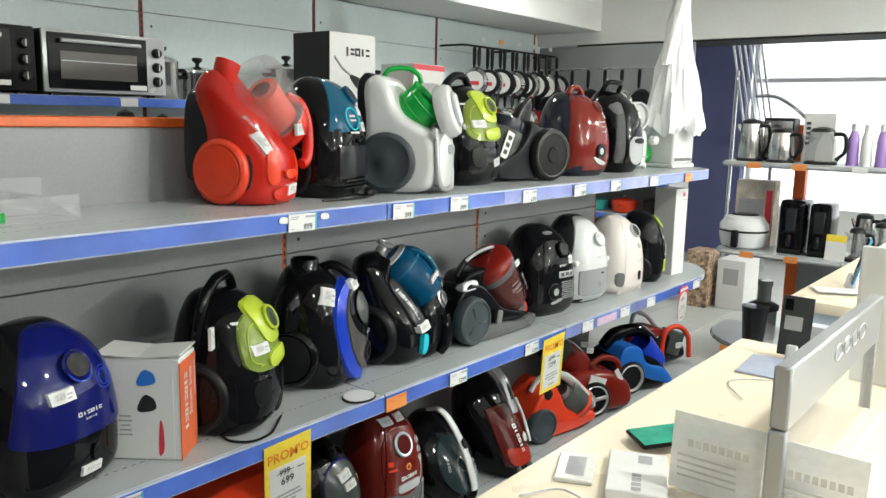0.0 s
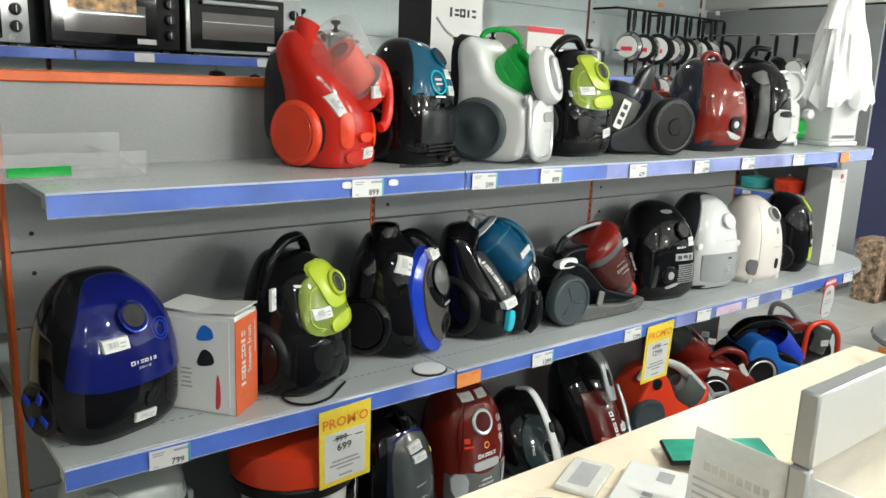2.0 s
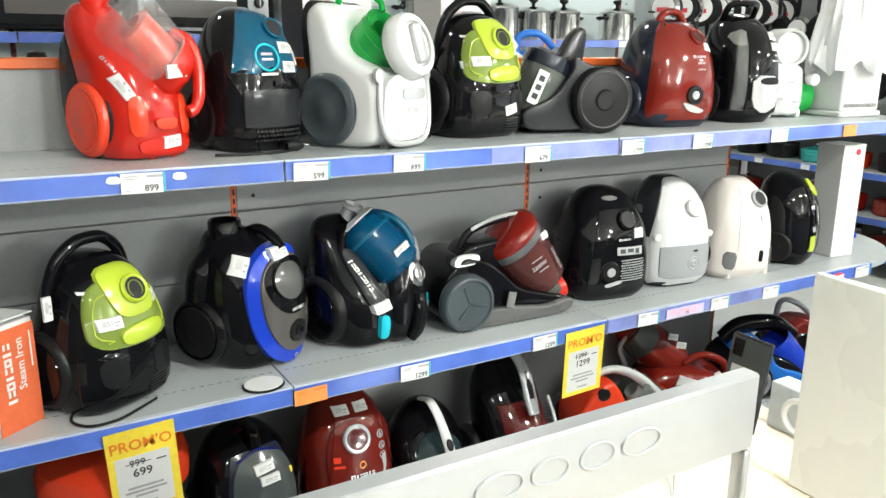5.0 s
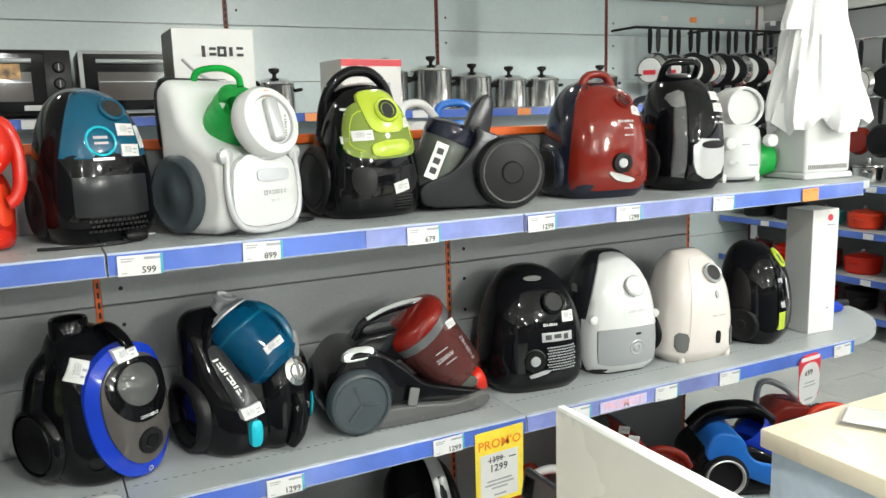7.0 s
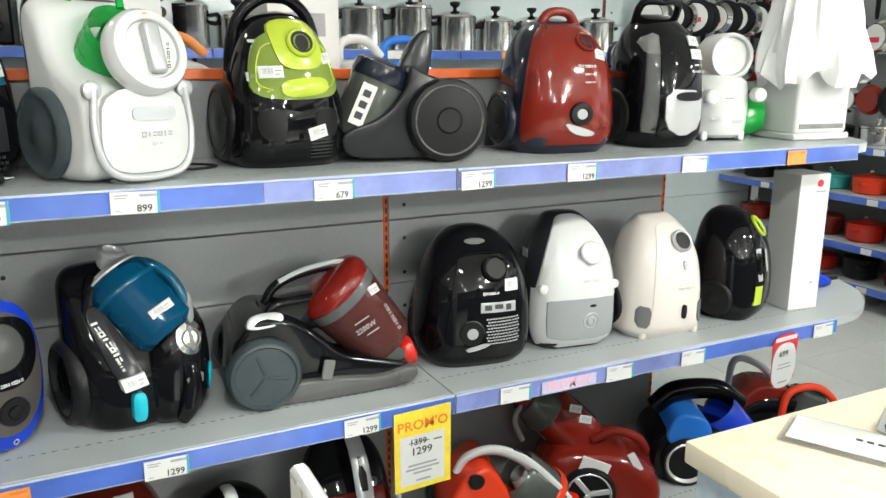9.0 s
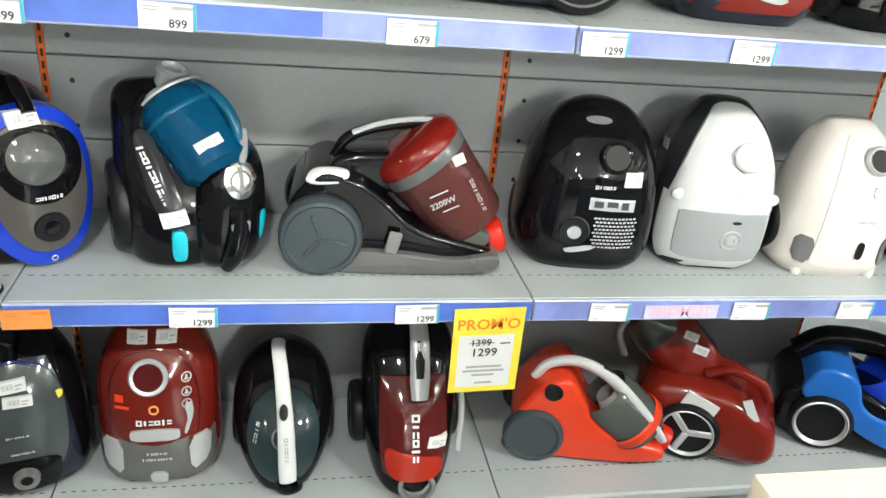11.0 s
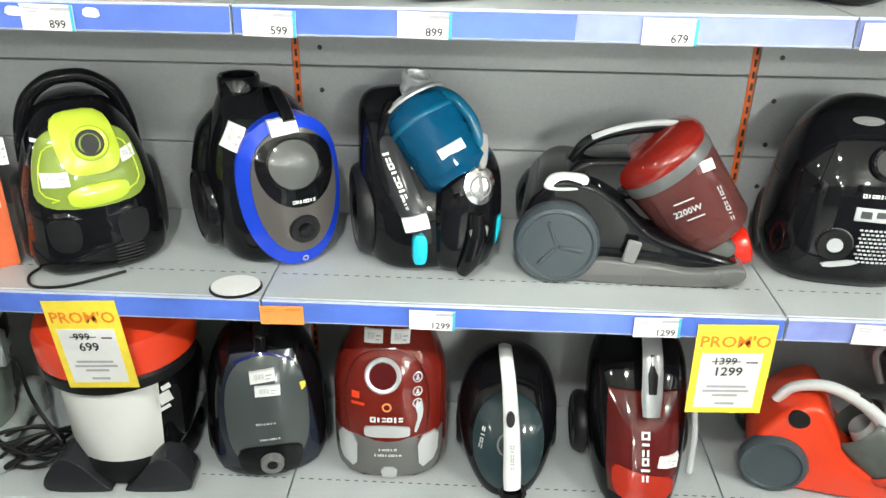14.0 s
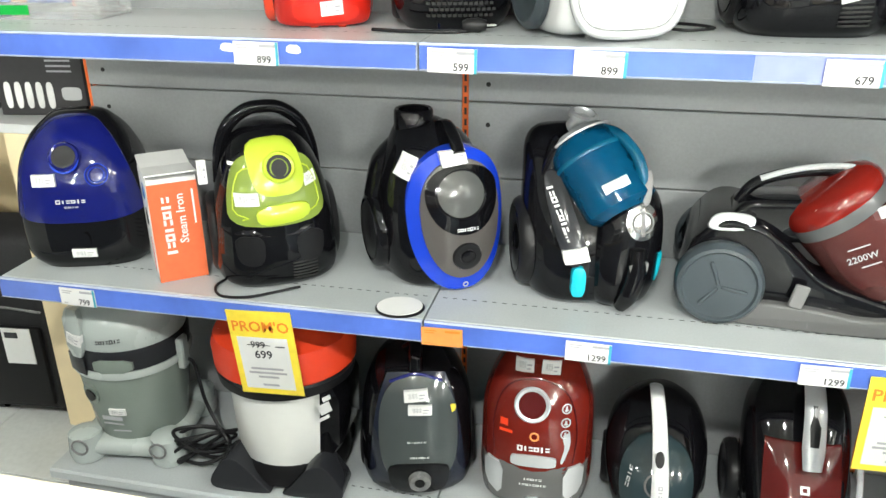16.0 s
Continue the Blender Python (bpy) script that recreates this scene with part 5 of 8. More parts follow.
# black cyclone cleaner with bag-like bin
v = thing("vacuum_cleaner", "glossy black vacuum cleaner with chrome lower trim standing upright", "vacuum cleaner", 2.772, 0.24, TOP, -4)
v.scale = (1.07, 1.04, 1.03)
s = bag_shell(0.22, 0.24, 0.36, shoulder=0.025, tip=1.8)
part("body", s.mesh(), BLACK, v)
part("front_spine", s.patch(s.band(0.03, 0.3, 0.62, top=0.9), 0.012, 0.012, 6, 0.004), BLACK, v)
part("carry_handle", tube([(-0.055, 0.04, 0.32), (-0.055, 0.0, 0.385), (0.0, -0.02, 0.39), (0.06, 0.0, 0.385), (0.07, 0.04, 0.32)], 0.011, 10), BLACK, v)
part("side_window", s.patch(soft([(-0.09, 0.29), (-0.05, 0.31), (-0.045, 0.26), (-0.085, 0.25)], 1), 0.004, 0.003, 3), GREYP, v)
part("chrome_trim", s.patch(soft([(-0.055, 0.16), (0.055, 0.155), (0.058, 0.06), (0.0, 0.03), (-0.055, 0.06)], 1), 0.018, 0.004, 4), SILVERP, v, "chrome lower trim")
part("dark_slot", s.patch(oval(0.01, 0.14, 0.04, 0.012, 2.5), 0.021, 0.002, 3), BLACKM, v)
knob(v, s, 0.018, 0.085, 0.026, BLACKM, SILVERP)
for zz in (0.285, 0.25):
    sticker(v, s, 0.045, zz, 0.042, 0.026, -3, 0.0175)
brandbar(v, s, 0.045, 0.222, 0.035, 0.006, PAPER, -3, 0.018, 4)
brandbar(v, s, 0.045, 0.205, 0.05, 0.007, PAPER, -3, 0.018, 6)
part("clear_wrap", s.patch(s.band(0.04, 0.29, 0.88, top=0.9), 0.008, 0.002, 5), CLEARP, v, "clear plastic wrap")
for sd in (-1, 1):
    wheel(v, sd * 0.09, 0.03, 0.085, 0.075, 0.024, BLACKM, None, sd)

# white hand steamer
v = thing("steam_cleaner", "small white drum steam cleaner with round cap on the top shelf", "steam cleaner", 3.085, 0.315, TOP, -20)
part("drum", turned(lathe([(0.08, 0.0), (0.094, 0.01), (0.1, 0.05), (0.1, 0.13), (0.092, 0.17), (0.07, 0.19), (0.001, 0.195)], 36), Matrix.Translation((0, 0, 0.008))), WHITEP, v)
part("upper_head", turned(lathe([(0.062, -0.07), (0.07, -0.05), (0.07, 0.05), (0.066, 0.06), (0.058, 0.056), (0.056, 0.04), (0.001, 0.04)], 34, "y"), Matrix.Translation((0.015, -0.01, 0.255))), WHITEP, v)
part("neck", tube([(0, 0.01, 0.17), (0.005, 0.0, 0.22)], 0.045, 18, 2), WHITEP, v)
for px, pz in ((-0.055, 0.135), (0.095, 0.14)):
    part("side_knob", turned(lathe([(0.022, 0), (0.022, 0.025), (0.018, 0.03), (0.001, 0.03)], 20, "y"), Matrix.Translation((px, -0.08, pz))), WHITEP, v)
part("print", wrapped(bars([(0.0, 0, 0.03, 0.006), (-0.04, -0.06, 0.03, 0.01), (0.03, -0.07, 0.035, 0.008)]), Flat(-0.1), 0.0, 0.13), SILVERP, v, smooth=False)
for q in (-1, 1):
    part("foot", box(q * 0.06 - 0.01, q * 0.06 + 0.01, -0.08, -0.06, 0, 0.03, 0.004), WHITEP, v)

# green cleaner lying behind
v = thing("vacuum_cleaner", "small black and bright green cleaner lying on the top shelf", "vacuum cleaner", 3.21, 0.33, TOP, -30)
part("body", turned(lathe([(0.05, 0), (0.064, 0.02), (0.066, 0.1), (0.05, 0.15), (0.02, 0.16)], 28, "x"), Matrix.Translation((-0.08, 0, 0.067))), GREEN, v)
part("black_shell", turned(prism(soft([(-0.09, 0.06), (-0.05, 0.16), (0.04, 0.15), (0.09, 0.07)], 2), -0.05, 0.05, 0.015, 3), pose(0, 0.02, 0)), BLACKM, v)

# ---- bottom row of cleaners ----
# grey drum wet cleaner
v = thing("drum_vacuum_cleaner", "grey-green drum wet and dry vacuum cleaner", "vacuum cleaner", 0.165, 0.195, LOW, 8)
v.scale = (0.93, 0.93, 0.97)
part("drum", lathe([(0.118, 0.05), (0.125, 0.06), (0.143, 0.20), (0.148, 0.262), (0.146, 0.268)], 44), SMOKEDRUM, v, "smoked grey drum")
part("band", lathe([(0.149, 0.282), (0.155, 0.286), (0.157, 0.33), (0.15, 0.345)], 44), CHARCOAL, v, "dark grey band")
part("rim", lathe([(0.147, 0.262), (0.158, 0.264), (0.16, 0.274), (0.156, 0.284), (0.148, 0.284)], 44), DRUM, v)
part("lid", lathe([(0.15, 0.34), (0.153, 0.348), (0.145, 0.395), (0.12, 0.43), (0.07, 0.45), (0.001, 0.455)], 44), DRUM, v, "pale grey-green domed lid")
fs = Shell([(0, 0, 0.16, -0.118, 0.15, 2), (0.06, 0, 0.16, -0.125, 0.15, 2), (0.2, 0, 0.16, -0.143, 0.15, 2), (0.28, 0, 0.16, -0.155, 0.15, 2), (0.34, 0, 0.16, -0.157, 0.15, 2), (0.40, 0, 0.16, -0.147, 0.15, 2), (0.46, 0, 0.16, -0.1, 0.15, 2)])
part("switch_block", fs.patch(soft([(-0.135, 0.43), (-0.06, 0.44), (-0.045, 0.33), (-0.1, 0.325)], 1), 0.012, 0.01, 4), DRUM, v)
part("clip", fs.patch(rect(-0.085, 0.30, 0.06, 0.05), 0.008, 0.006, 2), CHARCOAL, v)
part("window", fs.patch(soft([(-0.03, 0.325), (0.07, 0.32), (0.07, 0.285), (-0.03, 0.285)], 1), 0.005, 0.004, 3), SMOKEDRUM, v)
brandbar(v, fs, 0.02, 0.375, 0.065, 0.013, INK, 4, 0.004, 7)
sticker(v, fs, -0.075, 0.375, 0.05, 0.026, -3, 0.016)
sticker(v, fs, 0.0, 0.158, 0.045, 0.02, 0, 0.006)
part("spout_plate", fs.patch(soft([(-0.09, 0.235), (-0.045, 0.235), (-0.045, 0.18), (-0.085, 0.18)], 1), 0.007, 0.004, 3), SMOKEDRUM, v)
part("spout", fs.patch(oval(-0.066, 0.208, 0.017, 0.017, 2, 9), 0.012, 0.004, 2), BLACKM, v)
part("print", wrapped(bars([(0, 0.01, 0.06, 0.014), (0, -0.008, 0.06, 0.006), (0.02, -0.03, 0.05, 0.005)]), fs, -0.02, 0.125, 0, 0.004), SILVERP, v, smooth=False)
b = box(-0.15, 0.15, -0.15, 0.15, 0.012, 0.065, 0.03, 4)
part("base", b, DRUM, v, "pale grey-green wheeled base")
for qx in (-1, 1):
    for qy in (-1, 1):
        part("caster_housing", turned(lathe([(0.045, 0.0), (0.05, 0.02), (0.045, 0.075), (0.02, 0.085), (0.001, 0.085)], 22), Matrix.Translation((qx * 0.118, qy * 0.118, 0.004))), DRUM, v)
    part("ring_handle", tube([(qx * 0.11 + 0.022 * math.cos(a), -0.17, 0.062 + 0.022 * math.sin(a)) for a in np.linspace(0, 6.28, 14)], 0.003, 8, 1), GREYP, v)
part("side_clip", box(0.145, 0.168, -0.05, -0.01, 0.24, 0.33, 0.005), DRUM, v)
pts = []
for k in range(40):
    a = k * 0.95
    pts.append((0.215 + 0.075 * math.cos(a) + 0.008 * (k % 3), -0.12 + 0.035 * math.sin(a * 1.1), 0.012 + 0.075 * (0.5 + 0.5 * math.sin(a * 0.7 + 0.4 * math.cos(a))) + 0.003 * (k % 5)))
cord(v, [(0.15, 0.0, 0.25), (0.20, -0.06, 0.26), (0.225, -0.08, 0.16)] + pts, 0.0052)

# red-lidded drum cleaner
v = thing("drum_vacuum_cleaner", "drum vacuum cleaner with red lid and pale metal drum", "vacuum cleaner", 0.604, 0.178, LOW, 4)
v.scale = (1.04, 1.0, 1.0)
part("drum", lathe([(0.125, 0.06), (0.13, 0.07), (0.138, 0.27), (0.139, 0.285)], 44), material("pale_drum_enamel", (0.78, 0.78, 0.75), 0.25, grain=0.006, stain=0.012, bump=0.001), v, "pale brushed metal drum")
part("black_back", prism(soft([(0.03, 0.07), (0.146, 0.07), (0.155, 0.29), (0.06, 0.29)], 1), -0.09, 0.1, 0.02), BLACK, v)
part("black_rim", lathe([(0.14, 0.272), (0.16, 0.28), (0.163, 0.305), (0.155, 0.315), (0.14, 0.315)], 44), BLACKM, v)
part("lid", lathe([(0.158, 0.31), (0.166, 0.318), (0.168, 0.37), (0.16, 0.395), (0.12, 0.42), (0.05, 0.43), (0.001, 0.43)], 44), REDORANGE, v, "orange-red domed lid")
part("lid_clip", box(-0.01, 0.03, -0.175, -0.15, 0.34, 0.365, 0.005), GREYP, v)
for sd in (-1, 1):
    part("wheel_arch", prism(soft([(sd * 0.005, 0.0), (sd * 0.03, 0.022), (sd * 0.085, 0.095), (sd * 0.12, 0.10), (sd * 0.165, 0.03), (sd * 0.155, 0.0)], 2), -0.150, -0.07, 0.02, 3), CHARCOAL, v)
    part("caster", turned(lathe([(0.022, -0.012), (0.025, 0), (0.022, 0.012)], 18, "x"), Matrix.Translation((sd * 0.11, 0.10, 0.025))), BLACKM, v)
part("base", lathe([(0.11, 0.008), (0.135, 0.015), (0.14, 0.05), (0.13, 0.075)], 40), BLACKM, v)
fl = Shell([(0, 0, 0.16, -0.15, 0.15, 2), (0.4, 0, 0.16, -0.156, 0.15, 2)])
part("print", wrapped(bars([(0, 0, 0.02, 0.03), (0.008, 0.025, 0.014, 0.014), (-0.008, -0.025, 0.02, 0.01)]), fl, 0.12, 0.235, 10), PAPER, v, smooth=False)

# dark navy bag cleaner
v = thing("vacuum_cleaner", "dark navy bagged vacuum cleaner with round power dial", "vacuum cleaner", 0.926, 0.205, LOW, 14)
v.scale = (1.1, 1.04, 1.0)
s = bag_shell(0.25, 0.23, 0.37, shoulder=0.01)
part("body", s.mesh(), BLACK, v)
part("navy_frame", s.patch(s.band(0.02, 0.325, 0.86, top=0.8), 0.003, 0.006, 7), NAVYP, v, "dark navy frame")
part("window", s.patch(oval(0.003, 0.185, 0.084, 0.135, 2.7, 44), 0.007, 0.006, 6, 0.008), plastic("smoked_grey_plastic", (0.055, 0.065, 0.065), 0.10), v, "smoked grey window")
part("lower_panel", s.patch(soft([(-0.065, 0.118), (0.07, 0.118), (0.066, 0.05), (0.03, 0.028), (-0.025, 0.028), (-0.06, 0.05)], 2), 0.016, 0.006, 5, 0.003), BLACK, v)
knob(v, Shell([(0, 0, 0.2, -0.135, 0.1, 2), (0.3, 0, 0.2, -0.135, 0.1, 2)]), 0.005, 0.075, 0.024, GREYP, BLACKM)
brandbar(v, s, 0.005, 0.137, 0.042, 0.006, PAPER, 0, 0.017, 7)
brandbar(v, s, 0.0, 0.178, 0.04, 0.005, PAPER, 0, 0.017, 6)
part("carry_handle", tube([(-0.02, 0.0, 0.35), (0.0, -0.025, 0.375), (0.0, -0.05, 0.36), (0.0, -0.06, 0.33)], 0.016, 12), BLACK, v)
sticker(v, s, 0.0, 0.285, 0.05, 0.022, 4, 0.018)
sticker(v, s, 0.008, 0.255, 0.05, 0.02, -1, 0.019)
part("yellow_dot", s.patch(oval(0.075, 0.245, 0.009, 0.009, 2, 16), 0.008, 0.002, 2), YELLOW, v)
part("blue_edge", tube([(-0.055, s.front(-0.055, 0.31) - 0.008, 0.305), (0, s.front(0, 0.325) - 0.01, 0.325), (0.055, s.front(0.055, 0.31) - 0.008, 0.305)], 0.004, 8), BLUE, v)
for sd in (-1, 1):
    wheel(v, sd * 0.105, 0.03, 0.08, 0.072, 0.024, BLACKM, None, sd)

# red and grey bag cleaner
v = thing("vacuum_cleaner", "brick red and grey bagged vacuum cleaner with silver port ring", "vacuum cleaner", 1.222, 0.215, LOW, 2)
s = bag_shell(0.265, 0.24, 0.395, shoulder=0.025, tip=1.7)
part("body", s.mesh(), RUSSET, v)
part("spine", s.patch(s.band(0.14, 0.365, 0.72, top=0.75), 0.004, 0.003, 7), RUSSET, v)
part("grey_base", s.patch(s.band(0.012, 0.142, 0.93), 0.004, 0.006, 6), plastic("ash_grey_plastic", (0.10, 0.10, 0.098), 0.22), v, "ash grey lower panel")
port(v, s, -0.008, 0.292, 0.034, SILVERP, WINE)
part("silver_label", s.patch(oval(0.0, 0.158, 0.052, 0.014, 4.5, 26), 0.008, 0.003, 3), SILVERP, v)
brandbar(v, s, 0.0, 0.19, 0.075, 0.016, PAPER, 0, 0.0065, 6)
part("emblem", s.ring(0.0, 0.22, 0.009, 0.002, 0.0055, 18), ORANGECARD, v)
for q in (-1, 1):
    part("corner_panel", s.patch(soft([(q * 0.068, 0.138), (q * 0.116, 0.142), (q * 0.112, 0.07), (q * 0.072, 0.045)], 1), 0.008, 0.004, 3), SILVERP, v, "silver corner panel")
part("silver_flash", s.patch(soft([(0.062, 0.222), (0.078, 0.232), (0.082, 0.20), (0.066, 0.152), (0.060, 0.156), (0.070, 0.195)], 1), 0.005, 0.002, 3), SILVERP, v)
part("cover_line", tube([(x, s.front(x, z) - 0.004, z) for x, z in ((-0.088, 0.15), (-0.096, 0.23), (-0.078, 0.305), (-0.035, 0.338), (0.03, 0.338), (0.074, 0.305), (0.094, 0.23), (0.088, 0.15))], 0.0018, 6, 3), WINE, v)
part("pedal", s.patch(soft([(-0.018, 0.055), (0.022, 0.055), (0.018, 0.012), (-0.012, 0.012)], 1), 0.01, 0.004, 3), SILVERP, v)
brandbar(v, s, 0.0, 0.108, 0.045, 0.008, PAPER, 0, 0.0065, 5)
brandbar(v, s, 0.0, 0.092, 0.065, 0.008, PAPER, 0, 0.0065, 8)
for k, zz in enumerate((0.285, 0.255, 0.228)):
    part("icon", s.ring(0.068, zz, 0.0095, 0.0014, 0.0055, 16), SILVERP, v)
    part("icon", wrapped(bars([(0, 0, 0.004, 0.011), (0, -0.003, 0.009, 0.003)]), s, 0.068, zz, 0, 0.006), SILVERP, v, smooth=False)
part("icon", wrapped(bars([(0, 0, 0.018, 0.016), (0.005, -0.02, 0.03, 0.007)]), s, -0.07, 0.245, 0, 0.006), REDORANGE, v, smooth=False)
sticker(v, s, -0.032, 0.362, 0.042, 0.02, 3, 0.006)
sticker(v, s, 0.028, 0.362, 0.042, 0.02, -3, 0.006)
for sd in (-1, 1):
    wheel(v, sd * 0.108, 0.04, 0.08, 0.07, 0.02, BLACKM, None, sd)

# black cyclone cleaner with white handle
v = thing("vacuum_cleaner", "black cyclone vacuum cleaner with long white handle", "vacuum cleaner", 1.50, 0.215, LOW, 0)
s = Shell([(0, 0, 0.055, -0.14, 0.07, 2.4), (0.02, 0, 0.075, -0.155, 0.09, 2.4), (0.08, 0, 0.1, -0.15, 0.12, 2.3), (0.16, 0, 0.112, -0.11, 0.13, 2.3), (0.23, 0, 0.105, -0.06, 0.13, 2.3), (0.29, 0, 0.08, -0.01, 0.11, 2.2), (0.325, 0, 0.04, 0.03, 0.09, 2.1), (0.335, 0, 0.015, 0.04, 0.07, 2)])
part("body", s.mesh(), BLACK, v)
part("dust_bin", s.patch(oval(0.0, 0.15, 0.078, 0.105, 2.2, 40), 0.008, 0.006, 6, 0.014), plastic("smoked_teal_plastic", (0.02, 0.035, 0.04), 0.07), v, "smoked dust bin")
part("bin_ring", s.ring(0.0, 0.16, 0.024, 0.0025, 0.02), GREYP, v)
hp = [(-0.012, 0.02, 0.352), (-0.012, -0.035, 0.365), (-0.004, -0.085, 0.31), (0.004, -0.135, 0.21), (0.008, -0.168, 0.11), (0.01, -0.175, 0.065)]
part("handle", tube(hp, [0.015, 0.015, 0.016, 0.018, 0.02, 0.019], 14, 6, 0.55), WHITEP, v, "long white handle")
part("handle_button", turned(lathe([(0.013, 0), (0.012, 0.006), (0.001, 0.007)], 18, "y"), Matrix.Translation((0.0, -0.132, 0.247)) @ pose(0, 0, 0, -25, 0, 0) @ Matrix.Diagonal((0.75, 1, 1.6, 1))), BLACKM, v)
brandbar(v, Shell([(0, 0, 1, -0.192, 0.1, 2), (0.11, 0, 1, -0.187, 0.1, 2), (0.21, 0, 1, -0.152, 0.1, 2), (0.31, 0, 1, -0.1, 0.1, 2)]), 0.006, 0.165, 0.06, 0.011, GREYINK, -88, 0.006, 6)
part("hose_port", turned(lathe([(0.026, -0.02), (0.03, 0.0), (0.03, 0.008), (0.022, 0.01), (0.02, -0.01), (0.001, -0.012)], 26, "y"), Matrix.Translation((0.012, -0.158, 0.038))), BLACKM, v)
brandbar(v, s, -0.058, 0.17, 0.05, 0.01, SILVERP, 80, 0.0235, 4)
for sd in (-1, 1):
    wheel(v, sd * 0.09, 0.06, 0.075, 0.07, 0.026, BLACKM, None, sd)

v.scale = (1.04, 1.0, 0.86)

# dark red cyclone cleaner, standing
v = thing("vacuum_cleaner", "wine red cyclone vacuum cleaner leaning upright with silver handle", "vacuum cleaner", 1.795, 0.205, LOW, 0)
s = Shell([(0, 0, 0.05, -0.175, 0.05, 2.6), (0.02, 0, 0.075, -0.185, 0.09, 2.5), (0.10, 0, 0.092, -0.165, 0.12, 2.4), (0.2, 0, 0.098, -0.115, 0.13, 2.3), (0.3, 0, 0.095, -0.05, 0.13, 2.3), (0.36, 0, 0.078, 0.0, 0.12, 2.2), (0.40, 0, 0.045, 0.045, 0.1, 2.1), (0.408, 0, 0.015, 0.06, 0.08, 2)])
part("body", s.mesh(), BLACK, v)
part("dust_bin", s.patch(s.band(0.06, 0.285, 0.72, top=0.95), 0.008, 0.008, 6, 0.012), plastic("translucent_wine_plastic", (0.085, 0.008, 0.007), 0.07), v, "glossy wine red dust bin")
# brighter red patch paints light coming through the lower bin
part("bin_glow", s.patch(soft([(-0.062, 0.14), (-0.01, 0.13), (0.058, 0.115), (0.054, 0.07), (0.0, 0.064), (-0.055, 0.068)], 2), 0.0185, 0.003, 5), plastic("lit_red_plastic", (0.34, 0.025, 0.012), 0.08), v)
part("handle", tube([(0.0, 0.035, 0.425), (0.002, -0.02, 0.44), (0.004, -0.075, 0.39), (0.005, -0.11, 0.31), (0.005, -0.13, 0.265)], [0.016, 0.018, 0.02, 0.021, 0.017], 14, 6, 0.6), SILVERP, v, "silver handle")
part("handle_grip", tube([(0.004, -0.075, 0.40), (0.005, -0.098, 0.358), (0.005, -0.116, 0.318)], [0.01, 0.013, 0.01], 10, 4, 0.6), BLACKM, v)
brandbar(v, s, 0.0, 0.165, 0.105, 0.019, PAPER, -90, 0.022, 6)
sticker(v, s, 0.045, 0.15, 0.04, 0.022, -12, 0.022)
part("hose_port", turned(lathe([(0.03, -0.03), (0.036, -0.01), (0.038, 0.014), (0.03, 0.017), (0.026, 0.0), (0.001, -0.006)], 26, "y"), Matrix.Translation((0.005, -0.178, 0.04)) @ pose(0, 0, 0, -25, 0, 0)), GREYP, v)
part("silver_edge", tube([(0.095, -0.06, 0.28), (0.098, -0.1, 0.2), (0.09, -0.14, 0.11)], 0.006, 8), SILVERP, v)
for sd in (-1, 1):
    wheel(v, sd * 0.085, 0.06, 0.085, 0.08, 0.03, BLACKM, None, sd)

v.scale = (1.16, 1.0, 0.91)

# red cleaner with white handle, on its wheels
v = side_cleaner("bright red cyclone vacuum cleaner with white handle on its wheels", 2.262, 0.20, LOW, -14)
hull = soft([(-0.19, 0.02), (-0.2, 0.13), (-0.14, 0.235), (-0.07, 0.27), (-0.03, 0.22), (0.02, 0.12), (0.12, 0.085), (0.21, 0.075), (0.215, 0.03), (0.1, 0.008), (-0.12, 0.004)], 2)
part("body", prism(hull, -0.095, 0.10, 0.032, 4), REDORANGE, v)
cyl7 = Matrix.Translation((0.075, -0.035, 0.165)) @ pose(0, 0, 0, 0, 132, 0)
part("dust_bin", turned(lathe([(0.07, -0.06), (0.078, -0.05), (0.08, 0.09), (0.074, 0.1), (0.001, 0.102)], 36), cyl7), SMOKE, v, "smoked see-through dust bin")
part("bin_core", turned(lathe([(0.03, -0.05), (0.05, 0.0), (0.055, 0.08), (0.001, 0.085)], 26), cyl7), SILVERP, v)
part("bin_collar", turned(lathe([(0.082, 0.055), (0.086, 0.06), (0.086, 0.078), (0.082, 0.084)], 36), cyl7), REDORANGE, v)
part("handle", tube([(-0.15, -0.03, 0.225), (-0.12, -0.04, 0.275), (-0.05, -0.05, 0.297), (0.03, -0.062, 0.27), (0.105, -0.072, 0.205), (0.165, -0.078, 0.14), (0.2, -0.075, 0.095)], [0.018, 0.022, 0.024, 0.025, 0.026, 0.024, 0.018], 14, 6, 0.6), WHITEP, v, "white curved handle")
part("handle_button", tube([(0.01, -0.064, 0.295), (0.035, -0.068, 0.28)], 0.011, 10, 2), BLACKM, v)
brandbar(v, Flat(-0.094), 0.105, 0.205, 0.07, 0.01, GREYINK, -46, 0.004, 6)
part("switch", turned(lathe([(0.026, -0.01), (0.024, 0.008), (0.012, 0.012), (0.001, 0.012)], 22, "y"), Matrix.Translation((-0.105, -0.09, 0.22))), BLACKM, v)
part("print", wrapped(bars([(0, 0, 0.05, 0.01), (0.01, -0.014, 0.03, 0.007), (0.0, 0.014, 0.03, 0.006)]), Flat(-0.102), 0.06, 0.165, -20, 0.004), PAPER, v, smooth=False)
part("nozzle", turned(lathe([(0.034, 0), (0.038, 0.012), (0.037, 0.03), (0.026, 0.03)], 24, "x"), Matrix.Translation((0.195, -0.03, 0.075)) @ pose(0, 0, 0, 0, 25, 0)), RED, v)
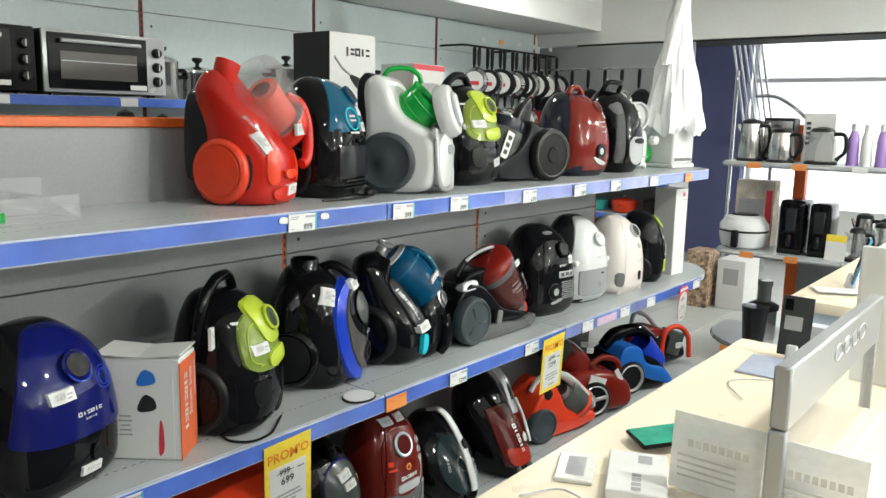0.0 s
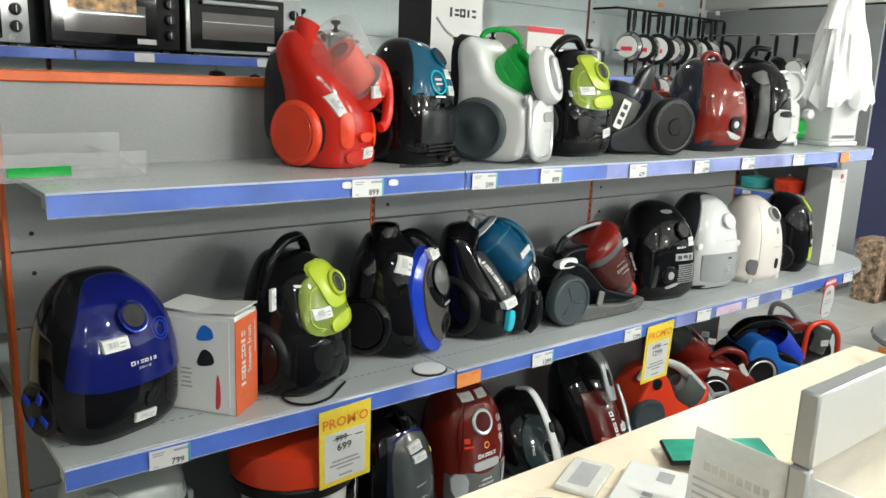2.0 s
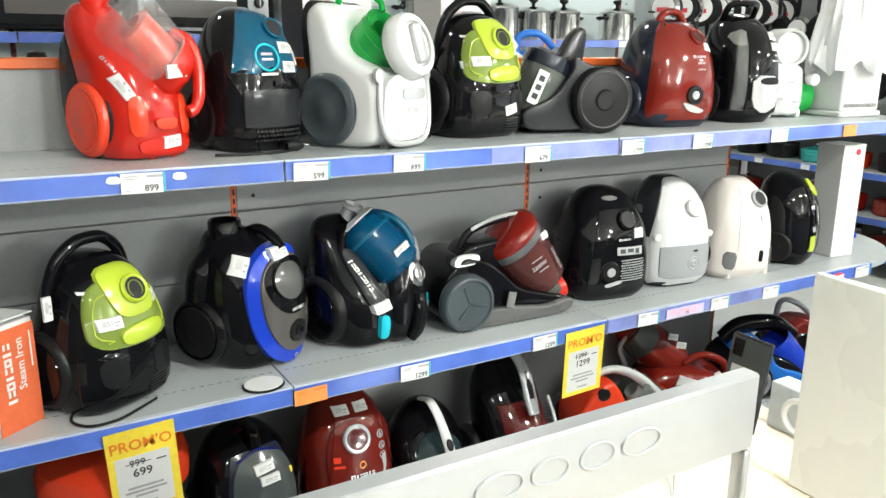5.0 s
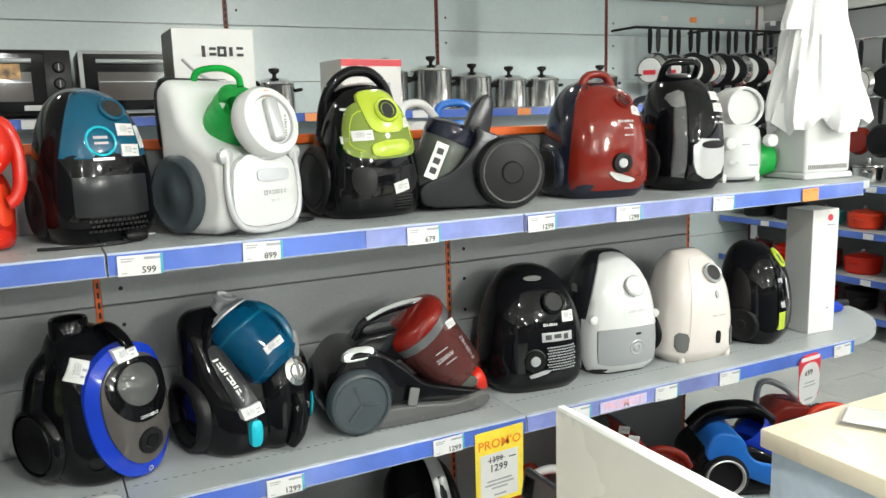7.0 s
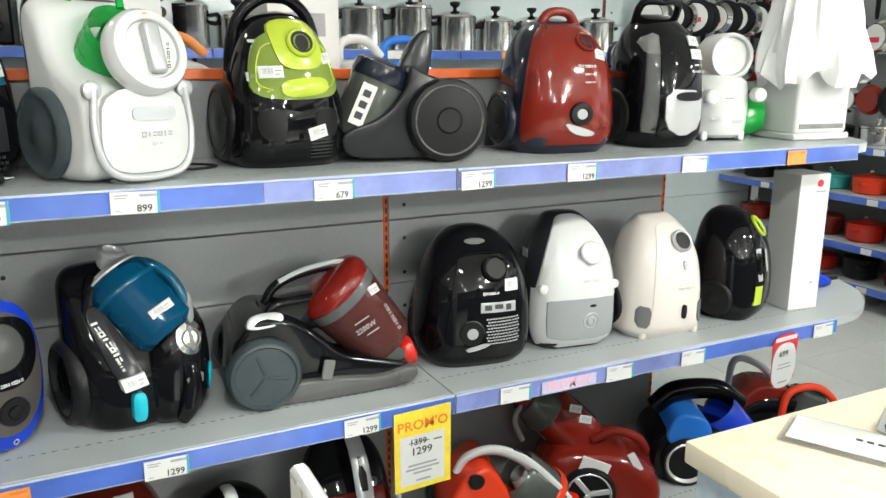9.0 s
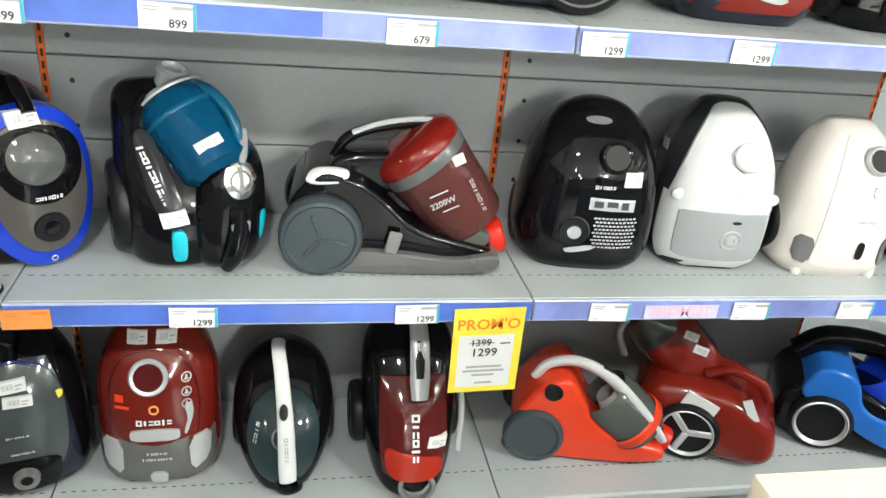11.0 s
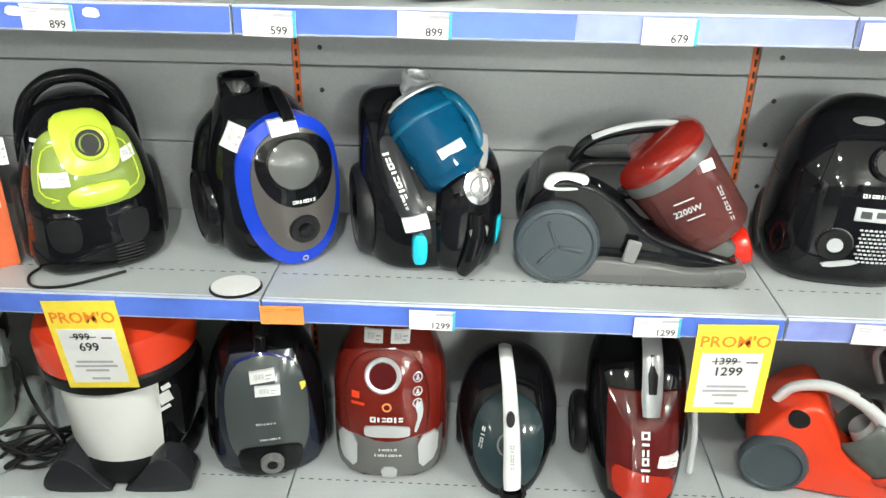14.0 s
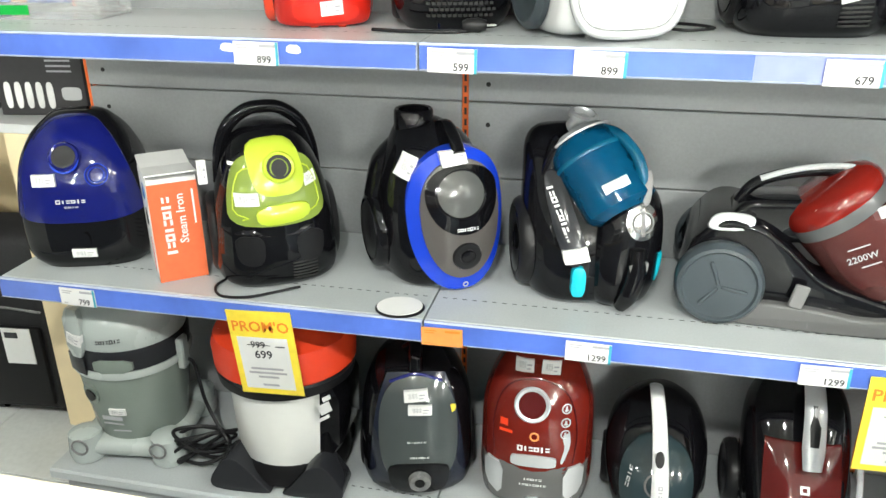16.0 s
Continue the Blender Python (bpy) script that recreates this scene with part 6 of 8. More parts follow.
for yy, f in ((-0.10, 0), (0.105, 180)):
    part("wheel", turned(lathe([(0.075, -0.025), (0.08, -0.015), (0.08, 0.008), (0.074, 0.016), (0.066, 0.017), (0.063, 0.012), (0.001, 0.014)], 36, "y"), Matrix.Translation((-0.14, yy, 0.081)) @ pose(0, 0, 0, 0, 0, f)), SLATE, v, "slate grey wheel")

v.scale = (0.95, 0.95, 0.92)

# brick red cleaner with spoked wheels
v = side_cleaner("brick red cyclone vacuum cleaner with spoked black wheels", 2.59, 0.22, LOW, -30)
hull = soft([(-0.16, 0.03), (-0.17, 0.12), (-0.12, 0.2), (-0.02, 0.21), (0.09, 0.2), (0.19, 0.14), (0.21, 0.05), (0.17, 0.01), (-0.1, 0.006)], 2)
part("body", prism(hull, -0.12, 0.12, 0.045, 5), BRICK, v)
part("upper_shell", turned(lathe([(0.001, -0.20), (0.05, -0.185), (0.08, -0.13), (0.09, -0.04), (0.085, 0.05), (0.06, 0.12), (0.03, 0.14), (0.001, 0.145)], 34), Matrix.Translation((-0.075, 0.02, 0.235)) @ pose(0, 0, 0, 0, 128, 0) @ Matrix.Diagonal((0.9, 1.0, 1.0, 1))), BRICK, v, "glossy brick red upper shell")
part("clear_front", turned(lathe([(0.07, 0), (0.075, 0.03), (0.06, 0.08), (0.03, 0.09)], 28), Matrix.Translation((-0.13, 0.0, 0.275)) @ pose(0, 0, 0, 0, -52, 0)), SMOKE, v)
part("bar", tube([(-0.21, -0.03, 0.2), (-0.235, -0.03, 0.27), (-0.2, -0.03, 0.335)], 0.009, 10), SILVERP, v)
part("carry_handle", tube([(0.0, -0.05, 0.22), (0.06, -0.06, 0.255), (0.13, -0.06, 0.235), (0.16, -0.05, 0.19)], 0.014, 12), BRICK, v)
fb = Flat(-0.118)
sticker(v, Flat(-0.09), -0.06, 0.335, 0.035, 0.024, -8, 0.0)
sticker(v, Flat(-0.095), -0.03, 0.305, 0.035, 0.024, -8, 0.0)
part("label", fb.patch(rect(0.0, 0.165, 0.085, 0.045, -18), 0.006, 0.001, 2), PAPER, v, "white paper label", False)
part("label", Flat(-0.105).patch(rect(0.12, 0.18, 0.022, 0.06, 30), 0.006, 0.001, 2), PAPER, v, "white paper label", False)
for yy, f in ((-0.122, 0), (0.122, 180)):
    mm = Matrix.Translation((-0.015, yy, 0.083)) @ pose(0, 0, 0, 0, 0, f)
    w = part("wheel", turned(lathe([(0.07, -0.03), (0.082, -0.02), (0.082, 0.008), (0.076, 0.016), (0.066, 0.015), (0.064, 0.005), (0.001, 0.006)], 36, "y"), mm), BLACKM, v, "black wheel with silver spokes")
    part("wheel_rim", turned(lathe([(0.062, 0.006), (0.066, 0.012), (0.07, 0.014), (0.066, 0.017), (0.061, 0.012)], 32, "y"), mm), SILVERP, w)
    for a in (80, 200, 320):
        part("spoke", turned(box(-0.009, 0.009, -0.014, -0.006, 0.0, 0.063, 0.003), mm @ pose(0, 0, 0, 0, a, 0)), SILVERP, w)

# azure and black cleaner
v = side_cleaner("bright blue and black cyclone vacuum cleaner on its wheels", 3.02, 0.21, LOW, -28)
hull = soft([(-0.17, 0.03), (-0.18, 0.14), (-0.1, 0.21), (0.02, 0.19), (0.12, 0.15), (0.2, 0.06), (0.19, 0.015), (-0.1, 0.006)], 2)
part("body", prism(hull, -0.11, 0.12, 0.04, 4), BLACK, v)
part("blue_cover", prism(soft([(-0.14, 0.15), (-0.1, 0.25), (0.0, 0.235), (0.03, 0.14), (0.14, 0.12), (0.21, 0.04), (0.19, 0.02), (0.05, 0.06), (-0.05, 0.12)], 2), -0.118, 0.09, 0.02, 4), AZURE, v, "glossy bright blue cover")
part("blue_bin", turned(lathe([(0.065, -0.06), (0.07, -0.05), (0.072, 0.08), (0.06, 0.1), (0.001, 0.105)], 30), Matrix.Translation((0.09, -0.02, 0.175)) @ pose(0, 0, 0, 0, 140, 0)), BLUEBRIGHT, v)
part("top_cover", tube([(-0.15, 0.0, 0.22), (-0.08, 0.0, 0.275), (0.05, 0.0, 0.285), (0.14, 0.0, 0.235)], [0.03, 0.036, 0.034, 0.026], 14), BLACK, v)
mm = Matrix.Translation((-0.06, -0.115, 0.083))
w = part("wheel", turned(lathe([(0.07, -0.03), (0.082, -0.02), (0.082, 0.008), (0.076, 0.016), (0.066, 0.015), (0.064, 0.005), (0.001, 0.006)], 36, "y"), mm), BLACKM, v)
part("wheel_rim", turned(lathe([(0.06, 0.006), (0.066, 0.014), (0.07, 0.016), (0.066, 0.019), (0.06, 0.012)], 32, "y"), mm), SILVERP, w)

# black and red cleaner at the rounded end
v = side_cleaner("black and orange-red cyclone vacuum cleaner with clear handle", 3.42, 0.28, LOW, -20)
hull = soft([(-0.2, 0.02), (-0.2, 0.12), (-0.08, 0.2), (0.1, 0.19), (0.2, 0.1), (0.2, 0.02)], 2)
part("body", prism(hull, -0.1, 0.1, 0.04, 4), BLACK, v)
part("red_frame", tube([(0.0, -0.1, 0.05), (0.02, -0.1, 0.2), (0.12, -0.1, 0.225), (0.2, -0.1, 0.16), (0.22, -0.1, 0.04)], 0.014, 10), REDORANGE, v, "orange-red frame")
part("top_red", prism(soft([(-0.18, 0.12), (-0.1, 0.24), (0.05, 0.22), (0.02, 0.16)], 2), -0.09, 0.06, 0.02, 3), BRICK, v)
part("handle", tube([(-0.17, -0.03, 0.19), (-0.15, -0.03, 0.31), (-0.06, -0.03, 0.29), (0.04, -0.03, 0.2)], 0.012, 10), SILVERP, v)
part("clear_bin", turned(lathe([(0.06, -0.05), (0.066, -0.04), (0.066, 0.07), (0.055, 0.08)], 28), Matrix.Translation((0.1, -0.06, 0.12)) @ pose(0, 0, 0, 0, 20, 0)), SMOKE, v)
sticker(v, Flat(-0.13), 0.1, 0.13, 0.045, 0.03, 0, 0.0)

# ---- tickets, signs ----
def price_ticket(x, z, number="", card=PAPER, w=0.088, h=0.042, seed=0):
    """A shelf price ticket in the rail."""
    r = random.Random(seed)
    tk = thing("price_ticket", "white printed shelf price ticket in the blue rail" if card is PAPER else "blank orange shelf ticket in the blue rail", "price tag", x, -0.0155, z - 0.026 + r.uniform(-0.002, 0.001), 0, 0, r.uniform(-1.5, 1.5), group="shelf price tickets")
    part("card", box(-w / 2, w / 2, -0.001, 0.001, -h / 2, h / 2), card, tk, smooth=False)
    part("small_print", turned(bars([(-w * 0.28, h * 0.34, w * 0.3, h * 0.06), (-w * 0.3, h * 0.22, w * 0.24, h * 0.06), (w * 0.26, h * 0.33, w * 0.36, h * 0.13), (-w * 0.36, -h * 0.36, w * 0.12, h * 0.05)]), pose(0, -0.0016, 0)), GREYINK if card is PAPER else ORANGEINK, tk, smooth=False)
    if card is PAPER:
        part("teal_edge", turned(bars([(w * 0.47, 0, w * 0.06, h)]), pose(0, -0.0018, 0)), TEALINK, tk, smooth=False)
    if number:
        part("price", turned(words(number, 0.019), pose(w * 0.18, -0.0018, -h * 0.26)), INK, tk, "printed price " + number, False)
    return tk


for i, (x, n) in enumerate(((0.696, "899"), (1.063, "599"), (1.316, "899"), (1.708, "679"), (2.052, "1299"), (2.342, "1299"), (2.705, ""))):
    price_ticket(x, SHELF_Z["top"], n, seed=i)
price_ticket(3.087, SHELF_Z["top"], "", ORANGECARD, 0.075, 0.04, 9)
for i, (x, n) in enumerate(((0.208, "799"), (1.332, "1299"), (1.759, "1299"), (2.167, ""), (2.494, ""), (2.754, ""), (3.29, ""))):
    price_ticket(x, SHELF_Z["mid"], n, seed=20 + i)
price_ticket(1.041, SHELF_Z["mid"], "", ORANGECARD, 0.085, 0.04, 31)
for x, z in ((0.77, SHELF_Z["top"]), (0.64, SHELF_Z["top"])):
    solid("label_scrap", "torn scrap of white label stuck on the rail", "label", prism(soft([(-0.016, -0.006), (0.014, -0.008), (0.012, 0.008), (-0.012, 0.009)], 1), -0.0005, 0.0005, 0), PAPER, pose(x, -0.0142, z - 0.017), smooth=False)
pm = thing("promo_strip", "red and white promotional lettering strip on the rail", "label", 2.33, -0.0152, SHELF_Z["mid"] - 0.026)
part("strip", box(-0.085, 0.085, -0.0008, 0.0008, -0.016, 0.016), material("pink_white_film", (0.60, 0.56, 0.76), 0.25), pm, smooth=False)
part("lettering", turned(words("PROMOT", 0.034), pose(0, -0.0014, 0)), material("faded_pink_print", (0.80, 0.42, 0.50), 0.4), pm, smooth=False)

def promo_sign(x, old, now, tilt):
    """A yellow hanging promotion card."""
    sg = thing("promo_sign", "yellow paper promotion sign with printed prices hanging from the rail", "sign", x, -0.017, SHELF_Z["mid"] - 0.012, 0, 4, tilt, group="yellow promotion signs")
    sg.scale = (1.09, 1.0, 1.1)
    part("card", box(-0.068, 0.068, -0.0008, 0.0008, -0.195, 0.0), YELLOW, sg, smooth=False)
    part("white_field", box(-0.055, 0.052, -0.0016, -0.0009, -0.182, -0.06), PAPER, sg, smooth=False)
    part("headline", turned(words("PROM'O", 0.033), pose(0, -0.0018, -0.036)), ORANGEINK, sg, "orange printed headline", False)
    part("old_price", turned(words(old, 0.021), pose(-0.012, -0.0024, -0.077)), INK, sg, smooth=False)
    part("strike", turned(bars([(-0.01, -0.077, 0.05, 0.0018), (0.035, -0.079, 0.02, 0.003)]), pose(0, -0.0028, 0)), INK, sg, smooth=False)
    part("new_price", turned(words(now, 0.026), pose(-0.004, -0.0024, -0.100)), INK, sg, smooth=False)
    part("small_print", turned(bars([(-0.002, -0.133, 0.07, 0.005), (-0.002, -0.143, 0.082, 0.005), (-0.002, -0.153, 0.045, 0.005), (0.0, -0.172, 0.035, 0.005)]), pose(0, -0.0024, 0)), GREYINK, sg, smooth=False)


promo_sign(0.641, "999", "699", -3)
promo_sign(1.909, "1399", "1299", -2)
sg = thing("sale_tag", "red and white rounded sale tag hanging from the rail", "sign", 3.12, -0.02, SHELF_Z["mid"] - 0.01, 0, 3, -3)
part("card", prism(soft([(-0.055, 0.0), (0.055, 0.0), (0.05, -0.09), (0.05, -0.17), (-0.05, -0.17), (-0.05, -0.09)], 1), -0.001, 0.001, 0), REDCARD, sg, smooth=False)
part("white_field", prism(oval(0, -0.105, 0.05, 0.075, 2.6, 28), -0.002, -0.0012, 0), PAPER, sg, smooth=False)
part("price", turned(words("699", 0.026), pose(-0.006, -0.0026, -0.065)), INK, sg, smooth=False)
part("print", turned(bars([(0, -0.015, 0.09, 0.014)]), pose(0, -0.002, 0)), PAPER, sg, smooth=False)
part("print", turned(bars([(0, -0.1, 0.05, 0.004), (0, -0.112, 0.06, 0.004), (0, -0.16, 0.04, 0.006)]), pose(0, -0.0026, 0)), GREYINK, sg, smooth=False)
dc = thing("round_card", "white oval card with black rim lying on the shelf edge", "card", 0.94, 0.035, MID + 0.001, 10)
part("card", turned(prism(oval(0, 0, 0.052, 0.046, 2, 32), 0, 0.0015, 0), pose(0, 0, 0, 90, 0, 0)), BLACKM, dc, smooth=False)
part("face", turned(prism(oval(0, 0, 0.048, 0.042, 2, 32), 0.001, 0.0022, 0), pose(0, 0, 0.0034, 90, 0, 0)), PAPER, dc, smooth=False)
part("print", turned(joined(prism(soft([(-0.02, 0.004), (0.0, 0.008), (0.004, 0.02), (-0.014, 0.02)], 1), 0.0, 0.0004, 0), prism(soft([(0.0, -0.02), (0.022, -0.014), (0.02, -0.004), (0.004, -0.006)], 1), 0.0, 0.0004, 0)), pose(0, 0, 0.0028, 90, 0, 0)), INK, dc, smooth=False)

# ---- phone counters ----
CT = 0.93


def counter(x0, x1, y0, y1, label, CT=CT):
    c = thing("display_counter", label, "counter")
    part("worktop", box(x0, x1, y0, y1, CT - 0.035, CT, 0.004, 2), BEIGE, c, "pale maple laminate top")
    part("front_panel", box(x0 + 0.015, x1 - 0.015, y1 - 0.035, y1 - 0.015, 0.08, CT - 0.036), COUNTERSIDE, c)
    part("rear_panel", box(x0 + 0.015, x1 - 0.015, y0 + 0.015, y0 + 0.035, 0.08, CT - 0.036), COUNTERSIDE, c)
    for x in (x0 + 0.012, x1 - 0.032):
        part("side_panel", box(x, x + 0.02, y0 + 0.036, y1 - 0.036, 0.0, CT - 0.036), COUNTERSIDE, c, "pale blue side panel")
    part("plinth", box(x0 + 0.05, x1 - 0.05, y0 + 0.06, y1 - 0.06, 0.0, 0.08), CHARCOAL, c)
    return c


c = thing("display_counter", "phone display counter with pale maple top and notched end", "counter")
plan = [(-0.45, -0.83), (1.48, -0.83), (1.48, -1.10), (1.325, -1.16), (1.325, -1.45), (-0.45, -1.45)]
top = bmesh.new()
top.faces.new([top.verts.new((x, y, CT - 0.035)) for x, y in plan])
r = bmesh.ops.extrude_face_region(top, geom=list(top.faces))
bmesh.ops.translate(top, vec=(0, 0, 0.035), verts=[q for q in r["geom"] if isinstance(q, bmesh.types.BMVert)])
part("worktop", top, BEIGE, c, "pale maple laminate top")
part("front_panel", box(-0.43, 1.46, -0.865, -0.845, 0.08, CT - 0.036), COUNTERSIDE, c)
part("rear_panel", box(-0.43, 1.30, -1.435, -1.415, 0.08, CT - 0.036), COUNTERSIDE, c)
part("side_panel", box(1.44, 1.46, -1.09, -0.866, 0.0, CT - 0.036), COUNTERSIDE, c, "pale blue side panel")
part("side_panel", box(1.28, 1.30, -1.414, -1.091, 0.0, CT - 0.036), COUNTERSIDE, c, "pale blue side panel")
part("side_panel", box(-0.43, -0.41, -1.414, -0.866, 0.0, CT - 0.036), COUNTERSIDE, c)
counter(1.965, 4.1, -1.45, -0.80, "phone display counter with pale maple top and chrome lock", 0.953)
C2 = 0.953
lk = solid("counter_lock", "small chrome cabinet lock on the side panel", "lock", turned(lathe([(0.012, 0), (0.012, 0.012), (0.008, 0.016), (0.001, 0.016)], 20, "x"), Matrix.Diagonal((-1, 1, 1, 1))), CHROME, pose(1.982, -1.05, 0.80))

# acrylic security frame
fr = thing("phone_display_stand", "brushed silver display frame with clear pane on the counter", "display stand", 0.51, -1.19, CT)
part("top_bar", box(0.0, 0.60, -0.012, 0.012, 0.146, 0.235, 0.003), ALU, fr)
part("end_post", box(-0.002, 0.014, -0.0125, 0.0125, 0.0, 0.145, 0.003), ALU, fr)
part("end_post", box(0.592, 0.602, -0.010, 0.010, 0.0, 0.142, 0.002), ALU, fr)
part("pane", box(0.025, 0.591, -0.003, 0.003, 0.012, 0.142), CLEARP, fr, smooth=False)
part("base_bar", box(0.025, 0.591, -0.035, 0.035, 0.0, 0.012, 0.003), BEIGE, fr)
for k, w in enumerate((0.05, 0.042, 0.042, 0.05)):
    cx = 0.26 + k * 0.056
    part("emblem_shape", tube([(cx + w / 2 * math.cos(a), -0.0125, 0.2 + 0.013 * math.sin(a)) for a in np.linspace(0, 2 * math.pi, 22)], 0.0016, 8, 1), ALU, fr)
part("note", box(0.03, 0.13, -0.03, -0.026, 0.014, 0.075), material("lilac_card", (0.32, 0.34, 0.55), 0.4), fr, "lilac printed card", False)
part("note_print", turned(bars([(0.08, 0.05, 0.07, 0.018), (0.08, 0.028, 0.05, 0.01)]), pose(0, -0.031, 0)), PAPER, fr, smooth=False)

# clear-backed phone cards
for i, (y0, y1, x) in enumerate(((-1.165, -1.03, 0.545), (-1.30, -1.175, 0.535))):
    a = thing("phone_info_card", "white printed phone information card standing in clear holder", "sign", x, (y0 + y1) / 2, CT, group="phone information cards")
    h = (y1 - y0) / 2
    part("card", turned(box(-0.0015, 0.0015, -h, h, 0.004, 0.122), pose(0, 0, 0, 0, 5, 0)), clear("frosted_card", (0.86, 0.87, 0.87), 0.35, 0.30), a, smooth=False)
    part("headline", turned(bars([(-h * 0.45 + k * h * 0.17, 0.088, h * 0.12, 0.012) for k in range(8)]), pose(-0.0105, 0, 0, 5, 0, -90) ), SILVERP, a, smooth=False)
    part("small_print", turned(bars([(-h * 0.1, 0.065 - k * 0.011, h * 1.3, 0.004) for k in range(4)]), pose(-0.0088, 0, 0, 5, 0, -90)), SILVERP, a, smooth=False)
    part("holder_foot", box(-0.03, 0.03, -h, h, 0.0, 0.004, 0.001), CLEARP, a)

bx = thing("phone_box", "flat white phone box with grey print lying on the counter", "carton", 0.53, -0.985, CT, 24)
part("box_body", box(-0.075, 0.075, -0.045, 0.045, 0.0, 0.016, 0.002), PAPER, bx)
part("print", turned(bars([(0.015 + k * 0.016, 0.0, 0.012, 0.014) for k in range(4)] + [(-0.045, 0.012, 0.03, 0.022)]), pose(0, 0, 0.0168, -90, 0, 180)), GREYINK, bx, smooth=False)
gc = thing("clear_card", "clear plastic card holder lying flat on the counter", "card holder", 0.50, -0.895, CT, 24)
part("plate", box(-0.05, 0.05, -0.03, 0.03, 0.0, 0.008, 0.002), material("pale_glassy_card", (0.66, 0.66, 0.62), 0.15), gc)
part("print", turned(bars([(0, 0.0, 0.07, 0.03)]), pose(0, 0, 0.0088, -90, 0, 0)), GREYINK, gc, smooth=False)


def phone(x, y, z, rz, rx, back, screen, label, group="display phones"):
    p = thing("smartphone", label, "phone", x, y, z, rz, rx, group=group)
    part("body", box(-0.037, 0.037, -0.004, 0.004, 0.0, 0.158, 0.0035, 3), back, p)
    part("screen", box(-0.0345, 0.0345, -0.0048, -0.0041, 0.004, 0.154), screen, p, smooth=False)
    return p


green_screen = material("lit_green_screen", (0.02, 0.30, 0.20), 0.1, emit=0.35, stain=0.3, stain_scale=18)
p = phone(0.645, -0.925, CT + 0.014, -130, -86, BLACK, green_screen, "smartphone with lit green screen lying on a clear stand")
part("stand", box(-0.02, 0.02, 0.004, 0.012, 0.05, 0.12, 0.002), CLEARP, p)
p = phone(1.36, -0.985, CT + 0.012, -90, -10, CHARCOAL, plastic("dark_glass", (0.05, 0.055, 0.055), 0.12), "black smartphone upright on a clear holder with white sticker")
p.scale = (0.95, 1, 0.9)
part("sticker", box(-0.026, 0.016, -0.0056, -0.005, 0.068, 0.105), SILVERP, p, "white bar-code sticker", False)
part("camera_bump", box(-0.03, -0.01, -0.0065, -0.0045, 0.12, 0.15, 0.001), BLACK, p)
part("holder", box(-0.014, 0.014, -0.012, 0.02, -0.03, 0.03, 0.004), WHITEP, p)
pad = thing("holder_pad", "square white acrylic holder pad on the counter", "display stand", 1.265, -0.957, CT, 4)
part("plate", box(-0.08, 0.08, -0.05, 0.05, 0.0, 0.006, 0.002), CLEARSTRIP, pad)
p = phone(2.25, -0.925, C2 + 0.02, 194, -15, plastic("sky_blue_plastic", (0.10, 0.30, 0.52), 0.15), BLACK, "sky blue smartphone upright on white holder, seen from its back")
part("sticker", box(-0.02, 0.02, 0.0045, 0.0052, 0.045, 0.075), PAPER, p, smooth=False)
part("camera_bump", box(0.012, 0.032, 0.004, 0.0065, 0.115, 0.15, 0.001), NAVYP, p)
part("holder", box(-0.014, 0.014, -0.02, 0.016, -0.02, 0.03, 0.004), WHITEP, p)
pad = thing("price_plate", "clear plate with white printed price card on the counter", "sign", 2.165, -0.905, C2, -62)
part("plate", box(-0.08, 0.08, -0.05, 0.05, 0.0, 0.006, 0.002), CLEARP, pad)
part("card", box(-0.07, 0.075, -0.042, 0.042, 0.0062, 0.0075), PAPER, pad, smooth=False)
part("print", turned(bars([(0.02 + k * 0.014, 0.004, 0.009, 0.008) for k in range(4)]), pose(0, 0, 0.0082, -90, 0, 0)), INK, pad, smooth=False)
for n, pts in ((0, [(2.255, -0.94, C2 + 0.03), (2.33, -0.97, C2 + 0.006), (2.42, -1.05, C2 + 0.005), (2.55, -1.03, C2 + 0.005), (2.62, -1.12, C2 + 0.005)]), (1, [(1.0, -0.99, CT + 0.005), (1.1, -0.93, CT + 0.005), (1.17, -1.02, CT + 0.005), (1.13, -1.08, CT + 0.005), (1.22, -1.0, CT + 0.007)]), (2, [(0.3, -0.93, CT + 0.005), (0.38, -0.99, CT + 0.005), (0.42, -0.92, CT + 0.005), (0.36, -0.88, CT + 0.005)])):
    solid("charging_cable", "thin white charging cable lying on the counter", "cable", tube(pts, 0.0016, 8, 6), SILVERP)

# upright white board across the counter end
bd = thing("display_board", "white plastic display board standing across the counter", "display stand", 1.31, 0, CT)
part("panel", box(-0.006, 0.006, -1.43, -1.12, 0.0, 0.30, 0.003), material("white_acrylic", (0.74, 0.75, 0.74), 0.25, grain=0.006, stain=0.004, bump=0.001), bd)
eb = thing("phone_carton", "pale grey phone carton with white ring emblem standing on the counter", "carton", 1.45, -1.04, CT, 0)
part("box_body", box(-0.02, 0.02, -0.05, 0.05, 0.0, 0.075, 0.002), material("pale_grey_card", (0.50, 0.55, 0.58), 0.4), eb)
part("emblem_ring", tube([(-0.0215, -0.005 + 0.026 * math.cos(a), 0.035 + 0.026 * math.sin(a)) for a in np.linspace(0, 2 * math.pi, 24)], 0.005, 8, 1), PAPER, eb)

